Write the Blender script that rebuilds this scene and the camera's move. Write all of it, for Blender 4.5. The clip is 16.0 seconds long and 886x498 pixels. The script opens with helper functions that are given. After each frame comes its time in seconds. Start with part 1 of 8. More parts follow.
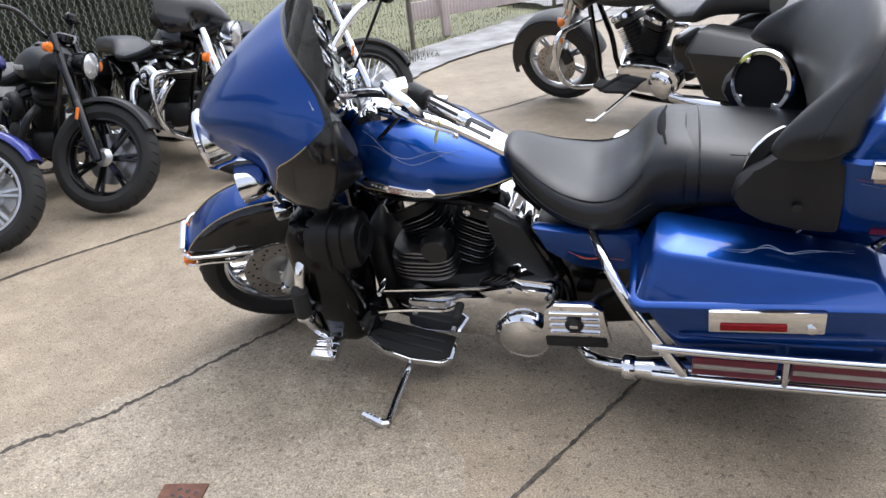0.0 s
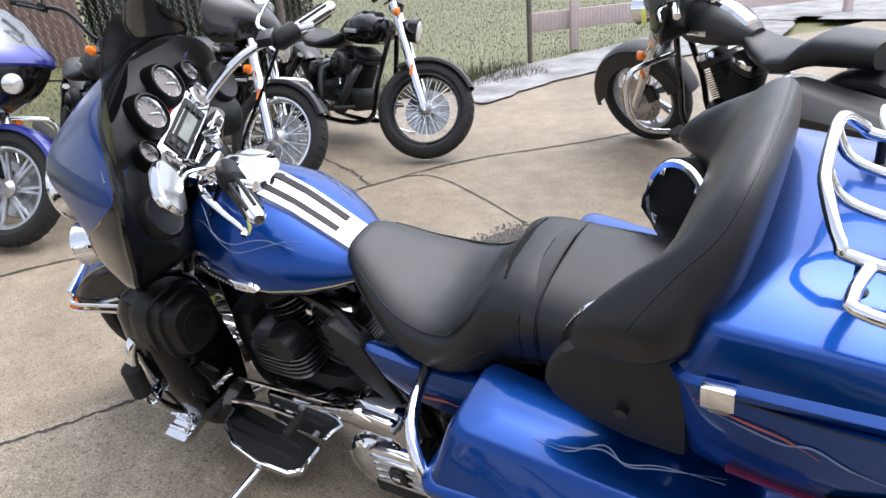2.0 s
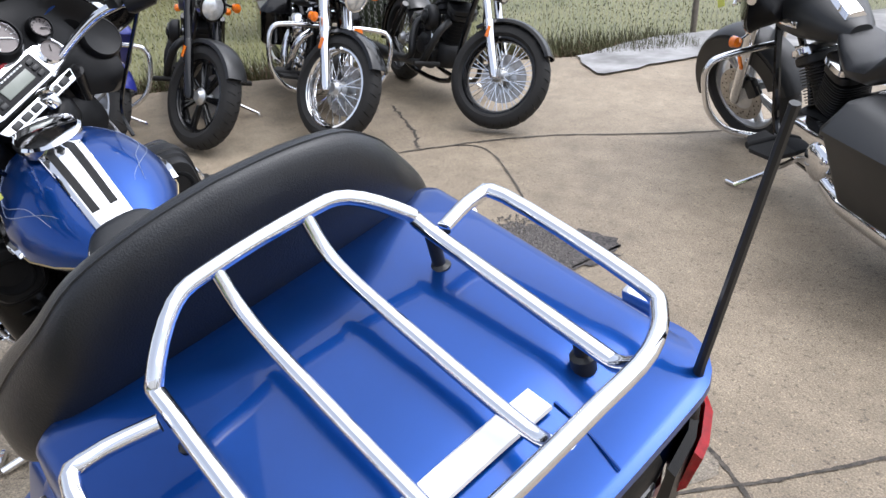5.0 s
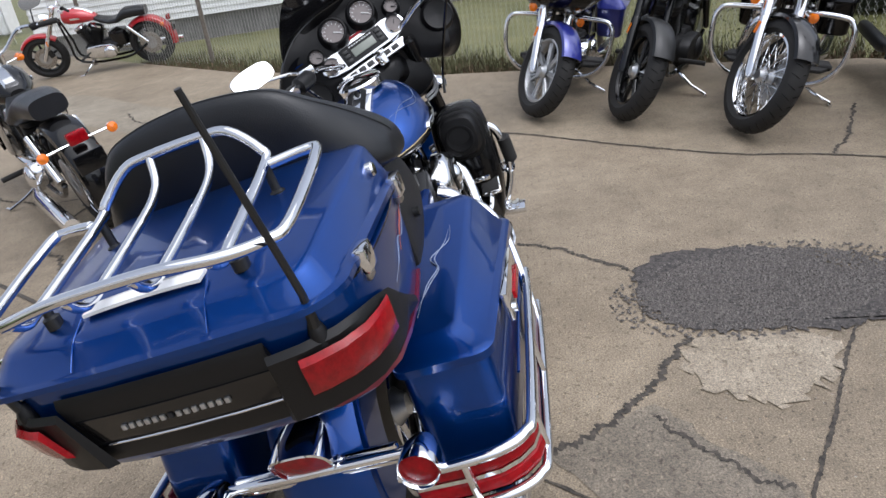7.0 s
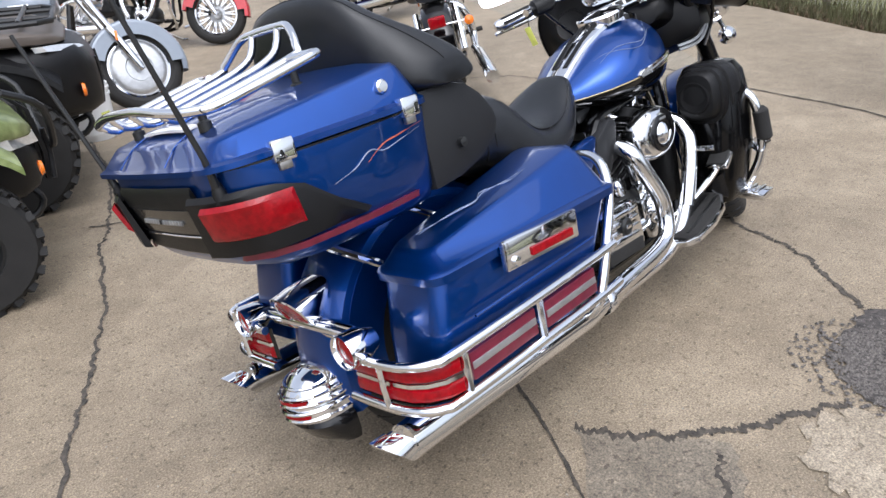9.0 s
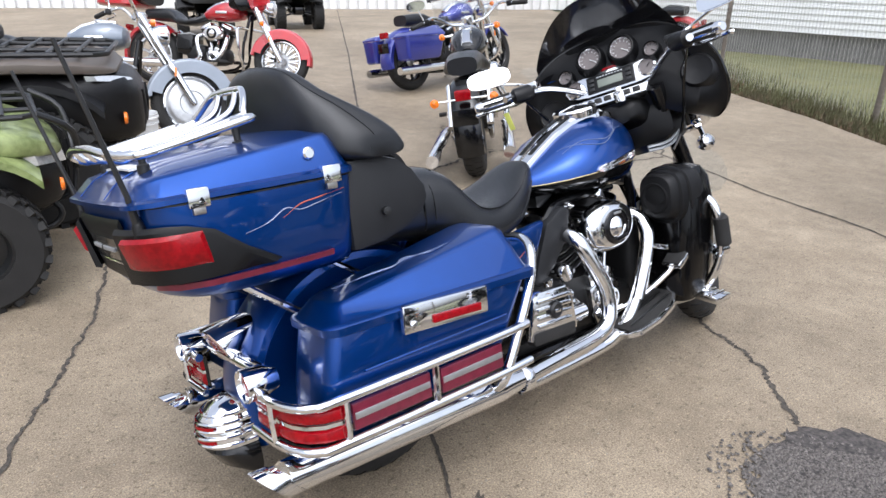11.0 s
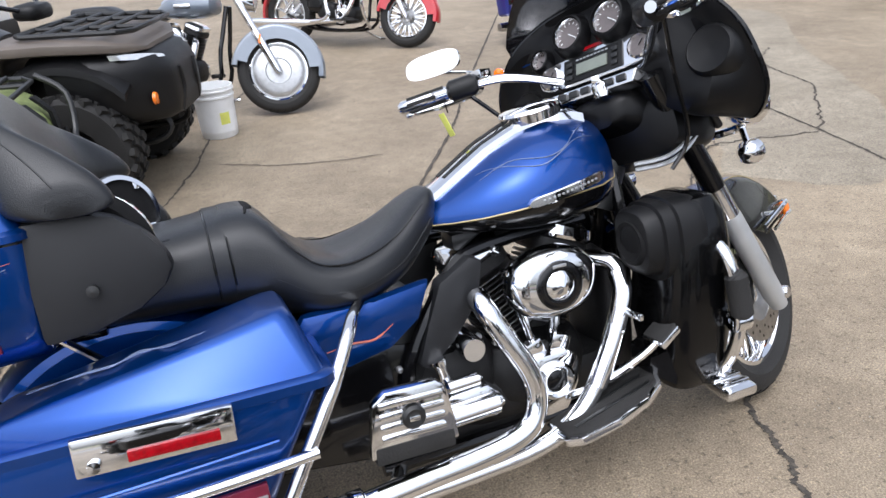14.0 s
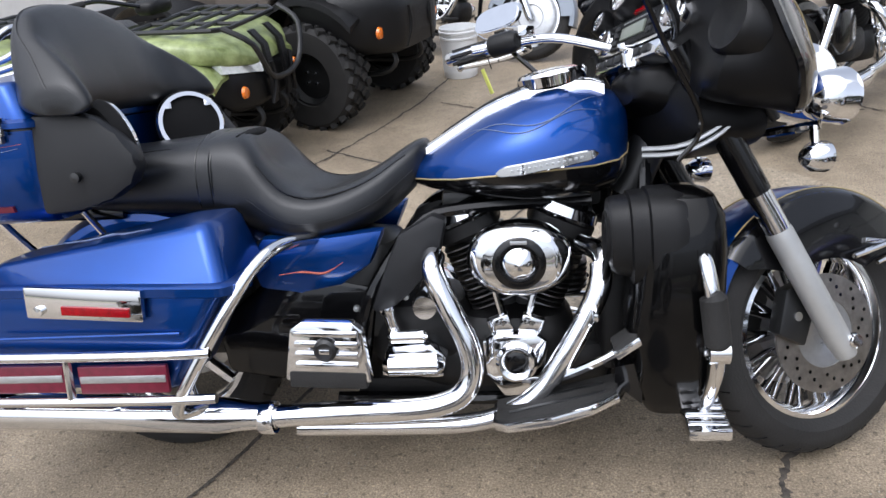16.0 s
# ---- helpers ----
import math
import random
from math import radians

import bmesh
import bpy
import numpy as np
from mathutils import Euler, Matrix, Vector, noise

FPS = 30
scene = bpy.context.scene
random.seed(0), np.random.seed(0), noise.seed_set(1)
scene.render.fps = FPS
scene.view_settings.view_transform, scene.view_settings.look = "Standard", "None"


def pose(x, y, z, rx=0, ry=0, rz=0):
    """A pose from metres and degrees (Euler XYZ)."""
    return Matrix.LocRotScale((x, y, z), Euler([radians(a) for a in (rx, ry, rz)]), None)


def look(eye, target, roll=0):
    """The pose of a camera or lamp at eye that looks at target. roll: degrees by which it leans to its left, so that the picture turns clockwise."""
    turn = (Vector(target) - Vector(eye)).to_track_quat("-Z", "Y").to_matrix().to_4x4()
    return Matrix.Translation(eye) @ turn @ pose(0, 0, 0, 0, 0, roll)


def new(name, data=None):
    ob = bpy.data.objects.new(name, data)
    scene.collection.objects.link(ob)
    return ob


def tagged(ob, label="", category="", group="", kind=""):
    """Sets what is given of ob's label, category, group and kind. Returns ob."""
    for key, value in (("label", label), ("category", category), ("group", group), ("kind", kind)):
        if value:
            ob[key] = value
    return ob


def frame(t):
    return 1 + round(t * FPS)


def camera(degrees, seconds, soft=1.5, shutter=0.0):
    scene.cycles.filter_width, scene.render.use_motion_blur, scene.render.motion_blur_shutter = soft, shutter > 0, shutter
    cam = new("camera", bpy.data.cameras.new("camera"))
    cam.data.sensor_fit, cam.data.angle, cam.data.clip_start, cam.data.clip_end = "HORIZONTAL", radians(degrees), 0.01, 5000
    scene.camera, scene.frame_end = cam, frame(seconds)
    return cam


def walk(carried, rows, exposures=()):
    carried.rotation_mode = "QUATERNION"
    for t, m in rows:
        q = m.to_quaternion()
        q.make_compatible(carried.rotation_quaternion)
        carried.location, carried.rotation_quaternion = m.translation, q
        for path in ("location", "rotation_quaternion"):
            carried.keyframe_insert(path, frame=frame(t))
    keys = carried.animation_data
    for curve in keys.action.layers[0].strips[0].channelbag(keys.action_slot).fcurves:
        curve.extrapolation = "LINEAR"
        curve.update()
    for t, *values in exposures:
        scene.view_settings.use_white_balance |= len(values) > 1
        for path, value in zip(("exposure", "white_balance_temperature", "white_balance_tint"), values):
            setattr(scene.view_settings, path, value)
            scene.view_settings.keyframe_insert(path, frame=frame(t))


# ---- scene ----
cam = camera(63.4, 16.0)
EXPOSURES = [(0.0, 0.92), (1.5, 0.98), (3.5, 1.0), (6.5, 0.46), (7.0, 0.34), (8.0, 0.60), (10.5, 0.75), (12.5, 0.74), (14.5, 0.76), (15.0, 0.64), (16.0, 0.64)]
PATH = [
    (0, (-0.031, 0.524, 1.516), (0.646, -1.156, 0.668), -6.4),
    (0.5, (-0.063, 0.323, 1.536), (0.697, -1.336, 0.716), -6.1),
    (1, (-0.206, 0.098, 1.534), (0.757, -1.431, 0.676), -6.0),
    (1.1, (-0.333, 0.034, 1.486), (0.74, -1.464, 0.708), -7.0),
    (1.5, (-0.5, -0.104, 1.555), (0.629, -1.586, 0.829), -6.9),
    (1.9, (-0.599, -0.297, 1.54), (0.539, -1.76, 0.79), -6.0),
    (2, (-0.621, -0.346, 1.55), (0.457, -1.818, 0.73), -4.8),
    (2.4, (-0.772, -0.48, 1.565), (0.171, -1.968, 0.618), -4.2),
    (2.5, (-0.849, -0.523, 1.533), (0.115, -2.011, 0.608), -3.9),
    (3, (-1.124, -0.648, 1.523), (0.008, -2.05, 0.656), -3.6),
    (3.5, (-1.182, -0.693, 1.529), (0.033, -2.042, 0.69), -3.8),
    (4, (-1.201, -0.836, 1.519), (0.034, -2.176, 0.694), -3.3),
    (4.2, (-1.181, -0.943, 1.538), (0.064, -2.262, 0.694), -3.5),
    (6.3, (-1.569, -1.972, 1.555), (0.211, -2.08, 0.648), -5.5),
    (6.5, (-1.65, -2.099, 1.541), (0.147, -2.064, 0.664), -7.0),
    (7, (-1.741, -2.365, 1.523), (0.033, -1.978, 0.684), -8.4),
    (7.5, (-1.59, -2.572, 1.511), (0.083, -1.961, 0.601), -7.9),
    (8, (-1.536, -2.837, 1.481), (-0.001, -1.931, 0.574), -10.5),
    (8.2, (-1.524, -2.962, 1.474), (-0.075, -1.922, 0.568), -9.9),
    (10.3, (-1.112, -3.42, 1.5), (-0.151, -1.9, 0.625), -0.3),
    (10.5, (-1.14, -3.482, 1.519), (-0.107, -1.984, 0.689), 0.7),
    (11, (-1.155, -3.568, 1.54), (-0.079, -2.059, 0.787), 1.1),
    (11.5, (-1.03, -3.591, 1.507), (-0.049, -2.005, 0.786), -0.2),
    (12, (-0.86, -3.576, 1.476), (0.019, -1.951, 0.709), 0.0),
    (12.5, (-0.702, -3.396, 1.483), (0.12, -1.788, 0.625), -0.7),
    (13, (-0.491, -3.338, 1.528), (0.329, -1.736, 0.655), -2.5),
    (13.2, (-0.342, -3.362, 1.532), (0.305, -1.69, 0.644), -4.1),
    (13.5, (-0.163, -3.38, 1.558), (0.441, -1.688, 0.68), -3.1),
    (14, (0.067, -3.349, 1.54), (0.601, -1.634, 0.66), -3.9),
    (14.5, (0.296, -3.291, 1.524), (0.725, -1.6, 0.547), -5.9),
    (15, (0.552, -3.474, 1.511), (0.613, -1.694, 0.6), -9.7),
    (15.5, (0.729, -3.476, 1.499), (0.552, -1.693, 0.611), -8.8),
    (16, (0.941, -3.42, 1.483), (0.601, -1.685, 0.549), -5.2),
]
walk(cam, [(t, look(eye, target, roll)) for t, eye, target, roll in PATH], EXPOSURES)

# ---- light ----
world = bpy.data.worlds.new("overcast_sky")
scene.world = world
world.use_nodes = True
wt = world.node_tree
sky = wt.nodes.new("ShaderNodeTexSky")
sky.sky_type = "NISHITA"
sky.sun_disc = False
sky.sun_elevation = radians(66)
sky.sun_rotation = radians(205)
sky.air_density, sky.dust_density, sky.ozone_density = 1.0, 4.5, 1.2
back = wt.nodes["Background"]
back.inputs["Strength"].default_value = 0.15
cloud = wt.nodes.new("ShaderNodeHueSaturation")
cloud.inputs["Saturation"].default_value, cloud.inputs["Value"].default_value = 0.30, 1.10
wt.links.new(sky.outputs["Color"], cloud.inputs["Color"])
tint = wt.nodes.new("ShaderNodeMix")
tint.data_type, tint.blend_type = "RGBA", "MULTIPLY"
tint.inputs[0].default_value = 1.0
tint.inputs[7].default_value = (0.95, 1.0, 1.12, 1.0)
wt.links.new(cloud.outputs["Color"], tint.inputs[6])
wt.links.new(tint.outputs[2], back.inputs["Color"])
sun = new("sun", bpy.data.lights.new("sun", "SUN"))
sun.data.energy, sun.data.angle, sun.data.color = 1.1, radians(105), (1.0, 0.985, 0.96)
sun.matrix_world = look((0, 0, 12), (1.5, 3.0, 4.5))


# ---- materials ----
def mat(name, color, rough=0.5, metal=0.0, var=0.12, scale=8.0, bump=0.0, bscale=60.0, coat=0.0, second=None, trans=0.0, spec=0.5, emit=0.0):
    m = bpy.data.materials.new(name)
    m.use_nodes = True
    nt = m.node_tree
    p = nt.nodes["Principled BSDF"]
    p.inputs["Roughness"].default_value = rough
    p.inputs["Metallic"].default_value = metal
    p.inputs["Coat Weight"].default_value = coat
    p.inputs["Coat Roughness"].default_value = 0.04
    p.inputs["Transmission Weight"].default_value = trans
    p.inputs["Specular IOR Level"].default_value = spec
    tc = nt.nodes.new("ShaderNodeTexCoord")
    n = nt.nodes.new("ShaderNodeTexNoise")
    n.inputs["Scale"].default_value, n.inputs["Detail"].default_value, n.inputs["Roughness"].default_value = scale, 6.0, 0.62
    nt.links.new(tc.outputs["Object"], n.inputs["Vector"])
    ramp = nt.nodes.new("ShaderNodeValToRGB")
    lo = [c * (1 - var) for c in color]
    hi = [min(1.0, c * (1 + var)) for c in color] if second is None else second
    ramp.color_ramp.elements[0].position, ramp.color_ramp.elements[1].position = 0.33, 0.68
    ramp.color_ramp.elements[0].color, ramp.color_ramp.elements[1].color = (*lo, 1), (*hi, 1)
    nt.links.new(n.outputs["Fac"], ramp.inputs["Fac"])
    nt.links.new(ramp.outputs["Color"], p.inputs["Base Color"])
    rr = nt.nodes.new("ShaderNodeMapRange")
    rr.inputs["To Min"].default_value, rr.inputs["To Max"].default_value = max(0.0, rough * 0.8), min(1.0, rough * 1.2 + 0.01)
    nt.links.new(n.outputs["Fac"], rr.inputs["Value"])
    nt.links.new(rr.outputs["Result"], p.inputs["Roughness"])
    if bump:
        n2 = nt.nodes.new("ShaderNodeTexNoise")
        n2.inputs["Scale"].default_value, n2.inputs["Detail"].default_value = bscale, 4.0
        nt.links.new(tc.outputs["Object"], n2.inputs["Vector"])
        b = nt.nodes.new("ShaderNodeBump")
        b.inputs["Strength"].default_value, b.inputs["Distance"].default_value = bump, 0.004
        nt.links.new(n2.outputs["Fac"], b.inputs["Height"])
        nt.links.new(b.outputs["Normal"], p.inputs["Normal"])
    if emit:
        p.inputs["Emission Strength"].default_value = emit
        p.inputs["Emission Color"].default_value = (*color, 1)
    return m


DASH = mat("gloss_black_dash", (0.004, 0.004, 0.0045), 0.36, 0.0, 0.25, 5.0, bump=0.05, bscale=600, spec=0.2)
SOOT = mat("black_speaker_cloth", (0.004, 0.004, 0.0045), 0.85, 0.0, 0.3, 8.0, bump=0.3, bscale=900, spec=0.25)
DISPLAY = mat("lcd_panel", (0.16, 0.18, 0.15), 0.3, 0.0, 0.08, 20.0, coat=0.6)
BLUE = mat("metallic_blue_paint", (0.0003, 0.045, 0.232), 0.34, 0.80, 0.08, 3.0, coat=0.6, spec=0.3)
PURPLE = mat("violet_blue_paint", (0.022, 0.032, 0.24), 0.3, 0.3, 0.1, 3.0, coat=1.0)
BLACK = mat("gloss_black_paint", (0.003, 0.003, 0.0035), 0.2, 0.0, 0.3, 4.0, coat=0.55, spec=0.2)
SATIN = mat("satin_black_paint", (0.009, 0.0095, 0.010), 0.4, 0.0, 0.2, 5.0)
LEGBLACK = mat("deep_gloss_black", (0.0018, 0.0018, 0.002), 0.2, 0.0, 0.3, 5.0, spec=0.12, coat=0.3)
PLASTIC = mat("black_grained_plastic", (0.0045, 0.0045, 0.005), 0.42, 0.0, 0.25, 6.0, bump=0.2, bscale=700, spec=0.3)
GREYPLASTIC = mat("dark_grey_plastic", (0.011, 0.0115, 0.013), 0.48, 0.0, 0.15, 6.0, bump=0.15, bscale=600, spec=0.35)
LEATHER = mat("black_seat_leather", (0.0075, 0.0085, 0.0105), 0.33, 0.0, 0.25, 7.0, bump=0.22, bscale=420, spec=0.46)
CHROME = mat("chrome", (0.80, 0.81, 0.83), 0.05, 1.0, 0.02, 20.0)
ALU = mat("cast_aluminium", (0.50, 0.51, 0.52), 0.38, 0.9, 0.1, 30.0, bump=0.1, bscale=300)
SLIDER = mat("silver_fork_paint", (0.46, 0.47, 0.47), 0.4, 0.5, 0.06, 12.0)
STEEL = mat("brake_steel", (0.42, 0.40, 0.375), 0.34, 1.0, 0.2, 40.0)
RUBBER = mat("tyre_rubber", (0.013, 0.0125, 0.012), 0.78, 0.0, 0.35, 14.0, bump=0.35, bscale=160)
ENGINE = mat("wrinkle_black_engine", (0.007, 0.007, 0.0075), 0.5, 0.2, 0.25, 12.0, bump=0.3, bscale=500)
FINEDGE = mat("machined_fin_edge", (0.26, 0.26, 0.27), 0.36, 1.0, 0.08, 40.0)
REDLENS = mat("red_lens", (0.25, 0.002, 0.006), 0.14, 0.0, 0.25, 60.0, spec=0.25, coat=0.1, bump=0.2, bscale=220)
REDSTRIP = mat("red_reflector_strip", (0.135, 0.009, 0.026), 0.3, 0.0, 0.2, 40.0, coat=0.25)
AMBER = mat("amber_lens", (0.85, 0.19, 0.01), 0.16, 0.0, 0.2, 60.0, coat=0.8)
CLEAR = mat("headlight_lens", (0.75, 0.77, 0.78), 0.08, 0.6, 0.12, 50.0, coat=1.0)
GAUGE = mat("brown_gauge_face", (0.12, 0.10, 0.095), 0.35, 0.2, 0.1, 60.0, coat=0.6)
SMOKE = mat("smoked_windshield", (0.008, 0.008, 0.010), 0.08, 0.0, 0.2, 3.0, coat=1.0)
GOLD = mat("gold_pinstripe", (0.42, 0.33, 0.17), 0.35, 0.3, 0.1, 30.0)
SILVERLINE = mat("silver_flame_pinstripe", (0.20, 0.25, 0.38), 0.3, 0.3, 0.1, 30.0, coat=0.5)
REDLINE = mat("copper_red_pinstripe", (0.42, 0.10, 0.06), 0.3, 0.2, 0.1, 30.0)
TAGYELLOW = mat("yellow_price_tag", (0.62, 0.64, 0.14), 0.5, 0.0, 0.08, 20.0)
WHITE = mat("white_paint", (0.78, 0.78, 0.77), 0.45, 0.0, 0.06, 6.0)
OFFWHITE = mat("white_plastic", (0.74, 0.75, 0.75), 0.4, 0.0, 0.07, 6.0, bump=0.05)
REDPAINT = mat("red_paint", (0.42, 0.008, 0.015), 0.28, 0.1, 0.12, 4.0, coat=1.0)
SLATE = mat("slate_grey_paint", (0.17, 0.20, 0.24), 0.3, 0.3, 0.08, 4.0, coat=1.0)
CAMO = mat("green_camo_plastic", (0.13, 0.17, 0.045), 0.4, 0.0, 0.2, 9.0, second=(0.34, 0.40, 0.17), coat=0.3)
BROWN = mat("brown_satin_plastic", (0.10, 0.082, 0.068), 0.45, 0.0, 0.12, 5.0)
WIRE = mat("galvanised_wire", (0.38, 0.37, 0.35), 0.5, 0.7, 0.15, 30.0)
RUST = mat("rusty_iron", (0.16, 0.075, 0.05), 0.75, 0.3, 0.35, 30.0, bump=0.5, bscale=200)
PINKWOOD = mat("faded_pink_board", (0.62, 0.50, 0.49), 0.7, 0.0, 0.1, 9.0, bump=0.2)
POSTWOOD = mat("weathered_post", (0.17, 0.145, 0.12), 0.8, 0.2, 0.25, 20.0, bump=0.4)
SIDING = mat("white_vinyl_siding", (0.72, 0.73, 0.71), 0.5, 0.0, 0.05, 3.0)
BRICK = mat("brown_masonry", (0.19, 0.12, 0.10), 0.85, 0.0, 0.3, 14.0, bump=0.6, bscale=90)
ASPH = mat("asphalt_patch", (0.018, 0.0165, 0.016), 0.8, 0.0, 0.45, 55.0, second=(0.105, 0.092, 0.085), bump=1.0, bscale=120)
DIRT = mat("dirt_in_cracks", (0.040, 0.035, 0.029), 0.95, 0.0, 0.5, 40.0, second=(0.10, 0.085, 0.07), bump=0.8, bscale=120)
LEAF = mat("hedge_leaf", (0.035, 0.042, 0.022), 0.6, 0.0, 0.4, 10.0)
SNOW = mat("dirty_grey_slab", (0.22, 0.215, 0.21), 0.8, 0.0, 0.3, 3.0, second=(0.36, 0.355, 0.35), bump=0.6, bscale=40)
LITTER = mat("dead_leaves", (0.13, 0.085, 0.05), 0.8, 0.0, 0.5, 15.0)


def ground_material(name, a, b, stain, speck, scale):
    """Mottled concrete or turf: broad stains, fine aggregate and a light relief."""
    m = bpy.data.materials.new(name)
    m.use_nodes = True
    nt = m.node_tree
    p = nt.nodes["Principled BSDF"]
    tc = nt.nodes.new("ShaderNodeTexCoord")

    def noise_at(s, d=6.0):
        n = nt.nodes.new("ShaderNodeTexNoise")
        n.inputs["Scale"].default_value, n.inputs["Detail"].default_value, n.inputs["Roughness"].default_value = s, d, 0.65
        nt.links.new(tc.outputs["Object"], n.inputs["Vector"])
        return n.outputs["Fac"]

    def ramp(fac, stops):
        r = nt.nodes.new("ShaderNodeValToRGB")
        while len(r.color_ramp.elements) < len(stops):
            r.color_ramp.elements.new(0.5)
        for e, (pos, c) in zip(r.color_ramp.elements, stops):
            e.position, e.color = pos, (*c, 1)
        nt.links.new(fac, r.inputs["Fac"])
        return r.outputs["Color"]

    def mix(kind, fac, c1, c2):
        x = nt.nodes.new("ShaderNodeMix")
        x.data_type, x.blend_type = "RGBA", kind
        x.inputs[0].default_value = fac if not hasattr(fac, "node") else 1.0
        if hasattr(fac, "node"):
            nt.links.new(fac, x.inputs[0])
        nt.links.new(c1, x.inputs[6])
        nt.links.new(c2, x.inputs[7])
        return x.outputs[2]

    base = ramp(noise_at(scale), [(0.3, a), (0.7, b)])
    broad = ramp(noise_at(scale * 0.28, 4.0), [(0.36, stain), (0.62, (1, 1, 1))])
    v = nt.nodes.new("ShaderNodeTexVoronoi")
    v.inputs["Scale"].default_value = 95
    nt.links.new(tc.outputs["Object"], v.inputs["Vector"])
    agg = ramp(v.outputs["Distance"], [(0.10, speck), (0.30, (1, 1, 1))])
    grit = ramp(noise_at(170, 3.0), [(0.36, (0.50, 0.48, 0.46)), (0.5, (0.95, 0.94, 0.93)), (0.66, (1.6, 1.56, 1.48))])
    c = mix("MULTIPLY", 0.85, base, broad)
    c = mix("MULTIPLY", 0.55, c, agg)
    c = mix("MULTIPLY", 0.8, c, grit)
    pits = ramp(noise_at(46, 2.0), [(0.34, (0.45, 0.43, 0.41)), (0.41, (1, 1, 1))])
    c = mix("MULTIPLY", 0.8, c, pits)
    pale = ramp(noise_at(62, 2.0), [(0.585, (1, 1, 1)), (0.66, (1.45, 1.43, 1.38))])
    c = mix("MULTIPLY", 0.8, c, pale)
    blot = ramp(noise_at(9, 5.0), [(0.36, (0.86, 0.85, 0.84)), (0.64, (1.1, 1.1, 1.1))])
    c = mix("MULTIPLY", 0.8, c, blot)
    streak = ramp(noise_at(scale * 4.5, 8.0), [(0.35, (0.90, 0.89, 0.88)), (0.65, (1.08, 1.07, 1.06))])
    c = mix("MULTIPLY", 0.8, c, streak)
    nt.links.new(c, p.inputs["Base Color"])
    p.inputs["Roughness"].default_value = 0.62
    bp = nt.nodes.new("ShaderNodeBump")
    bp.inputs["Strength"].default_value, bp.inputs["Distance"].default_value = 0.5, 0.006
    nt.links.new(noise_at(120, 5.0), bp.inputs["Height"])
    nt.links.new(bp.outputs["Normal"], p.inputs["Normal"])
    return m


CONCRETE = ground_material("weathered_concrete", (0.236, 0.192, 0.138), (0.326, 0.272, 0.201), (0.66, 0.655, 0.645), (0.60, 0.58, 0.55), 1.6)
PALECON = ground_material("pale_worn_concrete", (0.275, 0.234, 0.178), (0.355, 0.308, 0.242), (0.8, 0.79, 0.77), (0.8, 0.78, 0.76), 5.0)
TURF = ground_material("winter_lawn", (0.105, 0.115, 0.038), (0.185, 0.18, 0.075), (0.75, 0.78, 0.66), (0.7, 0.7, 0.6), 2.5)


# ---- mesh helpers ----
def finish(name, bm, material, smooth=True):
    bmesh.ops.recalc_face_normals(bm, faces=bm.faces)
    me = bpy.data.meshes.new(name)
    bm.to_mesh(me)
    bm.free()
    me.materials.append(material)
    if smooth:
        me.shade_smooth()
        me.set_sharp_from_angle(angle=radians(38))
    return me


def part(name, bm, material, parent, label="", smooth=True):
    ob = new(name, finish(name, bm, material, smooth))
    ob.parent = parent
    if label:
        ob["label"] = label
    return ob


def thing(name, m, label, category, group="", kind=""):
    ob = new(name)
    ob.empty_display_size = 0.1
    ob.matrix_world = m
    return tagged(ob, label, category, group, kind)


def V(*a):
    return Vector(a)


def loft(rings, close=True, caps=True, bm=None, loop=False):
    """A skin over rings of equally many points."""
    bm = bm or bmesh.new()
    vs = [[bm.verts.new(p) for p in r] for r in rings]
    n = len(rings[0])
    pairs = list(zip(vs, vs[1:])) + ([(vs[-1], vs[0])] if loop else [])
    for a, b in pairs:
        for i in range(n if close else n - 1):
            j = (i + 1) % n
            bm.faces.new((a[i], a[j], b[j], b[i]))
    if caps and close and not loop:
        bm.faces.new(vs[0])
        bm.faces.new(vs[-1])
    return bm


def smoothed(pts, k=5):
    """A Catmull-Rom curve through the points."""
    P = [Vector(p) for p in pts]
    out = []
    for i in range(len(P) - 1):
        p0, p1, p2, p3 = P[max(i - 1, 0)], P[i], P[i + 1], P[min(i + 2, len(P) - 1)]
        for s in range(k):
            t = s / k
            out.append(0.5 * (2 * p1 + (p2 - p0) * t + (2 * p0 - 5 * p1 + 4 * p2 - p3) * t * t + (3 * p1 - p0 - 3 * p2 + p3) * t ** 3))
    return out + [P[-1]]


def tube(pts, r, n=10, closed=False, bm=None, smooth=0):
    """A round bar along points; r is one radius or one for each point."""
    P = smoothed(pts, smooth) if smooth else [Vector(p) for p in pts]
    rad = r if isinstance(r, (list, tuple)) else [r] * len(P)
    if len(rad) != len(P):
        rad = [rad[min(len(rad) - 1, i * len(rad) // len(P))] for i in range(len(P))]
    rings, up = [], None
    for i, p in enumerate(P):
        a, b = (P[i - 1], P[(i + 1) % len(P)]) if closed else (P[max(i - 1, 0)], P[min(i + 1, len(P) - 1)])
        d = (b - a).normalized()
        if up is None:
            up = d.orthogonal().normalized()
        up = (up - d * up.dot(d)).normalized()
        side = d.cross(up)
        rings.append([p + rad[i] * (math.cos(t) * up + math.sin(t) * side) for t in (2 * math.pi * k / n for k in range(n))])
    return loft(rings, True, not closed, bm, closed)


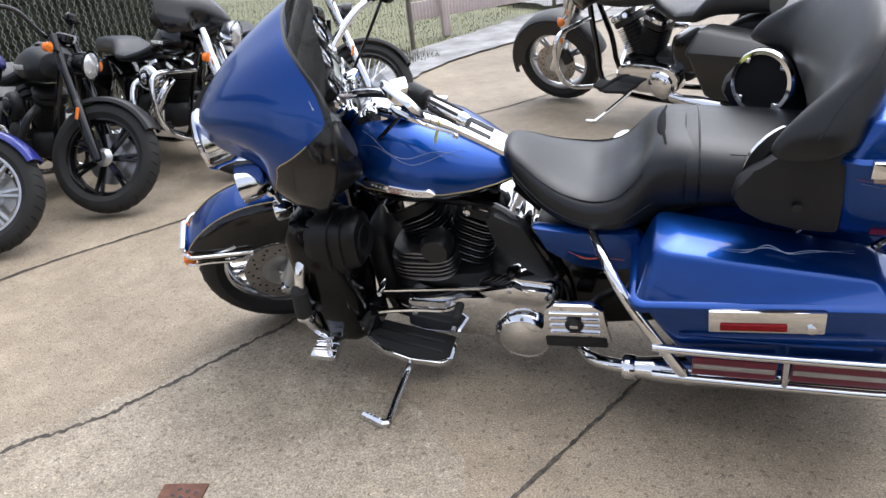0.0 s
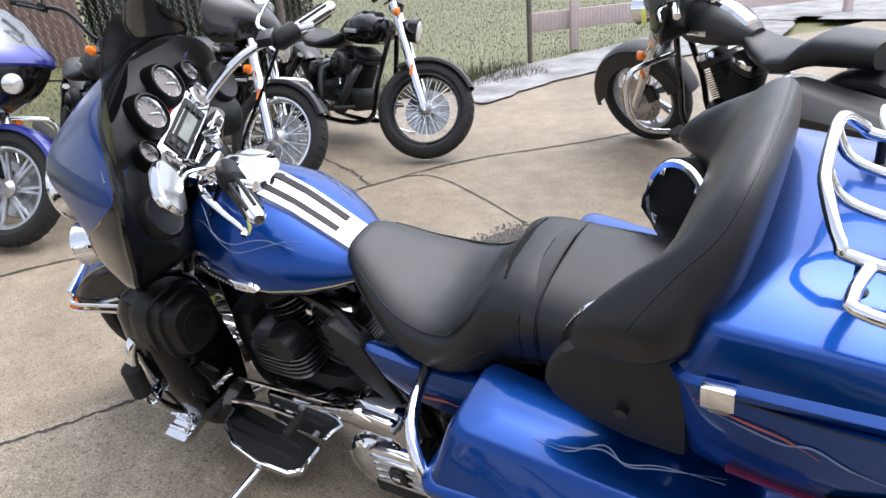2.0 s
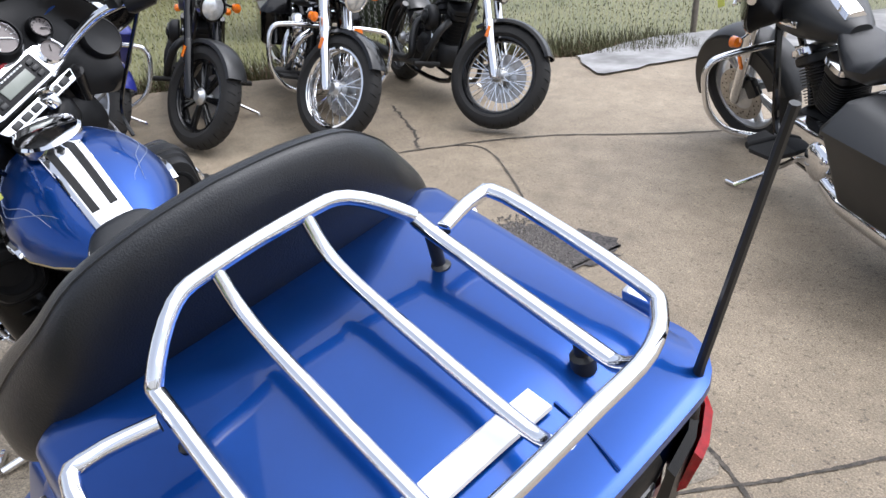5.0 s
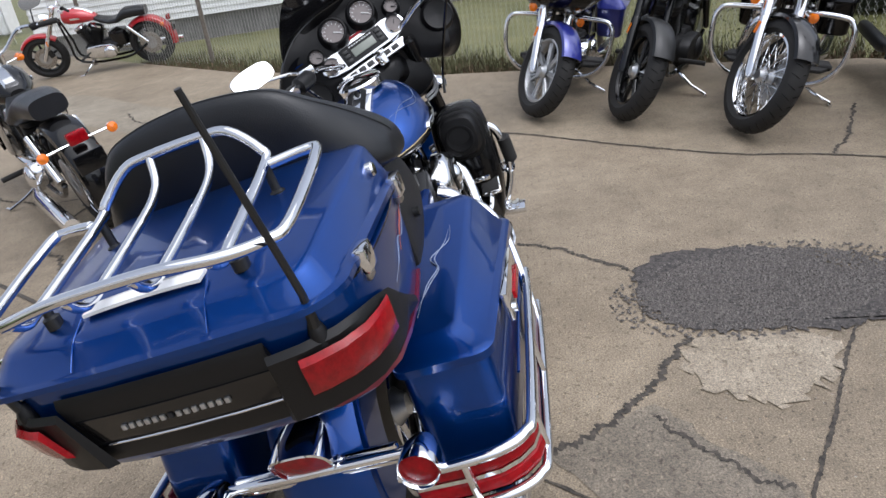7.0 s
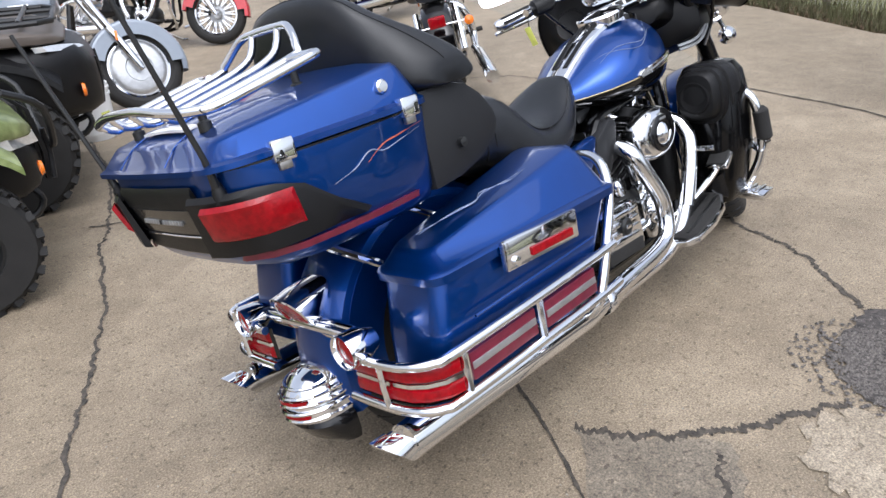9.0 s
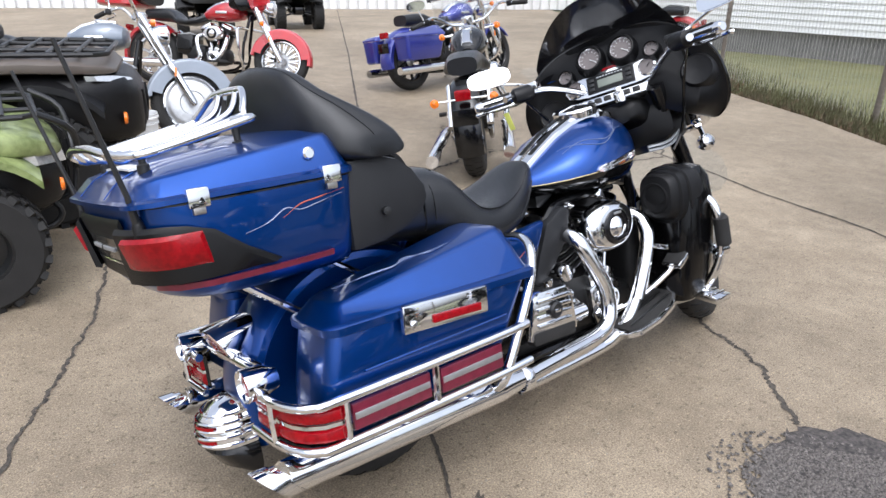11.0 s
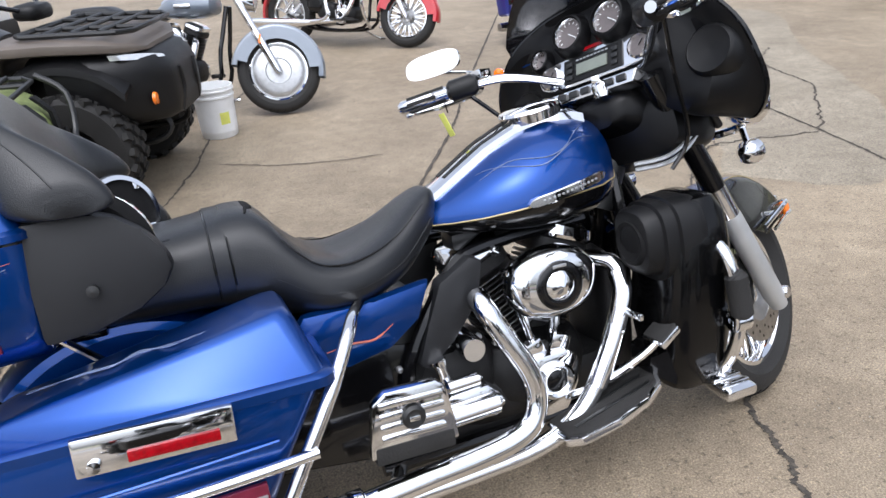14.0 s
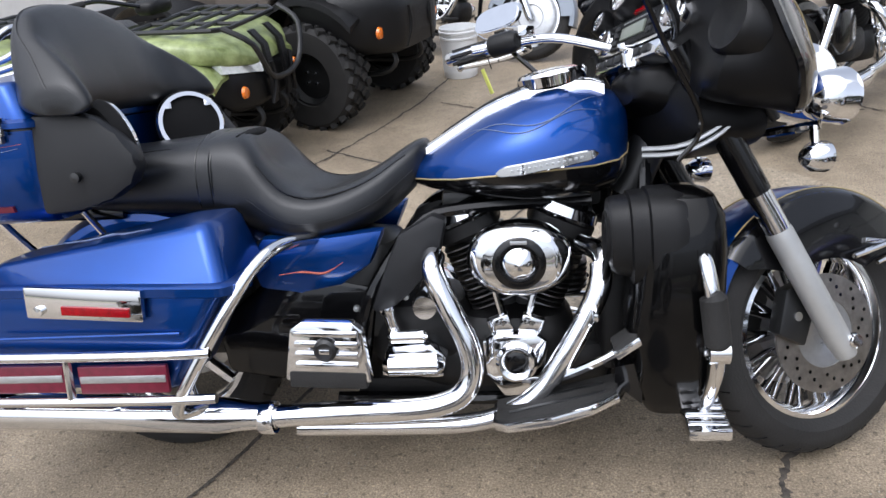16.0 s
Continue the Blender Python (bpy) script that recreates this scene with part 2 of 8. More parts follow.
def lathe(profile, axis_pt=(0, 0, 0), axis="Y", n=32, bm=None, closed_profile=False):
    """Turns (radius, along) pairs round an axis."""
    rings = []
    for k in range(n):
        t = 2 * math.pi * k / n
        ring = []
        for r, a in profile:
            c, s = r * math.cos(t), r * math.sin(t)
            q = {"X": (a, c, s), "Y": (c, a, s), "Z": (c, s, a)}[axis]
            ring.append(Vector(axis_pt) + Vector(q))
        rings.append(ring)
    return loft(rings, closed_profile, False, bm, True)


def box(cx, cy, cz, sx, sy, sz, bev=0.006, bm=None, m=None):
    own = bmesh.new()
    bmesh.ops.create_cube(own, size=1.0)
    for v in own.verts:
        v.co = Vector((v.co.x * sx, v.co.y * sy, v.co.z * sz))
    if bev:
        bmesh.ops.bevel(own, geom=own.edges[:], offset=bev, segments=2, affect="EDGES", profile=0.6)
    mm = Matrix.Translation((cx, cy, cz)) @ (m or Matrix())
    bmesh.ops.transform(own, matrix=mm, verts=own.verts)
    return merge(bm, own)


def merge(bm, own):
    if bm is None:
        return own
    me = bpy.data.meshes.new("tmp")
    own.to_mesh(me)
    own.free()
    bm.from_mesh(me)
    bpy.data.meshes.remove(me)
    return bm


def prism(poly, plane, lo, hi, bev=0.004, bm=None):
    """A polygon, drawn in the plane XZ, XY or YZ, made thick from lo to hi."""
    own = bmesh.new()

    def q(a, b, h):
        return {"XZ": (a, h, b), "XY": (a, b, h), "YZ": (h, a, b)}[plane]
    va = [own.verts.new(q(a, b, lo)) for a, b in poly]
    vb = [own.verts.new(q(a, b, hi)) for a, b in poly]
    own.faces.new(va)
    own.faces.new(vb)
    for i in range(len(poly)):
        j = (i + 1) % len(poly)
        own.faces.new((va[i], va[j], vb[j], vb[i]))
    bmesh.ops.recalc_face_normals(own, faces=own.faces)
    if bev:
        bmesh.ops.bevel(own, geom=own.edges[:], offset=bev, segments=2, affect="EDGES", profile=0.6)
    return merge(bm, own)


def oval(cx, cz, w, h, n=28, p=2.0, turn=0.0):
    """A superellipse as pairs."""
    out = []
    for k in range(n):
        t = 2 * math.pi * k / n
        c, s = math.cos(t), math.sin(t)
        a, b = w * math.copysign(abs(c) ** (2 / p), c), h * math.copysign(abs(s) ** (2 / p), s)
        out.append((cx + a * math.cos(turn) - b * math.sin(turn), cz + a * math.sin(turn) + b * math.cos(turn)))
    return out


def xring(x, yc, zlo, zhi, half, p=2.6, n=24, top=1.0):
    """A closed ring across the bike at x; top narrows or widens the upper half."""
    out = []
    zc, h = (zlo + zhi) / 2, (zhi - zlo) / 2
    for a, b in oval(0, 0, half, h, n, p):
        f = 1.0 + (top - 1.0) * max(0.0, b / h)
        out.append((x, yc + a * f, zc + b))
    return out


def mirrored(bm):
    own = bm.copy()
    bmesh.ops.transform(own, matrix=Matrix.Diagonal((1, -1, 1, 1)), verts=own.verts)
    bmesh.ops.reverse_faces(own, faces=own.faces)
    return own


def moved(bm, m):
    bmesh.ops.transform(bm, matrix=m, verts=bm.verts)
    return bm


def arcstrip(c, r, a0, a1, section, steps=28):
    """A section of (across, outwards) pairs swept round an axle at c; angles in degrees from straight ahead, upwards."""
    rings = []
    for k in range(steps + 1):
        a = radians(a0 + (a1 - a0) * k / steps)
        rings.append([(c[0] + (r + o) * math.cos(a), c[1] + y, c[2] + (r + o) * math.sin(a)) for y, o in section])
    return loft(rings)


# ---- setting ----
def sheet(name, poly, z, material, kind="structure", thick=0.0, label="", category=""):
    bm = bmesh.new()
    f = bm.faces.new([bm.verts.new((x, y, z)) for x, y in poly])
    if thick:
        r = bmesh.ops.extrude_face_region(bm, geom=[f])
        for v in r["geom"]:
            if isinstance(v, bmesh.types.BMVert):
                v.co.z -= thick
    ob = new(name, finish(name, bm, material, False))
    return tagged(ob, label, category, "", kind)


sheet("ground", [(-400, -400), (400, -400), (400, 400), (-400, 400)], -0.06, TURF, label="winter lawn, olive and straw coloured", category="lawn")
LOT = [(-30, -30), (-14, -40), (0.7, -10.8), (1.6, -9.3), (2.6, -7.7), (3.6, -6.3), (4.7, -4.7), (5.35, -2.8), (5.8, -0.9), (6.6, 0.5), (7.2, 1.9), (9.2, 4.6), (14, 11), (30, 40), (-30, 40)]
lot = sheet("pavement", LOT, 0.0, CONCRETE, thick=0.2, label="weathered tan concrete lot with dark cracks", category="pavement")


def blob(name, pts, z, material, label, rough=0.02, seed=1):
    """A flat patch with a ragged edge, a few millimetres proud."""
    rnd = random.Random(seed)
    P = smoothed([(x, y, 0) for x, y in pts] + [(pts[0][0], pts[0][1], 0)], 8)[:-1]
    bm = bmesh.new()
    ring = [bm.verts.new((p.x + rnd.uniform(-rough, rough), p.y + rnd.uniform(-rough, rough), z)) for p in P]
    bm.faces.new(ring)
    bmesh.ops.triangulate(bm, faces=bm.faces[:])
    return tagged(new(name, finish(name, bm, material, False)), label, "patch", "", "structure")


def crack(pts, w, z=0.003, seed=0, steps=14, jag=0.02):
    """A ragged ribbon of dirt along a joint or a crack."""
    rnd = random.Random(seed)
    P = smoothed([(x, y, 0) for x, y in pts], steps)
    bm = bmesh.new()
    L, R = [], []
    off = 0.0
    for i, p in enumerate(P):
        d = (P[min(i + 1, len(P) - 1)] - P[max(i - 1, 0)]).normalized()
        s = Vector((-d.y, d.x, 0))
        off = off * 0.7 + rnd.uniform(-jag, jag) * 0.6
        ww = w * rnd.uniform(0.45, 1.25)
        L.append(bm.verts.new(p + s * (off + ww) + V(0, 0, z)))
        R.append(bm.verts.new(p + s * (off - ww) + V(0, 0, z)))
    for i in range(len(P) - 1):
        bm.faces.new((L[i], R[i], R[i + 1], L[i + 1]))
    return bm


CRACKS = [
    ([(2.45, -0.35), (2.2, -0.71), (1.965, -0.99), (1.75, -1.39), (1.52, -1.9), (1.468, -2.1), (1.36, -2.3), (1.15, -2.55)], 0.016, 0.022),
    ([(0.6, -2.73), (0.43, -2.62), (0.236, -2.525), (0.08, -2.37), (-0.04, -2.2)], 0.02, 0.03),
    ([(0.15, -2.55), (-0.03, -2.69), (-0.16, -2.89)], 0.013, 0.03),
    ([(2.46, -3.75), (2.14, -4.09), (1.04, -3.53), (0.58, -3.27), (0.15, -3.085), (-0.18, -2.93), (-0.5, -2.82), (-1.5, -2.3)], 0.010, 0.006),
    ([(2.46, -3.78), (2.75, -3.95), (3.43, -4.2)], 0.016, 0.03),
    ([(0.85, 0.0), (0.45, -0.9), (0.13, -1.6), (-0.11, -2.17), (-0.52, -2.87), (-0.86, -3.59), (-2.2, -6.4)], 0.009, 0.006),
    ([(-1.9, -2.9), (-1.23, -1.28), (-1.04, -0.88), (-0.81, -0.41), (-0.59, 0.26), (-0.41, 0.64), (-0.15, 1.43), (0.15, 2.8), (0.6, 4.4)], 0.012, 0.02),
    ([(-0.53, 0.62), (0.0, 0.31), (0.556, -0.01), (0.85, -0.14)], 0.014, 0.012),
    ([(0.85, 0.0), (1.7, 1.5), (2.44, 3.03), (5.0, 8.1), (9.4, 17)], 0.016, 0.008),
    ([(3.95, 0.9), (3.79, -0.15), (3.6, -0.88), (3.44, -1.8), (2.95, -2.6), (2.575, -3.28), (2.45, -3.75), (2.11, -4.5), (1.4, -5.36), (0.2, -7.2)], 0.014, 0.012),
    ([(2.2, -0.71), (2.7, 0.0), (3.1, 0.3), (3.8, 0.2)], 0.012, 0.04),
    ([(3.1, 0.3), (3.0, 0.8), (2.6, 1.4), (2.9, 2.2)], 0.010, 0.05),
    ([(3.8, 0.2), (4.6, 1.1), (4.9, 2.0), (5.4, 2.5)], 0.012, 0.05),
    ([(0.05, 1.55), (0.5, 1.3), (1.1, 1.2)], 0.008, 0.02),
    ([(1.1, 0.4), (1.5, 0.55), (1.9, 0.9), (2.7, 1.1)], 0.018, 0.06),
]
for i, (pts, w, jag) in enumerate(CRACKS):
    tagged(new("crack", finish("crack", crack(pts, w * 0.74, 0.003 + 0.0002 * i, i, 34, jag * 0.62), DIRT, False)), "dirt-filled crack in the concrete", "crack", "", "structure")
blob("asphalt_patch", [(1.16, -2.57), (1.29, -2.72), (1.315, -2.95), (1.29, -3.2), (1.1, -3.37), (1.035, -3.54), (0.93, -3.68), (0.75, -3.72), (0.64, -3.58), (0.67, -3.36), (0.62, -3.25), (0.645, -2.98), (0.63, -2.78), (0.70, -2.69), (0.78, -2.645), (0.97, -2.56)], 0.006, ASPH, "dark crumbly asphalt repair in the concrete", 0.026, 3)
blob("worn_patch", [(0.44, -2.68), (0.57, -2.76), (0.59, -3.0), (0.575, -3.2), (0.42, -3.17), (0.29, -3.1), (0.20, -2.92), (0.30, -2.74)], 0.0045, PALECON, "pale worn spot in the concrete", 0.03, 4)
blob("pale_slab", [(2.2, -0.85), (1.9, -1.2), (1.65, -1.65), (1.2, -1.45), (0.6, -1.0), (0.9, -0.3), (1.6, 0.4), (2.4, -0.3)], 0.002, PALECON, "paler slab of concrete", 0.02, 5)
blob("grey_slab", [(3.5, -6.35), (3.55, -7.3), (3.3, -8.1), (2.9, -9.2), (2.5, -10.4), (1.4, -11.6), (1.2, -9.9), (2.3, -7.9), (2.75, -6.9), (2.9, -6.0)], 0.02, SNOW, "grey broken slab beside the fence", 0.03, 6)
blob("snow_bank", [(1.0, -11.5), (2.4, -11.2), (4.0, -13.0), (3.0, -17.0), (-3.0, -18.0), (-6.0, -13.0), (-2.5, -11.4)], 0.03, SNOW, "dirty old snow on the lot", 0.25, 7)

GREYCON = ground_material("grey_worn_concrete", (0.235, 0.207, 0.160), (0.325, 0.288, 0.228), (0.72, 0.71, 0.70), (0.7, 0.69, 0.67), 2.2)
blob("grey_concrete", [(2.8, -0.12), (3.44, -0.62), (4.5, 0.25), (5.6, 2.2), (6.9, 4.2), (6.1, 4.7), (4.7, 2.2), (3.6, 0.9)], 0.0016, GREYCON, "grey worn slab of concrete", 0.02, 9)
DARKCON = ground_material("stained_concrete", (0.16, 0.138, 0.108), (0.24, 0.208, 0.165), (0.7, 0.69, 0.68), (0.6, 0.58, 0.55), 3.0)
blob("dark_stain", [(-0.04, -2.2), (0.08, -2.38), (0.2, -2.56), (0.02, -2.72), (-0.16, -2.9), (-0.42, -2.84), (-0.30, -2.5)], 0.0022, DARKCON, "dark stained slab in the concrete", 0.012, 8)


def stones(name, n, where, lo, hi, material, label, seed):
    """Loose crumbs of stone lying on the ground."""
    rnd = random.Random(seed)
    vs, fs = [], []
    for _ in range(n):
        x, y, z = where(rnd)
        r, a = rnd.uniform(lo, hi), rnd.uniform(0, 6.3)
        o = len(vs)
        q = [(r * rnd.uniform(0.7, 1.2) * math.cos(a + k * 1.571), r * rnd.uniform(0.7, 1.2) * math.sin(a + k * 1.571)) for k in range(4)]
        vs += [(x + u, y + v, z) for u, v in q] + [(x + rnd.uniform(-0.3, 0.3) * r, y + rnd.uniform(-0.3, 0.3) * r, z + r * rnd.uniform(0.5, 0.9))]
        fs += [(o, o + 1, o + 4), (o + 1, o + 2, o + 4), (o + 2, o + 3, o + 4), (o + 3, o, o + 4)]
    m = bpy.data.meshes.new(name)
    m.from_pydata(vs, [], fs)
    m.materials.append(material)
    return tagged(new(name, m), label, "gravel", "", "stuff")


def on_patch(rnd):
    a, r = rnd.uniform(0, 6.283), math.sqrt(rnd.random()) * (1.0 if rnd.random() < 0.8 else 1.22)
    return 0.96 + 0.31 * r * math.cos(a) - 0.10 * r * math.sin(a), -3.06 + 0.50 * r * math.sin(a), 0.006


CRUMB = mat("asphalt_crumbs", (0.022, 0.020, 0.019), 0.8, 0.0, 0.4, 130.0, second=(0.21, 0.188, 0.172))
PEBBLE = mat("pale_grit", (0.16, 0.14, 0.11), 0.85, 0.0, 0.4, 200.0, second=(0.42, 0.39, 0.33))
stones("asphalt_gravel", 7500, on_patch, 0.004, 0.0115, CRUMB, "loose black asphalt crumbs on the repair", 21)
stones("grit", 5200, lambda r: (r.uniform(-2.2, 4.2), r.uniform(-5.2, 2.6), 0.0), 0.0015, 0.0045, PEBBLE, "fine pale grit scattered on the concrete", 22)

bm = prism([(1.32, -0.66), (1.35, -0.78), (1.49, -0.745), (1.46, -0.63)], "XY", 0.0, 0.008, 0.002)
drain = tagged(new("drain_cover", finish("drain_cover", bm, RUST)), "small rusty iron drain cover with holes, set in concrete", "drain cover")
for i in range(3):
    for j in range(3):
        part("hole", lathe([(0.0, 0.009), (0.007, 0.009)], (1.365 + 0.03 * i + 0.006 * j, -0.735 + 0.028 * j, 0), "Z", 8), BLACK, drain)

# fence along the far edge of the lot
FA, FB = V(1.95, -11.8, 0), V(9.93, 6.45, 0)
FD = (FB - FA).normalized()
FN = V(-FD.y, FD.x, 0)
fence = thing("chain_link_fence", Matrix(), "galvanised chain link fence on weathered posts", "fence")
step, high, L = 0.062, 1.80, (FB - FA).length
rows_n = int(high / step)
verts, faces = [], []
for k in range(int(L / step)):
    for sgn in (1, -1):
        for i in range(rows_n):
            a = FA + FD * (k * step + (step / 2 if (i % 2 == 0) == (sgn > 0) else 0)) + V(0, 0, -0.03 + i * step)
            b = FA + FD * (k * step + (step / 2 if (i % 2 == 1) == (sgn > 0) else 0)) + V(0, 0, -0.03 + (i + 1) * step)
            w = V(0, 0, 0.0022)
            s = FN * 0.0022
            o = len(verts)
            verts += [a + w, a - w + s, a - w - s, b + w, b - w + s, b - w - s]
            faces += [(o, o + 1, o + 4, o + 3), (o + 1, o + 2, o + 5, o + 4), (o + 2, o, o + 3, o + 5)]
me = bpy.data.meshes.new("mesh_wire")
me.from_pydata([tuple(v) for v in verts], [], faces)
me.materials.append(WIRE)
ob = new("mesh_wire", me)
ob.parent = fence
ob["kind"] = "stuff"
for d in (0.9, 4.0, 7.0, 10.0, 12.93, 16.0, 19.0):
    p = FA + FD * d
    part("post", tube([p + V(0, 0, -0.1), p + V(0, 0, 1.88)], 0.033, 10), POSTWOOD, fence)
part("top_rail", tube([FA + V(0, 0, 1.80), FB + V(0, 0, 1.80)], 0.018, 8), WIRE, fence)

rail = thing("board_rail", pose(3.85, -8.85, -0.03, 0, 0, 227.8), "low faded pink board rail on short posts", "rail fence")
part("board", box(2.4, 0, 0.36, 4.9, 0.04, 0.24, 0.01), PINKWOOD, rail)
for x in (0.5, 2.6, 4.6):
    part("post", box(x, -0.07, 0.34, 0.11, 0.09, 0.72, 0.01), PINKWOOD, rail)

# grass tufts and leaf litter along the edge of the concrete
def blades(name, n, where, h, material, label, seed, wide=0.006):
    rnd = random.Random(seed)
    vs, fs = [], []
    for _ in range(n):
        x, y, z = where(rnd)
        a, hh, lean = rnd.uniform(0, 6.3), h * rnd.uniform(0.4, 1.2), rnd.uniform(0.0, 0.8)
        c, s = math.cos(a) * wide, math.sin(a) * wide
        o = len(vs)
        vs += [(x - c, y - s, z), (x + c, y + s, z), (x - s * lean * hh / wide, y + c * lean * hh / wide, z + hh)]
        fs.append((o, o + 1, o + 2))
    m = bpy.data.meshes.new(name)
    m.from_pydata(vs, [], fs)
    m.materials.append(material)
    return tagged(new(name, m), label, "grass" if "grass" in name else "leaves", "", "stuff")


EDGE = [V(2.9, -7.4, 0), V(3.6, -6.3, 0), V(4.7, -4.7, 0), V(5.35, -2.8, 0), V(5.8, -0.9, 0), V(6.6, 0.5, 0), V(7.2, 1.9, 0), V(9.2, 4.6, 0)]


def along_edge(spread, z):
    def f(rnd):
        i = rnd.randrange(len(EDGE) - 1)
        p = EDGE[i].lerp(EDGE[i + 1], rnd.random())
        d = (EDGE[i + 1] - EDGE[i]).normalized()
        k = abs(rnd.gauss(0, 1)) * spread
        return p.x + d.y * k, p.y - d.x * k, z
    return f


STRAW = mat("straw_grass_blade", (0.105, 0.088, 0.044), 0.8, 0.0, 0.4, 3.0, second=(0.085, 0.092, 0.032))
blades("edge_grass", 14000, along_edge(0.5, -0.06), 0.16, STRAW, "tufts of dry winter grass along the fence", 11, 0.005)
blades("lawn_grass", 30000, lambda r: (r.uniform(3.0, 14.0), r.uniform(-16, -2.0), -0.06) , 0.028, STRAW, "short winter grass blades", 12, 0.007)
blades("leaf_litter", 3600, along_edge(0.25, -0.03), 0.045, LITTER, "brown dead leaves along the concrete edge", 13, 0.03)


# hedge, porch and houses beyond the fence
def hedge(m, sx, sy, sz, n, seed):
    rnd = random.Random(seed)
    h = thing("hedge", m, "dark clipped evergreen hedge behind the fence", "hedge")
    part("hedge_core", box(0, 0, sz * 0.48, sx * 0.9, sy * 0.86, sz * 0.92, 0.05), LEAF, h)
    vs, fs = [], []
    for _ in range(n):
        f = rnd.random()
        x, y, z = rnd.uniform(-sx / 2, sx / 2), rnd.uniform(-sy / 2, sy / 2), rnd.uniform(0, sz)
        if f < 0.4:
            y = math.copysign(sy / 2, y) + rnd.gauss(0, 0.03)
        elif f < 0.7:
            x = math.copysign(sx / 2, x) + rnd.gauss(0, 0.03)
        else:
            z = sz + rnd.gauss(0, 0.03)
        a = Vector((rnd.gauss(0, 1), rnd.gauss(0, 1), rnd.gauss(0, 1))).normalized()
        b = a.orthogonal().normalized()
        o = len(vs)
        p = Vector((x, y, z))
        vs += [p - b * 0.022, p + a * 0.06, p + b * 0.022]
        fs.append((o, o + 1, o + 2))
    m2 = bpy.data.meshes.new("leaves")
    m2.from_pydata([tuple(v) for v in vs], [], fs)
    m2.materials.append(LEAF)
    ob = new("leaves", m2)
    ob.parent = h
    ob["kind"] = "stuff"


hedge(pose(7.18, -6.35, -0.06, 0, 0, 66), 2.5, 1.2, 1.9, 18000, 5)

porch = thing("porch_steps", pose(11.1, -7.0, -0.06, 0, 0, 62), "brown masonry porch stair with white railing", "porch")
part("stair_wall", box(0.45, 0.0, 1.05, 0.9, 0.4, 2.1, 0.02), BRICK, porch)
part("wall_cap", box(0.45, 0.0, 2.13, 1.0, 0.5, 0.08, 0.02), SNOW, porch)
part("floor", box(2.5, -1.0, 0.55, 3.2, 2.2, 1.15, 0.02), BRICK, porch)
part("handrail", box(2.5, 0.0, 2.0, 3.2, 0.08, 0.07, 0.01), WHITE, porch)
part("bottom_rail", box(2.5, 0.0, 1.22, 3.2, 0.07, 0.06, 0.01), WHITE, porch)
for i in range(22):
    part("baluster", lathe([(0.022, 1.24), (0.032, 1.4), (0.02, 1.52), (0.034, 1.72), (0.022, 1.97)], (1.0 + 0.145 * i, 0, 0), "Z", 8), WHITE, porch)


BLOCK = mat("grey_foundation_block", (0.15, 0.148, 0.14), 0.85, 0.0, 0.25, 6.0, bump=0.4, bscale=60)


def house(name, m, w, d, h, label, lap=0.11):
    """A sided house: each wall carries lapped boards; hipped roof."""
    ho = thing(name, m, label, "house")
    rows_n = int(h / lap)
    for cx, cy, sx, sy, nx, ny in ((0, -d / 2, w, 0.12, 0, -1), (0, d / 2, w, 0.12, 0, 1), (-w / 2, 0, 0.12, d, -1, 0), (w / 2, 0, 0.12, d, 1, 0)):
        wl = part("wall", box(cx, cy, 0.45 + rows_n * lap / 2, sx, sy, rows_n * lap, 0), SIDING, ho, smooth=False)
        b = bmesh.new()
        half = (sx if ny else sy) / 2 + 0.03
        prof = ((0.062, 0.0), (0.088, 0.002), (0.066, lap), (0.062, lap))
        ring = [[(cx + nx * o + (u if ny else 0), cy + ny * o + (u if nx else 0), z) for o, z in prof] for u in (-half, half)]
        me = finish("siding_board", loft(ring, True, True, b), SIDING, False)
        for k in range(rows_n):
            sb_ = new("siding_board", me)
            sb_.parent = wl
            sb_.location = (0, 0, 0.45 + k * lap)
    part("foundation", box(0, 0, 0.22, w - 0.05, d - 0.05, 0.5, 0.0), BLOCK, ho)
    z = 0.45 + int(h / lap) * lap
    part("roof", loft([[(-w / 2 - .4, -d / 2 - .4, z), (w / 2 + .4, -d / 2 - .4, z), (w / 2 + .4, d / 2 + .4, z), (-w / 2 - .4, d / 2 + .4, z)], [(-w / 4, -.1, z + 2), (w / 4, -.1, z + 2), (w / 4, .1, z + 2), (-w / 4, .1, z + 2)]]), GREYPLASTIC, ho, smooth=False)
    return ho


house("sided_house", pose(14.6, 3.9, -0.06, 0, 0, 104), 9.0, 5.0, 4.2, "white house with horizontal vinyl siding beyond the fence")
house("corner_house", pose(16.5, -5.0, -0.06, 0, 0, 56), 8.0, 6.0, 5.0, "pale sided house with a porch beyond the lawn")

shop = thing("shop_building", pose(4.5, 19.5, 0, 0, 0, -22), "long white painted metal shop building", "building")
b = bmesh.new()
for k in range(100):
    box(-15 + 0.3 * k, 0, 2.0, 0.22, 0.08, 4.0, 0.02, b)
part("wall", box(0, 0.2, 2.0, 30, 0.3, 4.0, 0.0), WHITE, shop)
part("cladding", b, WHITE, shop, smooth=False)
part("roof", box(0, 3.0, 4.1, 30.6, 6.2, 0.2, 0.02), GREYPLASTIC, shop)
for x in (-6.0, 1.5):
    dr = part("roller_door", box(x, -0.06, 1.5, 3.2, 0.06, 3.0, 0.01), OFFWHITE, shop)
    for k in range(10):
        part("slat", box(x, -0.1, 0.15 + 0.3 * k, 3.1, 0.03, 0.26, 0.01), OFFWHITE, dr)

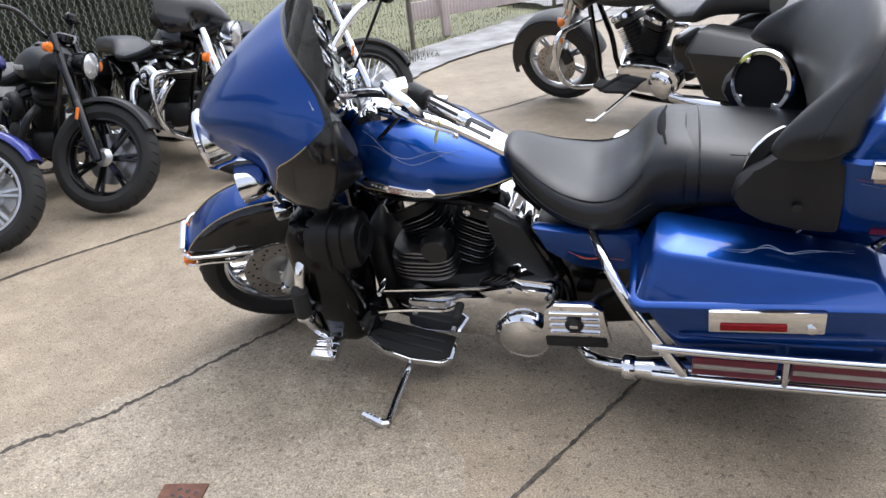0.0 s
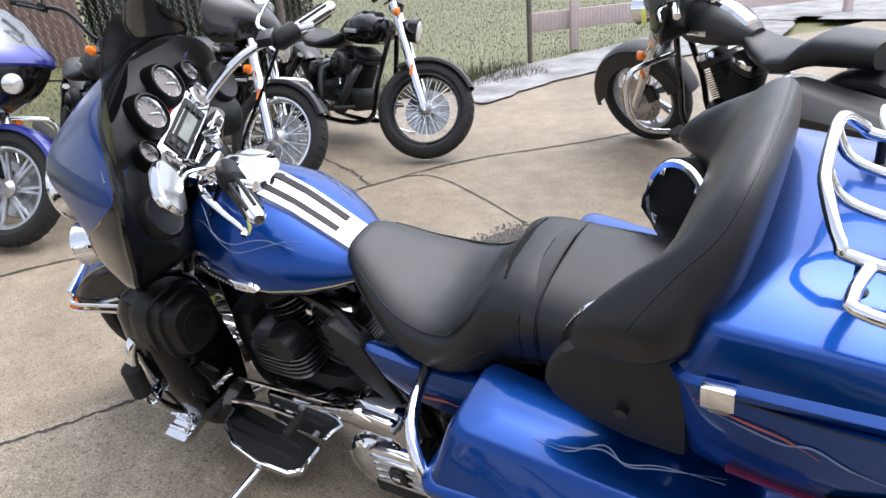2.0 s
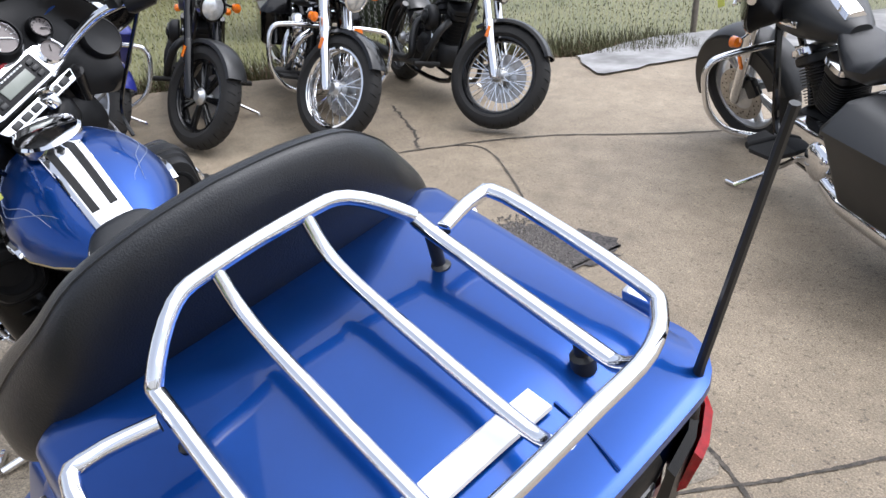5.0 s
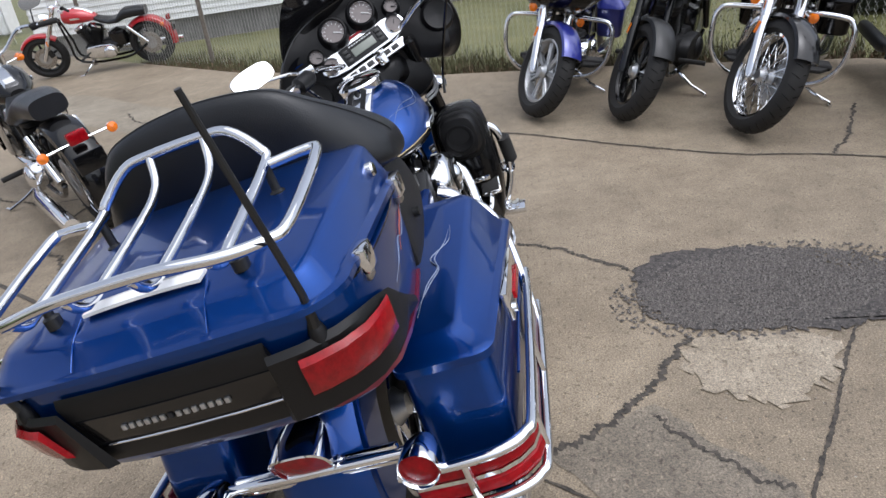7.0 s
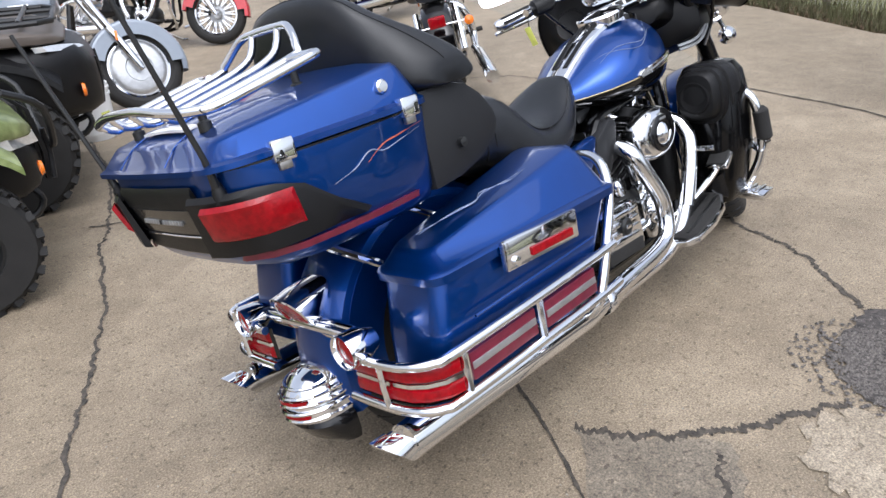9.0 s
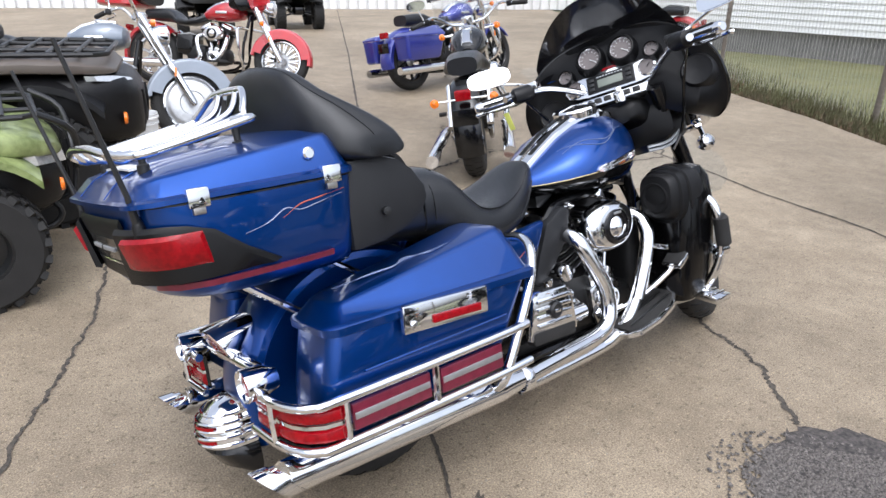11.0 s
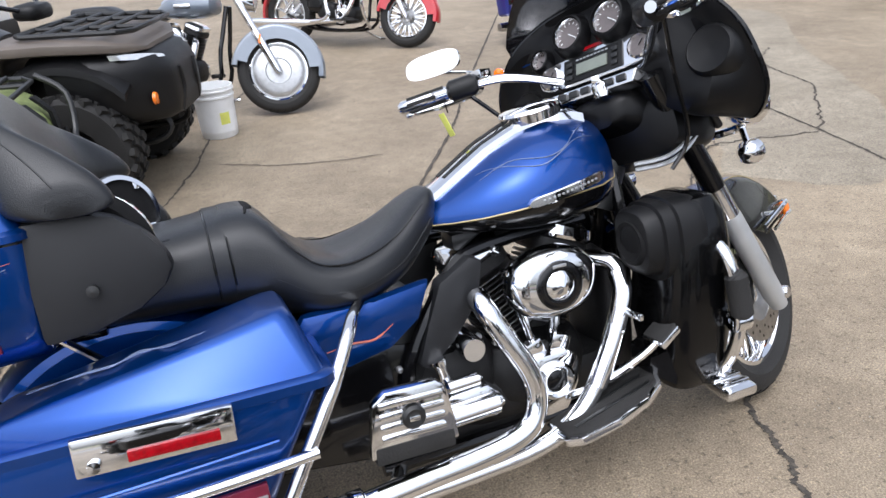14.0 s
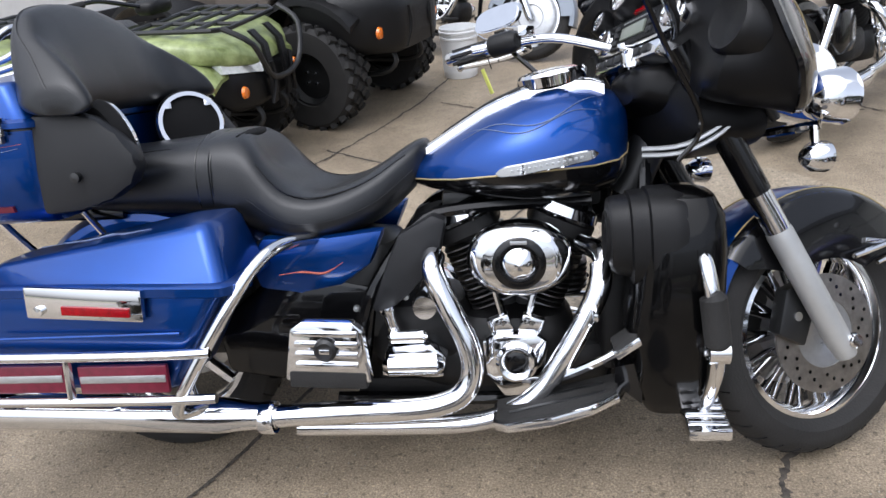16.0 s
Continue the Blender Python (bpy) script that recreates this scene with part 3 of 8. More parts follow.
wallw = thing("side_building", pose(-5.6, 4.2, 0, 0, 0, 64), "white painted wall of the shop beside the lot", "building")
part("wall", box(0, 0, 1.9, 13, 0.3, 3.8, 0.02), WHITE, wallw)
part("plinth", box(0, -0.02, 0.12, 13.1, 0.36, 0.24, 0.01), GREYPLASTIC, wallw)


# ---- wheels, shared by all motorcycles ----
def tyre_bm(c, R, w, hole):
    prof = []
    for k in range(15):
        t = math.pi * k / 14
        prof.append((R - (w * 0.52) * (1 - math.sin(t) ** 0.75), -w / 2 * math.cos(t)))
    prof += [(hole, w * 0.33), (hole - 0.006, w * 0.30), (hole - 0.006, -w * 0.30), (hole, -w * 0.33)]
    return lathe(prof, c, "Y", 56, None, True)


def groove_bm(c, R, w, n=34):
    bm = bmesh.new()
    for k in range(n):
        a = 2 * math.pi * k / n
        for s in (1, -1):
            pts = []
            for j in range(4):
                u = j / 3
                y = s * w * (0.06 + 0.34 * u)
                t = math.acos(max(-1, min(1, 2 * y / w)))
                r = R - (w * 0.52) * (1 - math.sin(t) ** 0.75) + 0.0008
                aa = a + s * 0.03 + 0.06 * u
                pts.append((c[0] + r * math.cos(aa), c[1] + y, c[2] + r * math.sin(aa)))
            tube(pts, 0.0022, 4, False, bm)
    return bm


def rim_bm(c, r, w):
    return lathe([(r, w / 2), (r - 0.012, w / 2 + 0.002), (r - 0.022, w / 2 - 0.012), (r - 0.03, 0.0), (r - 0.022, -w / 2 + 0.012), (r - 0.012, -w / 2 - 0.002), (r, -w / 2), (r - 0.006, 0)], c, "Y", 48, None, True)


def cast_spokes(c, r0, r1, w, n, twist=0.0, wide=0.014, paired=False):
    bm = bmesh.new()
    for k in range(n):
        a = 2 * math.pi * k / n
        for da in ((-0.09, 0.09) if paired else (0.0,)):
            p0 = (c[0] + r0 * math.cos(a + da * 0.2), c[1], c[2] + r0 * math.sin(a + da * 0.2))
            p1 = (c[0] + r1 * math.cos(a + da + twist), c[1], c[2] + r1 * math.sin(a + da + twist))
            d = (Vector(p1) - Vector(p0)).normalized()
            s = d.cross(Vector((0, 1, 0)))
            rings = [[Vector(p) + s * (x * wide * f) + Vector((0, y * w, 0)) for x, y in ((1, .5), (.6, 1), (-.6, 1), (-1, .5), (-1, -.5), (-.6, -1), (.6, -1), (1, -.5))] for p, f in ((p0, 1.0), (p1, 0.7))]
            loft(rings, bm=bm)
    return bm


def wire_spokes(c, r0, r1, n):
    bm = bmesh.new()
    for k in range(n):
        a = 2 * math.pi * k / n
        s = 1 if k % 2 else -1
        tw = 0.5 if (k // 2) % 2 else -0.5
        tube([(c[0] + r0 * math.cos(a + tw), c[1] + s * 0.035, c[2] + r0 * math.sin(a + tw)), (c[0] + r1 * math.cos(a), c[1] + s * 0.008, c[2] + r1 * math.sin(a))], 0.0028, 4, False, bm)
    return bm


def disc_bm(c, y, r0, r1):
    return lathe([(r0, y - 0.003), (r0, y + 0.003), (r1, y + 0.003), (r1, y - 0.003)], c, "Y", 40, None, True)


def wheel(parent, c, R, w, style, S=None, rimmat=None, discs=(1, -1), front=True):
    """One wheel: tyre, rim, spokes, hub and brake discs, under its motorcycle."""
    S = S or Matrix()
    rimmat = rimmat or CHROME
    hole = R * 0.70 if style != "wire" else R * 0.74
    t = part("front_wheel" if front else "rear_wheel", moved(tyre_bm(c, R, w, hole), S), RUBBER, parent, "black rubber tyre")
    part("tread", moved(groove_bm(c, R, w), S), BLACK, t)["kind"] = "stuff"
    part("rim", moved(rim_bm(c, hole, w * 0.66), S), rimmat, t)
    if style == "solid":
        for s in (1, -1):
            part("wheel_disc", moved(lathe([(hole - 0.018, s * w * 0.26), (hole - 0.03, s * w * 0.34), (hole * 0.72, s * w * 0.40), (hole * 0.45, s * w * 0.44), (hole * 0.42, s * w * 0.38), (0.03, s * w * 0.40)], c, "Y", 40), S), rimmat if rimmat is not CHROME else ALU, t)
    elif style == "wire":
        part("spokes", moved(wire_spokes(c, 0.035, hole - 0.02, 40), S), CHROME, t)
    elif style == "slots":
        part("spokes", moved(cast_spokes(c, 0.09, hole - 0.015, 0.016, 14, 0.0, 0.010, True), S), rimmat, t)
    elif style == "star":
        part("spokes", moved(cast_spokes(c, 0.04, hole - 0.015, 0.014, 7, 0.12, 0.014, True), S), rimmat, t)
    else:
        part("spokes", moved(cast_spokes(c, 0.04, hole - 0.015, 0.018, 9, 0.0, 0.02), S), rimmat, t)
    part("hub", moved(lathe([(0.0, -w * 0.42), (0.03, -w * 0.42), (0.04, -w * 0.3), (0.055, -w * 0.2), (0.04, 0), (0.055, w * 0.2), (0.04, w * 0.3), (0.03, w * 0.42), (0.0, w * 0.42)], c, "Y", 24), S), ALU, t)
    for s in discs:
        part("brake_disc", moved(disc_bm(c, s * w * 0.55, R * 0.27, R * 0.47), S), STEEL, t)
        hb = lathe([(0.03, s * w * 0.49), (0.05, s * w * 0.52), (R * 0.20, s * w * 0.54), (R * 0.29, s * w * 0.552), (R * 0.29, s * w * 0.535), (0.03, s * w * 0.46)], c, "Y", 30, None, True)
        part("disc_carrier", moved(hb, S), ALU, t)
        holes = bmesh.new()
        for q in range(36):
            a, r = 2 * math.pi * q / 36, R * (0.33 + 0.045 * (q % 3))
            lathe([(0.0, s * (w * 0.55 + 0.0036)), (0.0055, s * (w * 0.55 + 0.0036))], (c[0] + r * math.cos(a), c[1], c[2] + r * math.sin(a)), "Y", 6, holes)
        part("disc_holes", moved(holes, S), BLACK, t)["kind"] = "stuff"
    return t


def steer_matrix(axle, rake, degrees):
    a = V(-math.sin(radians(rake)), 0, math.cos(radians(rake)))
    return Matrix.Translation(axle) @ Matrix.Rotation(radians(degrees), 4, a) @ Matrix.Translation(-Vector(axle))


# ---- the blue touring motorcycle ----
ROOT = pose(0.806, -1.793, 0, 0, 0, 3.2) @ pose(0, 0, 0, -13.0, 0, 0)
hero = thing("touring_motorcycle", ROOT, "metallic blue and black touring motorcycle with chrome trim, on its stand", "motorcycle")
FAX, RAX = V(0.758, 0, 0.315), V(-0.985, 0, 0.335)
S = steer_matrix(V(0.82, 0, 0.31), 26, 27.0)
SB = steer_matrix(V(0.82, 0, 0.32), 26, 25.5)
SF = Matrix.Translation((0.006, 0.034, -0.006)) @ S
wheel(hero, FAX, 0.33, 0.135, "slots", S)
wheel(hero, RAX + V(-0.03, -0.035, -0.01), 0.345, 0.152, "cast", discs=(1,), front=False)


def fender_section(half, drop, thick=0.006, n=7):
    out = []
    for k in range(n):
        t = math.pi * k / (n - 1)
        out.append((-half * math.cos(t), -drop + drop * math.sin(t) ** 0.55))
    ins = [(y * (1 - thick / half), o - thick) for y, o in reversed(out)]
    return out + ins


# front fender: blue crown over black valances, chrome rails and amber tip lamps
def around(a, r, y):
    return (FAX.x + r * math.cos(radians(a)), y, FAX.z + r * math.sin(radians(a)))


ff = part("front_fender", moved(arcstrip(FAX, 0.385, 37, 176, fender_section(0.098, 0.042, 0.006, 11), 34), S), BLUE, hero, "blue front fender with black sides")
for s in (1, -1):
    rings = []
    for k in range(30):
        a = radians(38 + 105 * k / 29)
        d = 0.03 + 0.12 * min(1, math.sin(math.pi * k / 29) * 1.9)
        rings.append([(FAX.x + r * math.cos(a), s * y, FAX.z + r * math.sin(a)) for r, y in ((0.3735, 0.072), (0.3765, 0.0765), (0.366, 0.0925), (0.349, 0.103), (0.346 - d, 0.106), (0.346 - d, 0.102), (0.345, 0.096), (0.360, 0.087))])
    part("valance", moved(loft(rings), S), BLACK, ff, "black fender side with gold line")
    part("pinstripe", moved(tube([around(40 + 94 * k / 20, 0.3775, s * 0.0755) for k in range(21)], 0.0022, 5), S), GOLD, ff)
    part("chrome_rail", moved(tube([around(36, 0.392, 0.0), around(37, 0.39, s * 0.06), around(41, 0.372, s * 0.114), around(47, 0.315, s * 0.12), around(58, 0.25, s * 0.122), around(74, 0.205, s * 0.124)], 0.0075, 8, smooth=5), S), CHROME, ff, "chrome fender rail")
    part("chrome_rail", moved(tube([around(32, 0.385, 0.0), around(32.5, 0.382, s * 0.06), around(35, 0.36, s * 0.114), around(41, 0.30, s * 0.118), around(52, 0.22, s * 0.12)], 0.006, 8, smooth=5), S), CHROME, ff, "chrome fender rail")
    part("chrome_bar", moved(box(FAX.x + 0.165, s * 0.108, FAX.z + 0.225, 0.11, 0.008, 0.014, 0.003, m=Matrix.Rotation(radians(8), 4, "Y")), S), CHROME, ff)
    part("marker_lamp", moved(box(FAX.x + 0.295, s * 0.07, FAX.z + 0.215, 0.04, 0.08, 0.036, 0.009), S), AMBER, ff, "amber marker lamp")
part("tip_trim", moved(box(FAX.x + 0.306, 0, FAX.z + 0.248, 0.022, 0.15, 0.034, 0.007), S), CHROME, ff)

# fork
AX = V(-math.sin(radians(30)), 0, math.cos(radians(30)))
for s in (1, -1):
    foot = FAX + V(-0.01, s * 0.135, -0.02)
    leg = part("fork_leg", moved(tube([foot - AX * 0.03, foot + AX * 0.02, foot + AX * 0.34, foot + AX * 0.36], [0.026, 0.033, 0.033, 0.03], 16), S), SLIDER, hero, "silver painted fork slider")
    part("fork_tube", moved(tube([foot + AX * 0.34, foot + AX * 0.52], 0.031, 16), S), CHROME, leg)
    part("fork_cover", moved(tube([foot + AX * 0.46, foot + AX * 0.48, foot + AX * 0.86], [0.033, 0.033, 0.033], 16), S), BLACK, leg)
    part("axle_nut", moved(lathe([(0.0, s * 0.175), (0.016, s * 0.175), (0.02, s * 0.168), (0.02, s * 0.1)], foot + V(0.012, -s * 0.135, 0.015), "Y", 12), S), CHROME, leg)
    cal = [(FAX.x - 0.17, FAX.z + 0.02), (FAX.x - 0.14, FAX.z + 0.13), (FAX.x - 0.07, FAX.z + 0.15), (FAX.x - 0.05, FAX.z + 0.08), (FAX.x - 0.09, FAX.z - 0.02)]
    c = part("brake_caliper", moved(prism(cal, "XZ", s * 0.062, s * 0.105, 0.01), S), SATIN, leg, "black brake caliper")
    part("bolt", moved(lathe([(0, s * 0.108), (0.012, s * 0.108), (0.014, s * 0.1)], (FAX.x - 0.11, 0, FAX.z + 0.06), "Y", 10), S), CHROME, c)
part("brake_hose", moved(tube([(0.72, -0.09, 0.45), (0.66, -0.1, 0.56), (0.6, -0.06, 0.62), (0.5, -0.1, 0.74), (0.42, -0.13, 0.82)], 0.006, 6, smooth=5), S), ALU, hero)

# passing lamps and light bar
bar = part("lamp_bar", moved(tube([(0.64, -0.21, 0.84), (0.60, -0.12, 0.835), (0.60, 0.12, 0.835), (0.64, 0.21, 0.84)], 0.012, 8, smooth=4), S), CHROME, hero)
for s in (1, -1):
    shell = [(0.0, -0.05), (0.03, -0.046), (0.052, -0.025), (0.062, 0.005), (0.065, 0.035), (0.068, 0.045), (0.062, 0.047)]
    b1 = part("passing_lamp", moved(lathe(shell, (0.665, s * 0.20, 0.905), "X", 26), S), CHROME, hero, "chrome passing lamp")
    part("lens", moved(lathe([(0.062, 0.044), (0.04, 0.052), (0.0, 0.056)], (0.665, s * 0.20, 0.905), "X", 26), S), CLEAR, b1)
    b2 = part("turn_signal", moved(lathe([(0.0, -0.035), (0.02, -0.03), (0.034, -0.01), (0.037, 0.025), (0.034, 0.028)], (0.615, s * 0.215, 0.765), "X", 20), S), CHROME, hero, "chrome bullet turn signal")
    part("lens", moved(lathe([(0.034, 0.026), (0.0, 0.034)], (0.615, s * 0.215, 0.765), "X", 20), S), AMBER, b2)
    part("stalk", moved(tube([(0.615, s * 0.215, 0.79), (0.625, s * 0.205, 0.835)], 0.010, 8), S), CHROME, b2)

# batwing fairing on the fork: rings from the nose out to the rim
HALF = [(0.405, 0.0, 1.312), (0.40, 0.10, 1.31), (0.375, 0.20, 1.29), (0.345, 0.29, 1.243), (0.338, 0.36, 1.172), (0.352, 0.405, 1.095), (0.38, 0.418, 1.01), (0.42, 0.41, 0.935), (0.45, 0.375, 0.875), (0.475, 0.325, 0.855), (0.50, 0.275, 0.895), (0.545, 0.22, 0.95), (0.60, 0.16, 0.955), (0.635, 0.10, 0.915), (0.645, 0.0, 0.90)]
left_rim = smoothed(HALF, 4)
RIM = left_rim + [V(p.x, -p.y, p.z) for p in left_rim[-2:0:-1]]
NOSE = V(0.775, 0.0, 1.05)


def shell_at(r, u, off=0.0):
    """A point of the outer shell on the way from the nose to the rim point r."""
    up = max(0.0, (r.z - 1.05) / 0.26)
    side = abs(r.y) / 0.44
    bulge = 0.92 * (1 - u ** (1.42 + 0.2 * up)) + 0.08 * (1 - u ** 6) ** 0.6
    p = NOSE + (V(0, r.y, r.z) - V(0, 0, NOSE.z)) * u
    p = V(0, p.y, p.z)
    p.x = r.x + (NOSE.x - r.x) * bulge
    hollow = 0.075 * math.exp(-((p.z - 0.985) / 0.075) ** 2) * math.exp(-((abs(p.y) - 0.185) / 0.075) ** 2)
    return p + V(off - hollow, 0, 0)


def blue_share(r):
    """How far out the blue reaches before the black wing begins."""
    if r.z > 1.18 or abs(r.y) < 0.27:
        return 1.0
    return 1.0 - 0.27 * min(1.0, (1.18 - r.z) / 0.14) * min(1.0, (abs(r.y) - 0.27) / 0.06)


def dash_at(r, u):
    """A point of the inner fairing."""
    y, z = r.y * u, NOSE.z + (r.z - NOSE.z) * u
    face = 0.318 + 0.15 * (z - 1.10) + 0.03 * math.exp(-((abs(y) - 0.30) / 0.055) ** 2)
    face -= 0.05 * math.exp(-((abs(y) - 0.31) / 0.08) ** 2 - ((z - 0.94) / 0.08) ** 2)
    if z < 1.06:
        face += (1.06 - z) * 0.55 * max(0.0, 1 - abs(y) / 0.30)
    k = max(0.0, (u - 0.72) / 0.28)
    k = k * k * (3 - 2 * k)
    return V(face + (r.x - 0.016 - face) * k, y * (1 - 0.02 * (u > 0.99)), z)


US = [0.03, 0.12, 0.24, 0.36, 0.48, 0.58, 0.68, 0.77, 0.85, 0.91, 0.96, 0.99, 1.0]


def batwing(parent, m, paint, glass, side=None, stripe=True):
    """The fairing with its inner face, rolled edge and windshield, moved by m."""
    sh = part("fairing_shell", moved(loft([[shell_at(r, u * blue_share(r)) for r in RIM] for u in US]), m), paint, parent, "batwing fairing shell")
    part("fairing_side", moved(loft([[shell_at(r, blue_share(r) + (1 - blue_share(r)) * u, 0.0005) for r in RIM] for u in (0.0, 0.25, 0.5, 0.75, 0.92, 1.0)], caps=False), m), side or paint, sh, "fairing wing edge")
    part("inner_fairing", moved(loft([[dash_at(r, u) for r in RIM] for u in (0.04, 0.15, 0.28, 0.4, 0.5, 0.6, 0.7, 0.78, 0.85, 0.91, 0.96, 0.985)]), m), DASH, sh, "black inner fairing with instruments")
    part("fairing_edge", moved(loft([[shell_at(r, 0.998) for r in RIM], [r + V(-0.008, r.y * 0.012, 0.002) for r in RIM], [r + V(-0.017, 0, 0) for r in RIM], [dash_at(r, 0.985) for r in RIM]], caps=False), m), BLACK, sh)
    if stripe:
        for s in (1, -1):
            part("pinstripe", moved(tube([shell_at(V(r.x, s * r.y, r.z), blue_share(r), 0.001) for r in left_rim if r.z < 1.15 and r.y > 0.12], 0.0018, 5), m), GOLD, sh)
    rings = []
    base = sorted((r for r in RIM if r.z > 1.215), key=lambda p: p.y)
    for k in range(9):
        v = k / 8
        row = []
        for r in base:
            w = max(0.0, 1 - (abs(r.y) / 0.335) ** 2.4)
            row.append(V(r.x + 0.014 - 0.12 * v * (0.3 + 0.7 * w), r.y * (1 - 0.05 * v), r.z - 0.03 + 0.035 * v + 0.15 * w * v))
        rings.append(row)
    b = loft(rings, False, False)
    bmesh.ops.solidify(b, geom=b.faces[:], thickness=0.004)
    ws = part("windshield", moved(b, m), glass, parent, "short dark smoked windshield")
    part("windshield_trim", moved(tube([p + V(0.006, 0, 0.012) for p in rings[0]], 0.007, 6), m), ALU, ws, "silver trim strip")
    return sh


fairing = batwing(hero, SF, BLUE, SMOKE, BLACK)

# headlight
hl = part("headlight", moved(lathe([(0.0, -0.1), (0.07, -0.09), (0.095, -0.03), (0.1, 0.02), (0.108, 0.03), (0.104, 0.042), (0.09, 0.044)], (0.77, 0, 0.965), "X", 32), S), CHROME, hero, "chrome ringed headlight")
part("lens", moved(lathe([(0.09, 0.04), (0.06, 0.056), (0.0, 0.066)], (0.77, 0, 0.965), "X", 32), S), CLEAR, hl)

# instruments: faces look back and up
TILT = Matrix.Rotation(radians(22), 4, "Y")


def dial(y, z, r, parent=fairing):
    m = SF @ Matrix.Translation((0.306 + 0.15 * (z - 1.10), y, z)) @ TILT
    g = part("gauge", moved(lathe([(r, 0.03), (r, -0.010), (r * 0.95, -0.014), (r * 0.89, -0.008), (r * 0.87, 0.0)], (0, 0, 0), "X", 32), m), CHROME, parent, "round chrome ringed gauge")
    part("dial_face", moved(lathe([(0.0, -0.002), (r * 0.89, -0.002)], (0, 0, 0), "X", 28), m), GAUGE, g)
    tk = bmesh.new()
    for k in range(11):
        a = radians(-40 + 26 * k)
        tube([(-0.004, r * 0.66 * math.cos(a), r * 0.66 * math.sin(a)), (-0.004, r * 0.8 * math.cos(a), r * 0.8 * math.sin(a))], 0.0012, 4, False, tk)
    tube([(-0.006, 0, 0), (-0.006, -r * 0.55, -r * 0.4)], 0.0018, 4, False, tk)
    part("needle_and_marks", moved(tk, m), OFFWHITE if r > 0.04 else BLACK, g)
    hood = lathe([(r * 1.45, 0.028), (r * 1.30, -0.004), (r * 1.15, -0.018), (r * 1.04, -0.020), (r * 1.01, -0.008)], (0, 0, 0), "X", 32)
    part("hood", moved(hood, m), DASH, g)


for y, z, r in ((0.068, 1.222, 0.047), (-0.068, 1.222, 0.047), (0.182, 1.178, 0.028), (-0.182, 1.178, 0.028)):
    dial(y, z, r)
m = SF @ Matrix.Translation((0.316, 0, 1.112)) @ TILT
pts = [(-0.16, -0.040), (-0.10, -0.048), (0.10, -0.048), (0.16, -0.040), (0.186, -0.028), (0.198, -0.004), (0.19, 0.024), (0.168, 0.040), (0.12, 0.044), (0.06, 0.048), (0.05, 0.062), (-0.05, 0.062), (-0.06, 0.048), (-0.12, 0.044), (-0.168, 0.040), (-0.19, 0.024), (-0.198, -0.004), (-0.186, -0.028)]
radio = part("radio_bezel", moved(prism(pts, "YZ", -0.016, 0.04, 0.006), m), CHROME, fairing, "chrome radio bezel")
part("badge", moved(box(-0.017, 0, 0.054, 0.004, 0.075, 0.009, 0.001), m), REDLENS, radio, "red badge bar")
part("radio_face", moved(box(-0.018, 0, -0.002, 0.008, 0.20, 0.074, 0.003), m), PLASTIC, radio)
part("display", moved(box(-0.024, 0.0, -0.006, 0.006, 0.105, 0.034, 0.002), m), DISPLAY, radio, "grey-green display")
for k in range(9):
    part("lettering_bar", moved(box(-0.0225, 0.05 - 0.0125 * k, 0.024, 0.003, 0.008, 0.004, 0), m), ALU, radio)
for s in (1, -1):
    rg = part("round_gauge", moved(lathe([(0.036, -0.014), (0.036, -0.024), (0.031, -0.027), (0.029, -0.02)], (0, s * 0.152, 0.0), "X", 26), m), CHROME, radio)
    part("gauge_face", moved(lathe([(0.03, -0.0195), (0.0, -0.0195)], (0, s * 0.152, 0.0), "X", 24), m), GAUGE, rg)
    part("needle", moved(tube([(-0.022, s * 0.152, 0.0), (-0.022, s * 0.152 - 0.012, 0.016)], 0.0015, 4), m), BLACK, rg)
    for k in range(3):
        part("button", moved(box(-0.024, s * 0.077, -0.024 + 0.02 * k, 0.008, 0.022, 0.014, 0.004), m), SATIN, radio)
part("switch_panel", moved(prism([(-0.15, -0.062), (0.15, -0.062), (0.135, -0.098), (-0.135, -0.098)], "YZ", -0.026, 0.03, 0.006), m), CHROME, radio)
for k in range(6):
    part("switch", moved(box(-0.028, -0.1 + 0.04 * k, -0.08, 0.012, 0.03, 0.02, 0.004), m), SATIN, radio)
# black console below the instruments, with the ignition switch on it
con_r = []
for x, zt, w in ((0.25, 0.99, 0.05), (0.27, 1.015, 0.085), (0.31, 1.03, 0.11), (0.36, 1.03, 0.14), (0.42, 1.02, 0.16)):
    con_r.append(xring(x, 0, 0.90 + 0.03 * (x < 0.28), zt, w, 3.2, 28))
cons = part("ignition_console", moved(loft(con_r), SF), DASH, hero, "black ignition console")
part("ignition_switch", moved(lathe([(0.024, 0.0), (0.026, 0.03), (0.022, 0.038), (0, 0.04)], (0.285, 0, 1.018), "Z", 20), S), CHROME, cons, "chrome ignition switch")
part("ignition_lever", moved(box(0.272, 0, 1.066, 0.05, 0.024, 0.02, 0.006, m=Matrix.Rotation(radians(25), 4, "Z")), S), CHROME, cons)
for k in range(2):
    part("braided_cable", moved(tube([(0.26, -0.06, 0.80 + 0.015 * k), (0.33, -0.13, 0.80 + 0.016 * k), (0.42, -0.17, 0.85 + 0.016 * k), (0.47, -0.17, 0.93)], 0.006, 6, smooth=5), S), ALU, hero)
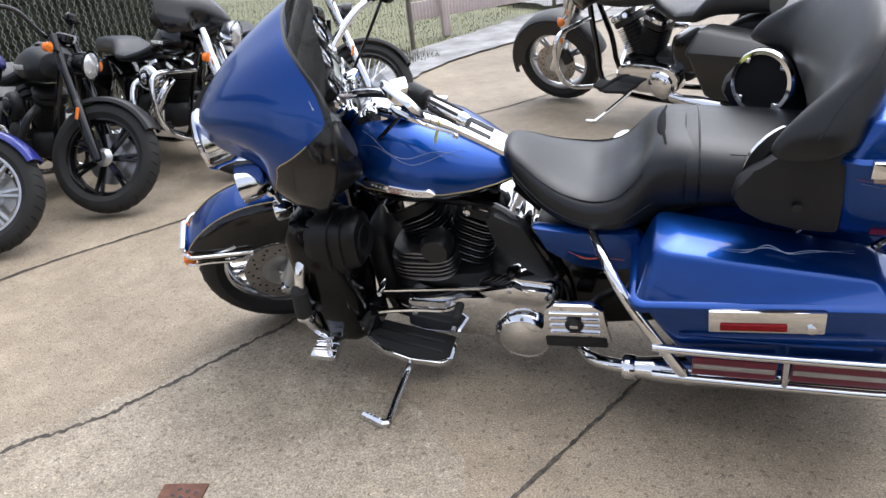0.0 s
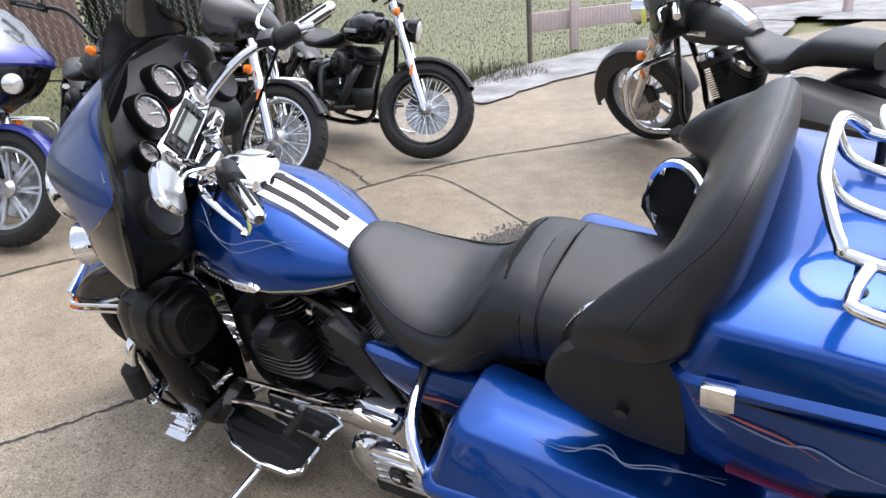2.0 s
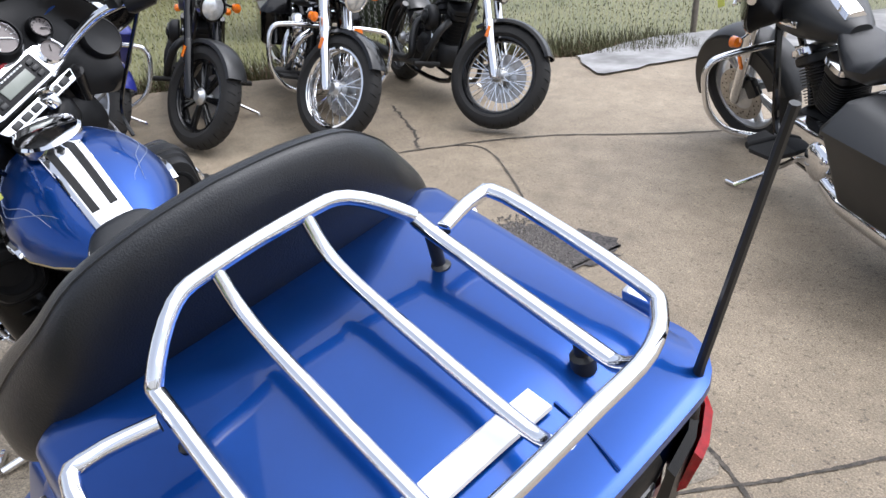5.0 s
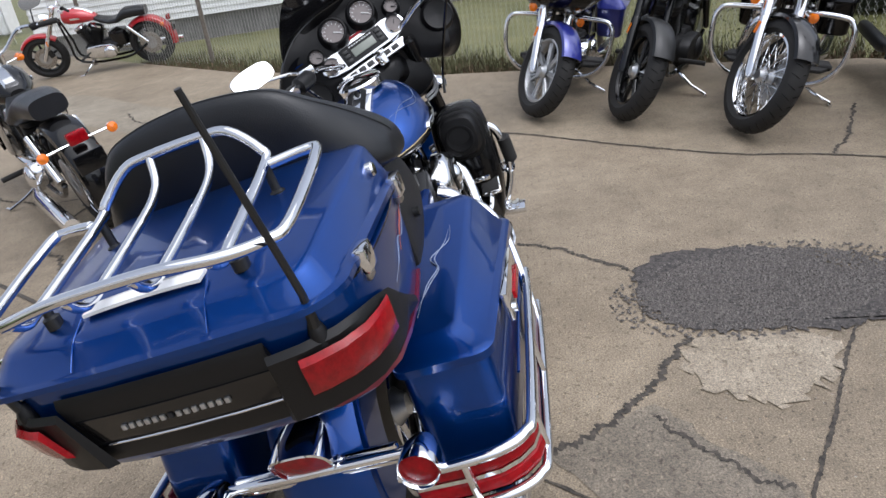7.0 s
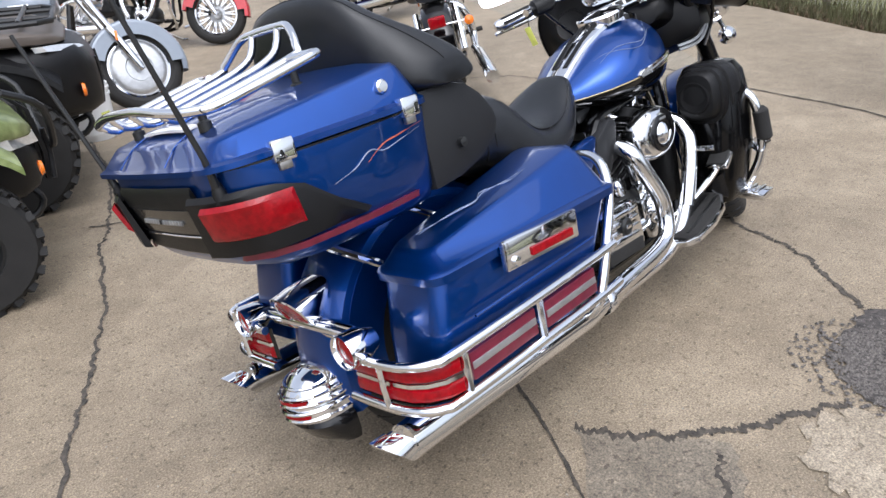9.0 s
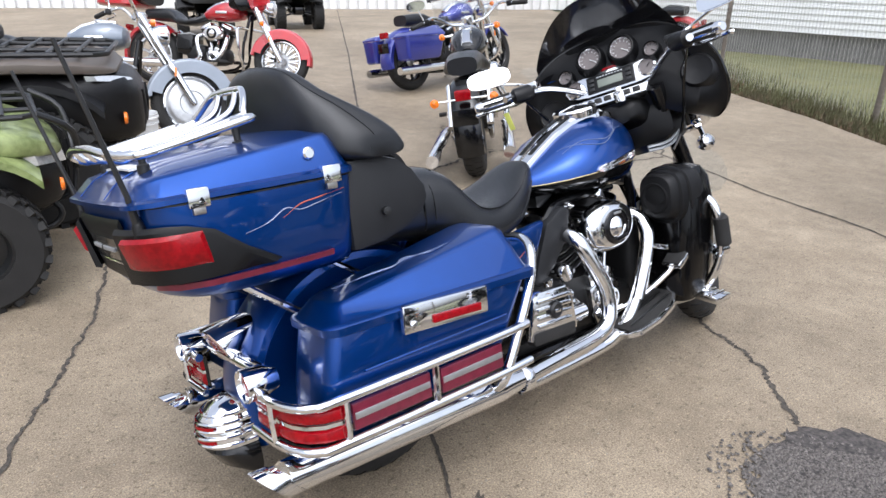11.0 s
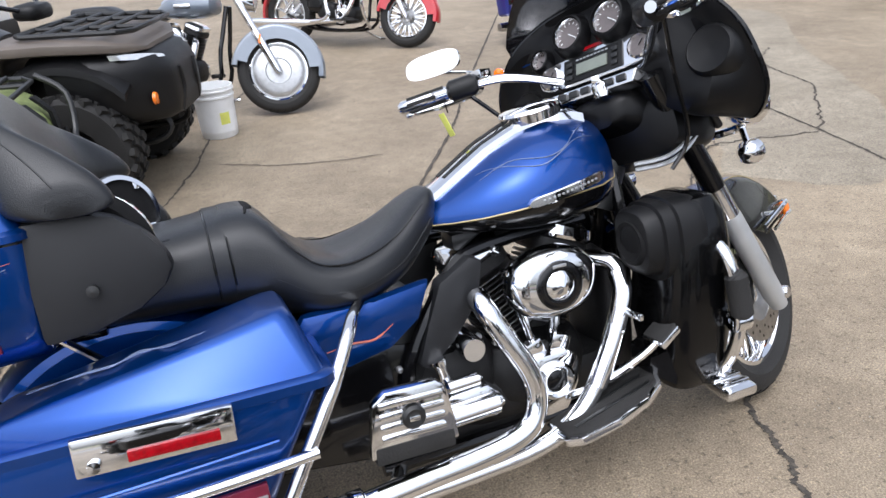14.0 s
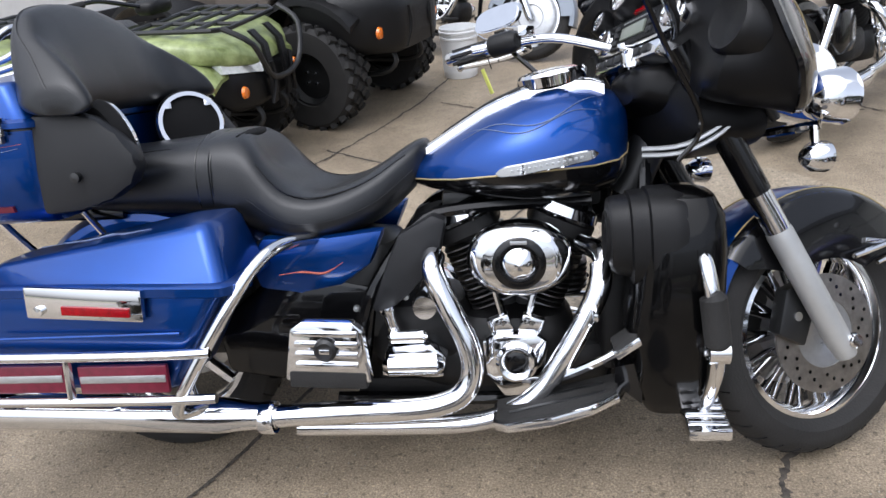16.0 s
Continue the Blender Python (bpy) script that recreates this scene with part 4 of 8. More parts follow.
for s in (1, -1):
    m2 = S @ Matrix.Translation((0.345, s * 0.300, 1.045)) @ Matrix.Rotation(radians(16), 4, "Y")
    part("fairing_speaker", moved(lathe([(0.0, -0.016), (0.05, -0.02), (0.058, -0.024), (0.066, -0.014), (0.07, 0.04)], (0, 0, 0), "X", 32), m2), PLASTIC, fairing)

# handlebar, grips, levers, mirrors
hb = [(0.0, 0.36, 1.142), (0.08, 0.33, 1.15), (0.2, 0.25, 1.15), (0.31, 0.15, 1.10), (0.35, 0.08, 1.06), (0.352, 0, 1.05)]
bar_pts = [(x, y, z) for x, y, z in hb] + [(x, -y, z) for x, y, z in hb[:-1][::-1]]
hbar = part("handlebar", moved(tube(bar_pts, 0.0135, 10, smooth=5), SB), CHROME, hero, "chrome handlebar")
for s in (1, -1):
    a, e = V(0.085, s * 0.305, 1.150), V(-0.038, s * 0.475, 1.138)
    d = (e - a).normalized()
    part("switch_housing", moved(tube([a - d * 0.035, a - d * 0.02, a + d * 0.045, a + d * 0.055], [0.02, 0.031, 0.032, 0.022], 12), SB), PLASTIC, hbar)
    g = part("grip", moved(tube([a + d * 0.055, a + d * 0.06, e - d * 0.01, e], [0.017, 0.0205, 0.0205, 0.014], 16), SB), CHROME, hbar, "chrome grip with rubber bands")
    side = d.cross(V(0, 0, 1)).normalized()
    for k in range(6):
        t = 2 * math.pi * k / 6
        o = side * (0.0205 * math.cos(t)) + V(0, 0, 0.0205 * math.sin(t))
        part("rubber_band", moved(tube([a + d * 0.065 + o, e - d * 0.03 + o], 0.0052, 6), SB), RUBBER, g)
    f = V(0.075, s * 0.02, -0.012)
    lev = part("lever", moved(tube([a + V(0.03, 0, 0), a + f, a + f + d * 0.09 - V(0.01, 0, 0.01), e + V(0.05, 0, -0.02), e + V(0.045, s * 0.02, -0.022)], [0.012, 0.010, 0.008, 0.007, 0.009], 8, smooth=3), SB), CHROME, hbar, "polished lever")
    part("reservoir", moved(box(a.x + 0.04, a.y - s * 0.02, a.z + 0.022, 0.05, 0.06, 0.03, 0.007), SB), SATIN if s < 0 else CHROME, hbar)
    stem = [a + V(0.03, 0, 0.025), a + V(0.075, s * 0.035, 0.045), V(0.13, s * 0.43, 1.225)]
    mm_ = SB @ Matrix.Translation((0.125, s * 0.462, 1.258)) @ Matrix.Rotation(radians(s * 26), 4, "Z") @ Matrix.Translation((-0.125, -s * 0.462, -1.258))
    mi = part("mirror", moved(loft([[V(0.125 + dx + 0.32 * zz, s * 0.462 + yy * f, 1.258 + zz * f) for yy, zz in oval(0, 0, 0.09, 0.038, 26, 3.0)] for dx, f in ((-0.006, 1.0), (0.004, 1.02), (0.016, 0.86), (0.022, 0.4))]), mm_), CHROME, hero, "chrome oval mirror")
    part("mirror_glass", moved(loft([[V(0.117 + dx + 0.32 * zz, s * 0.462 + yy, 1.258 + zz) for yy, zz in oval(0, 0, 0.084, 0.033, 26, 3.0)] for dx in (0.0, 0.003)]), mm_), CHROME, mi)
    part("mirror_stem", moved(tube(stem, 0.006, 8, smooth=4), SB), CHROME, mi)
tg = part("price_tag", moved(box(0.05, 0.385, 1.06, 0.004, 0.022, 0.075, 0.0015, m=Matrix.Rotation(radians(-20), 4, "Y")), SB), TAGYELLOW, hero, "yellow hanging tag")
part("tag_string", moved(tube([(0.045, 0.37, 1.14), (0.065, 0.385, 1.095)], 0.002, 4), SB), BLACK, tg)
part("cable", moved(tube([(0.1, -0.33, 1.14), (0.2, -0.27, 1.02), (0.33, -0.2, 0.86), (0.3, -0.15, 0.78)], 0.006, 6, smooth=5), SB), BLACK, hero)
part("cable", moved(tube([(0.1, 0.33, 1.14), (0.22, 0.27, 1.0), (0.33, 0.18, 0.84), (0.28, 0.12, 0.7)], 0.007, 6, smooth=5), SB), BLACK, hero)
part("fork_cowl", moved(loft([xring(x, 0, lo, hi, w, 3.4, 28) for x, lo, hi, w in ((0.33, 0.86, 0.95, 0.10), (0.35, 0.82, 0.98, 0.16), (0.44, 0.79, 0.98, 0.185), (0.52, 0.80, 0.97, 0.18), (0.54, 0.84, 0.95, 0.14))]), S), DASH, hero, "black fork cowl below the fairing")
for s in (1, -1):
    part("fairing_stay", moved(tube([(0.40, s * 0.2, 1.06), (0.46, s * 0.19, 0.96), (0.54, s * 0.18, 0.86)], 0.012, 10), S), SATIN, hero)
part("steering_neck", tube([(0.30, 0, 0.70), (0.42, 0, 0.98)], 0.05, 12), SATIN, hero)
for s in (1, -1):
    part("frame_downtube", tube([(0.34, s * 0.03, 0.8), (0.33, s * 0.07, 0.6), (0.27, s * 0.1, 0.26), (0.15, s * 0.11, 0.17), (-0.5, s * 0.13, 0.17)], 0.019, 8, smooth=5), BLACK, hero)

# fuel tank with its chrome console
TX = [(0.295, 0.80, 0.925, 0.06), (0.285, 0.765, 0.948, 0.12), (0.26, 0.735, 0.972, 0.16), (0.20, 0.715, 0.990, 0.195), (0.12, 0.71, 0.993, 0.216), (0.03, 0.712, 0.972, 0.224), (-0.06, 0.72, 0.935, 0.210), (-0.14, 0.73, 0.888, 0.172), (-0.205, 0.742, 0.848, 0.125), (-0.25, 0.752, 0.822, 0.085)]


def tank_rings(keep):
    out = []
    for x, lo, hi, w in TX:
        ring = []
        n = 40
        split = lo + (hi - lo) * 0.34
        for k in range(n):
            t = math.pi * 2 * k / n
            c, s = math.cos(t), math.sin(t)
            if s >= 0:
                yy, zz = w * math.copysign(abs(c) ** 0.86, c), split + (hi - split) * abs(s) ** 0.92
            else:
                yy, zz = w * math.copysign(abs(c) ** 0.45, c) * (1 - 0.22 * abs(s)), split - (split - lo) * abs(s) ** 0.7
            ring.append((x, yy, zz))
        out.append(ring)
    return out


tr = tank_rings(0)
n = 40
b = bmesh.new()
up = [[r[k % n] for k in range(0, n // 2 + 1)] for r in tr]
dn = [[r[k % n] for k in range(n // 2, n + 1)] for r in tr]
tank = part("fuel_tank", loft(up, False, False), BLUE, hero, "blue over black fuel tank")
bmesh_end = bmesh.new()
bmesh_end.faces.new([bmesh_end.verts.new(p) for p in tr[0]])
bmesh_end.faces.new([bmesh_end.verts.new(p) for p in tr[-1]])
part("tank_end", bmesh_end, BLUE, tank)
part("tank_lower", loft(dn, False, False), BLACK, tank, "black lower tank")
for k in (0, n // 2):
    part("pinstripe", tube([V(*r[k]) + V(0, 0.001 if k == 0 else -0.001, 0) for r in tr], 0.0022, 5), GOLD, tank)


def tank_side(x, z, s, off=0.0):
    """A point on the tank's flank."""
    for a, c in zip(TX, TX[1:]):
        if a[0] >= x >= c[0]:
            f = (a[0] - x) / (a[0] - c[0])
            lo, hi, w = (a[i] + (c[i] - a[i]) * f for i in (1, 2, 3))
            split = lo + (hi - lo) * 0.34
            if z >= split:
                sn = min(1, (z - split) / (hi - split)) ** (1 / 0.92)
                yy = w * math.sqrt(max(0, 1 - sn * sn)) ** 0.86
            else:
                sn = min(1, (split - z) / (split - lo)) ** (1 / 0.7)
                yy = w * math.sqrt(max(0, 1 - sn * sn)) ** 0.45 * (1 - 0.22 * sn)
            return V(x, s * (yy + off), z)
    return V(x, s * 0.2, z)


for s in (1, -1):
    rows_ = []
    for k in range(25):
        t = k / 24
        x = -0.035 + 0.245 * t
        h = 0.013 * (1 - (2 * t - 1) ** 8) ** 0.5 + 0.001
        zc = 0.802 + 0.036 * t
        o = max(abs(tank_side(x, zc + q, s).y) for q in (-h, 0, h)) + 0.009
        rows_.append([V(x, s * (o - 0.03), zc - h), V(x, s * o, zc - h), V(x, s * (o + 0.003), zc - h * 0.8), V(x, s * (o + 0.003), zc + h * 0.8), V(x, s * o, zc + h), V(x, s * (o - 0.03), zc + h)])
    em = part("tank_emblem", loft(rows_), CHROME, tank, "chrome tank emblem")
    for q in range(13):
        f, u = divmod(4 + q * 16 / 12, 1)
        r0, r1 = rows_[int(f)], rows_[int(f) + 1]
        p = ((r0[2] + r0[3]) / 2).lerp((r1[2] + r1[3]) / 2, u)
        part("lettering_bar", box(p.x, p.y, p.z, 0.007, 0.004, 0.0055, 0.001), ALU, em)
    # pinstriped flames on the tank
    for q, mm in ((0, SILVERLINE), (1, SILVERLINE)):
        line = [tank_side(0.21 - 0.33 * t, 0.935 - 0.055 * t + (0.02 if q else 0.0) - 0.02 * q * t + 0.012 * math.sin(t * 9 + q), s, 0.0015) for t in (i / 18 for i in range(19))]
        part("flame_stripe", tube(line, [0.0004 + 0.0009 * abs(math.sin(math.pi * i / 18)) for i in range(19)], 5), mm, tank, "silver flame pinstripe")


def top_z(x):
    for a, c in zip(TX, TX[1:]):
        if a[0] >= x >= c[0]:
            f = (a[0] - x) / (a[0] - c[0])
            return a[2] + (c[2] - a[2]) * f
    return TX[-1][2]


rings = []
for k in range(15):
    x = 0.235 - 0.465 * k / 14
    w = 0.066 - 0.014 * (k / 14) + (0.012 if k < 4 else 0)
    z = top_z(x)
    rings.append([(x, -w, z - 0.014), (x, -w * 0.94, z + 0.012), (x, -w * 0.7, z + 0.019), (x, w * 0.7, z + 0.019), (x, w * 0.94, z + 0.012), (x, w, z - 0.014)])
con = part("tank_console", loft(rings), CHROME, tank, "chrome tank console")
for s in (1, -1):
    sl = [(0.03 - 0.21 * k / 10, s * (0.028 - 0.004 * k / 10), top_z(0.03 - 0.21 * k / 10) + 0.0205) for k in range(11)]
    part("console_insert", loft([[(p[0], p[1] - 0.011, p[2] - 0.004), (p[0], p[1] - 0.010, p[2] + 0.001), (p[0], p[1] + 0.010, p[2] + 0.001), (p[0], p[1] + 0.011, p[2] - 0.004)] for p in sl]), PLASTIC, con)
part("console_insert", loft([[(x, -0.036, top_z(x) + 0.016), (x, -0.035, top_z(x) + 0.0216), (x, 0.035, top_z(x) + 0.0216), (x, 0.036, top_z(x) + 0.016)] for x in (0.055, 0.045, 0.03)]), PLASTIC, con)
part("console_lock", lathe([(0.014, 0), (0.014, 0.03), (0.009, 0.034), (0, 0.034)], (0.035, 0, top_z(0.035) + 0.0), "Z", 14), SATIN, con)
capm = Matrix.Translation((0.11, 0, 1.014)) @ Matrix.Rotation(radians(-9), 4, "Y")
part("fuel_cap", moved(lathe([(0.086, -0.02), (0.09, 0.006), (0.084, 0.014), (0.06, 0.019), (0.0, 0.023)], (0, 0, 0), "Z", 36), capm), CHROME, tank, "round chrome fuel cap")

# seat
SX = [(-0.222, 0.80, 0.862, 0.05), (-0.242, 0.765, 0.870, 0.085), (-0.29, 0.715, 0.848, 0.122), (-0.35, 0.668, 0.812, 0.158), (-0.42, 0.642, 0.785, 0.19), (-0.50, 0.628, 0.772, 0.208), (-0.57, 0.627, 0.788, 0.212), (-0.62, 0.632, 0.838, 0.206), (-0.66, 0.64, 0.893, 0.196), (-0.70, 0.655, 0.917, 0.188), (-0.75, 0.675, 0.920, 0.185), (-0.79, 0.69, 0.913, 0.185), (-0.85, 0.70, 0.906, 0.188), (-0.95, 0.705, 0.897, 0.188), (-1.05, 0.71, 0.888, 0.18), (-1.13, 0.715, 0.885, 0.165)]
rings = []
SP = smoothed([(x, lo, hi) for x, lo, hi, w in SX], 3)
SW = smoothed([(x, w, 0) for x, lo, hi, w in SX], 3)
for p, q in zip(SP, SW):
    x, lo, hi, w = p.x, p.y, p.z, q.y
    ring = []
    for a, c in oval(0, 0, 1, 1, 32, 3.0):
        dish = (0.026 * max(0, 1 - abs(x + 0.50) / 0.16) * (1 - abs(a)) + 0.05 * max(0, 1 - abs(x + 0.645) / 0.05) * max(0, 1 - abs(a) / 0.7)) * (c > 0)
        ring.append((x, a * w * (1.0 if c > -0.2 else 1.02), (lo + hi) / 2 + c * (hi - lo) / 2 - dish))
    rings.append(ring)
seat = part("seat", loft(rings), LEATHER, hero, "black leather two-up seat")
for x in (-0.762, -0.802):
    q = [(x, a, z) for a, z in [(yy, zz) for yy, zz in [(0.187 * math.cos(t), 0.80 + 0.1175 * math.copysign(abs(math.sin(t)) ** 0.62, math.sin(t))) for t in (math.pi * k / 24 for k in range(-3, 28))]]]
    part("seam", tube(q, 0.0022, 5), BLACK, seat)
strap = [[(x, 0.188 * math.cos(t) * f, 0.80 + 0.1185 * f * math.copysign(abs(math.sin(t)) ** 0.62, math.sin(t))) for t in (math.pi * k / 24 for k in range(-3, 28))] for x, f in ((-0.764, 1.0), (-0.766, 1.014), (-0.798, 1.014), (-0.80, 1.0))]
part("strap", loft(strap, False, False), LEATHER, seat)
slit = []
for k in range(13):
    y = -0.1 + 0.2 * k / 12
    f = math.sqrt(max(0.02, 1 - (y / 0.102) ** 2))
    slit.append([(-0.698 - 0.93 * a + 0.36 * c - 0.02 * (y / 0.12) ** 2, y * 1.15, 0.909 - 0.007 * (y / 0.1) ** 2 + 0.36 * a + 0.93 * c) for a, c in oval(0, 0, 0.016 * f, 0.009, 12)])
part("seat_opening", loft(slit), SOOT, seat, "dark slit in the seat bolster")
for s in (1, -1):
    part("piping", tube([V(p.x, s * (q.y * 0.985 + 0.002), p.y + (p.z - p.y) * 0.42) for p, q in zip(SP[4:26], SW[4:26])], 0.003, 5), LEATHER, seat)
    part("seam", tube([V(p.x, s * q.y * 0.74, (p.y + p.z) / 2 + (p.z - p.y) / 2 * (1 - 0.74 ** 3) ** (1 / 3) - 0.002) for p, q in zip(SP[37:], SW[37:])], 0.0026, 5), BLACK, seat)
    part("seam", tube([V(p.x, s * q.y * 0.86, (p.y + p.z) / 2 + (p.z - p.y) / 2 * (1 - 0.86 ** 3) ** (1 / 3) - 0.001) for p, q in zip(SP[5:24], SW[5:24])], 0.0024, 5), BLACK, seat)

# wrap-around backrest on the travel case: across, top, crest, front foot, back foot, depth of the crest
BR = [(0.0, 1.274, -1.195, -1.035, -1.185, 0.085), (0.10, 1.266, -1.192, -1.032, -1.185, 0.085), (0.19, 1.243, -1.182, -1.025, -1.182, 0.085), (0.25, 1.195, -1.155, -0.995, -1.178, 0.095), (0.295, 1.145, -1.10, -0.958, -1.17, 0.12), (0.33, 1.10, -1.06, -0.936, -1.15, 0.13), (0.352, 1.065, -1.04, -0.945, -1.11, 0.10), (0.356, 1.035, -1.03, -0.985, -1.07, 0.05)]
BA = smoothed([(q[0], q[1], q[2]) for q in BR], 4)
BB = smoothed([(q[3], q[4], q[5]) for q in BR], 4)
half_rings = []
for i, (p, q) in enumerate(zip(BA, BB)):
    lo = 0.985 + 0.015 * (i / len(BA)) + (0.03 if i == len(BA) - 1 else 0.0)
    ring = []
    for c, s_ in oval(0, 0, 1, 1, 32, 2.7):
        zz = (s_ + 1) / 2
        front = q.x + (p.z + q.z / 2 - q.x) * zz ** 1.15
        back = q.y + (p.z - q.z / 2 - q.y) * zz ** 0.9
        ring.append(((front + back) / 2 + c * (front - back) / 2, p.x, lo + (p.y - lo) * zz))
    half_rings.append(ring)
rings = [[(x, -y, z) for x, y, z in r] for r in half_rings[:0:-1]] + half_rings
backrest = part("backrest", loft(rings), LEATHER, hero, "black padded wrap-around backrest")
part("seam", tube([(r[9][0] + 0.002, r[9][1], r[9][2] + 0.001) for r in rings[3:-3]], 0.002, 5), LEATHER, backrest)
for s in (1, -1):
    poly = [(-1.14, 1.0), (-1.02, 1.0), (-0.965, 0.985), (-0.92, 0.95), (-0.885, 0.90), (-0.875, 0.865), (-0.90, 0.825), (-0.955, 0.79), (-1.04, 0.765), (-1.14, 0.755)]
    pod = part("speaker_pod", prism(poly, "XZ", s * 0.262, s * 0.325, 0.02), GREYPLASTIC, hero, "dark grey rear speaker pod")
    pm = Matrix.Translation((-0.985, s * 0.212, 0.925)) @ Matrix.Rotation(radians(-s * 54), 4, "Z") @ Matrix.Rotation(radians(-14), 4, "Y")
    part("speaker_box", moved(lathe([(0.0, -0.05), (0.06, -0.05), (0.098, -0.03), (0.104, 0.0), (0.098, 0.004), (0.0, 0.004)], (0, 0, 0), "X", 40), pm), SOOT, pod, "black speaker mesh")
    part("speaker_ring", moved(lathe([(0.082, 0.003), (0.084, 0.013), (0.096, 0.013), (0.101, 0.004), (0.098, 0.0)], (0, 0, 0), "X", 44), pm), CHROME, pod, "chrome speaker ring")
    for q in range(4):
        part("ring_tab", moved(box(0.008, 0.082 * math.cos(0.8 + 1.571 * q), 0.082 * math.sin(0.8 + 1.571 * q), 0.008, 0.02, 0.02, 0.004), pm), CHROME, pod)
    part("knob", lathe([(0.012, s * 0.32), (0.012, s * 0.34), (0, s * 0.342)], (-1.03, 0, 0.85), "Y", 14), SATIN, pod)

# travel case: tub, lid, latches, lamps
PLAN0 = [(-1.115, 0.30), (-1.13, 0.328), (-1.20, 0.346), (-1.33, 0.36), (-1.46, 0.362), (-1.55, 0.355), (-1.62, 0.322), (-1.655, 0.26), (-1.667, 0.19)]
PLAN = [(p.x, p.y) for p in smoothed([(x, y, 0) for x, y in PLAN0], 4)]


def plan_ring(z, f, dx=0.0, fx=1.0):
    right = [(-1.38 + (x + 1.38) * fx + dx, y * f, z) for x, y in PLAN]
    left = [(x, -y, z) for x, y, z in reversed(right)]
    mid = [(right[-1][0] - 0.006, y, z) for y in (0.1 * f, 0.0, -0.1 * f)]
    return right + mid + left


tub = [plan_ring(0.735, 0.84, 0.035, 0.80), plan_ring(0.75, 0.905, 0.02, 0.87), plan_ring(0.78, 0.95, 0.01, 0.92), plan_ring(0.86, 0.985, 0.0, 0.965), plan_ring(0.962, 1.0), plan_ring(0.966, 1.0)]
case = part("travel_case", loft(tub), BLUE, hero, "blue hard travel case with chrome rack")


def lid_ring(xf, xr, yf, yr, zf, zr, r, rise=0.0):
    """A rounded four-sided outline of the lid: f at its front, r at its rear."""
    pts = []
    for cx, sx, sy, a0 in ((xr, 1, 1, 90), (xr, 1, -1, 180), (xf, -1, -1, 270), (xf, -1, 1, 0)):
        w = yr if cx == xr else yf
        rr = r if cx == xr else r * 0.7
        pts.append([(cx + sx * rr + rr * math.cos(radians(a0 + 15 * k)), sy * (w - rr) + rr * math.sin(radians(a0 + 15 * k))) for k in range(7)])
    out = []
    for q in range(4):
        out += pts[q]
        a, c = pts[q][-1], pts[(q + 1) % 4][0]
        out += [(a[0] + (c[0] - a[0]) * k / 9, a[1] + (c[1] - a[1]) * k / 9) for k in range(1, 9)]
    ring = []
    for x, y in out:
        f = max(0.0, min(1.0, (x - xr) / (xf - xr)))
        ring.append((x - 0.014 * (1 - (y / yr) ** 2) * max(0.0, 1 - 4 * f), y, zr + (zf - zr) * f + rise))
    return ring


lid = [lid_ring(-1.112, -1.668, 0.338, 0.338, 0.969, 0.969, 0.075), lid_ring(-1.106, -1.678, 0.354, 0.350, 0.973, 0.971, 0.08), lid_ring(-1.106, -1.678, 0.354, 0.350, 0.986, 0.982, 0.08), lid_ring(-1.112, -1.670, 0.345, 0.338, 0.992, 0.986, 0.07),
       lid_ring(-1.118, -1.664, 0.341, 0.330, 0.994, 0.988, 0.06), lid_ring(-1.158, -1.634, 0.326, 0.306, 1.070, 1.020, 0.045), lid_ring(-1.166, -1.624, 0.318, 0.297, 1.079, 1.029, 0.04), lid_ring(-1.18, -1.61, 0.305, 0.284, 1.081, 1.033, 0.035),
       lid_ring(-1.21, -1.575, 0.25, 0.235, 1.083, 1.037, 0.03, 0.010), lid_ring(-1.25, -1.53, 0.17, 0.16, 1.081, 1.042, 0.03, 0.018), lid_ring(-1.32, -1.46, 0.08, 0.08, 1.074, 1.05, 0.02, 0.022)]
lidp = part("lid", loft(lid), BLUE, case, "blue case lid")
for y in (0.125, -0.125):
    part("lid_crease", tube([(-1.60, y, 1.0445), (-1.632, y * 1.01, 1.030), (-1.652, y * 1.02, 1.016), (-1.679, y * 1.03, 0.990)], 0.0016, 6, smooth=3), BLUE, lidp)


def lid_top(x, y):
    """The height of the lid's crowned top."""
    return 1.033 + 0.048 * (x + 1.61) / 0.43 + 0.016 * max(0.0, 1 - (y / 0.25) ** 2)


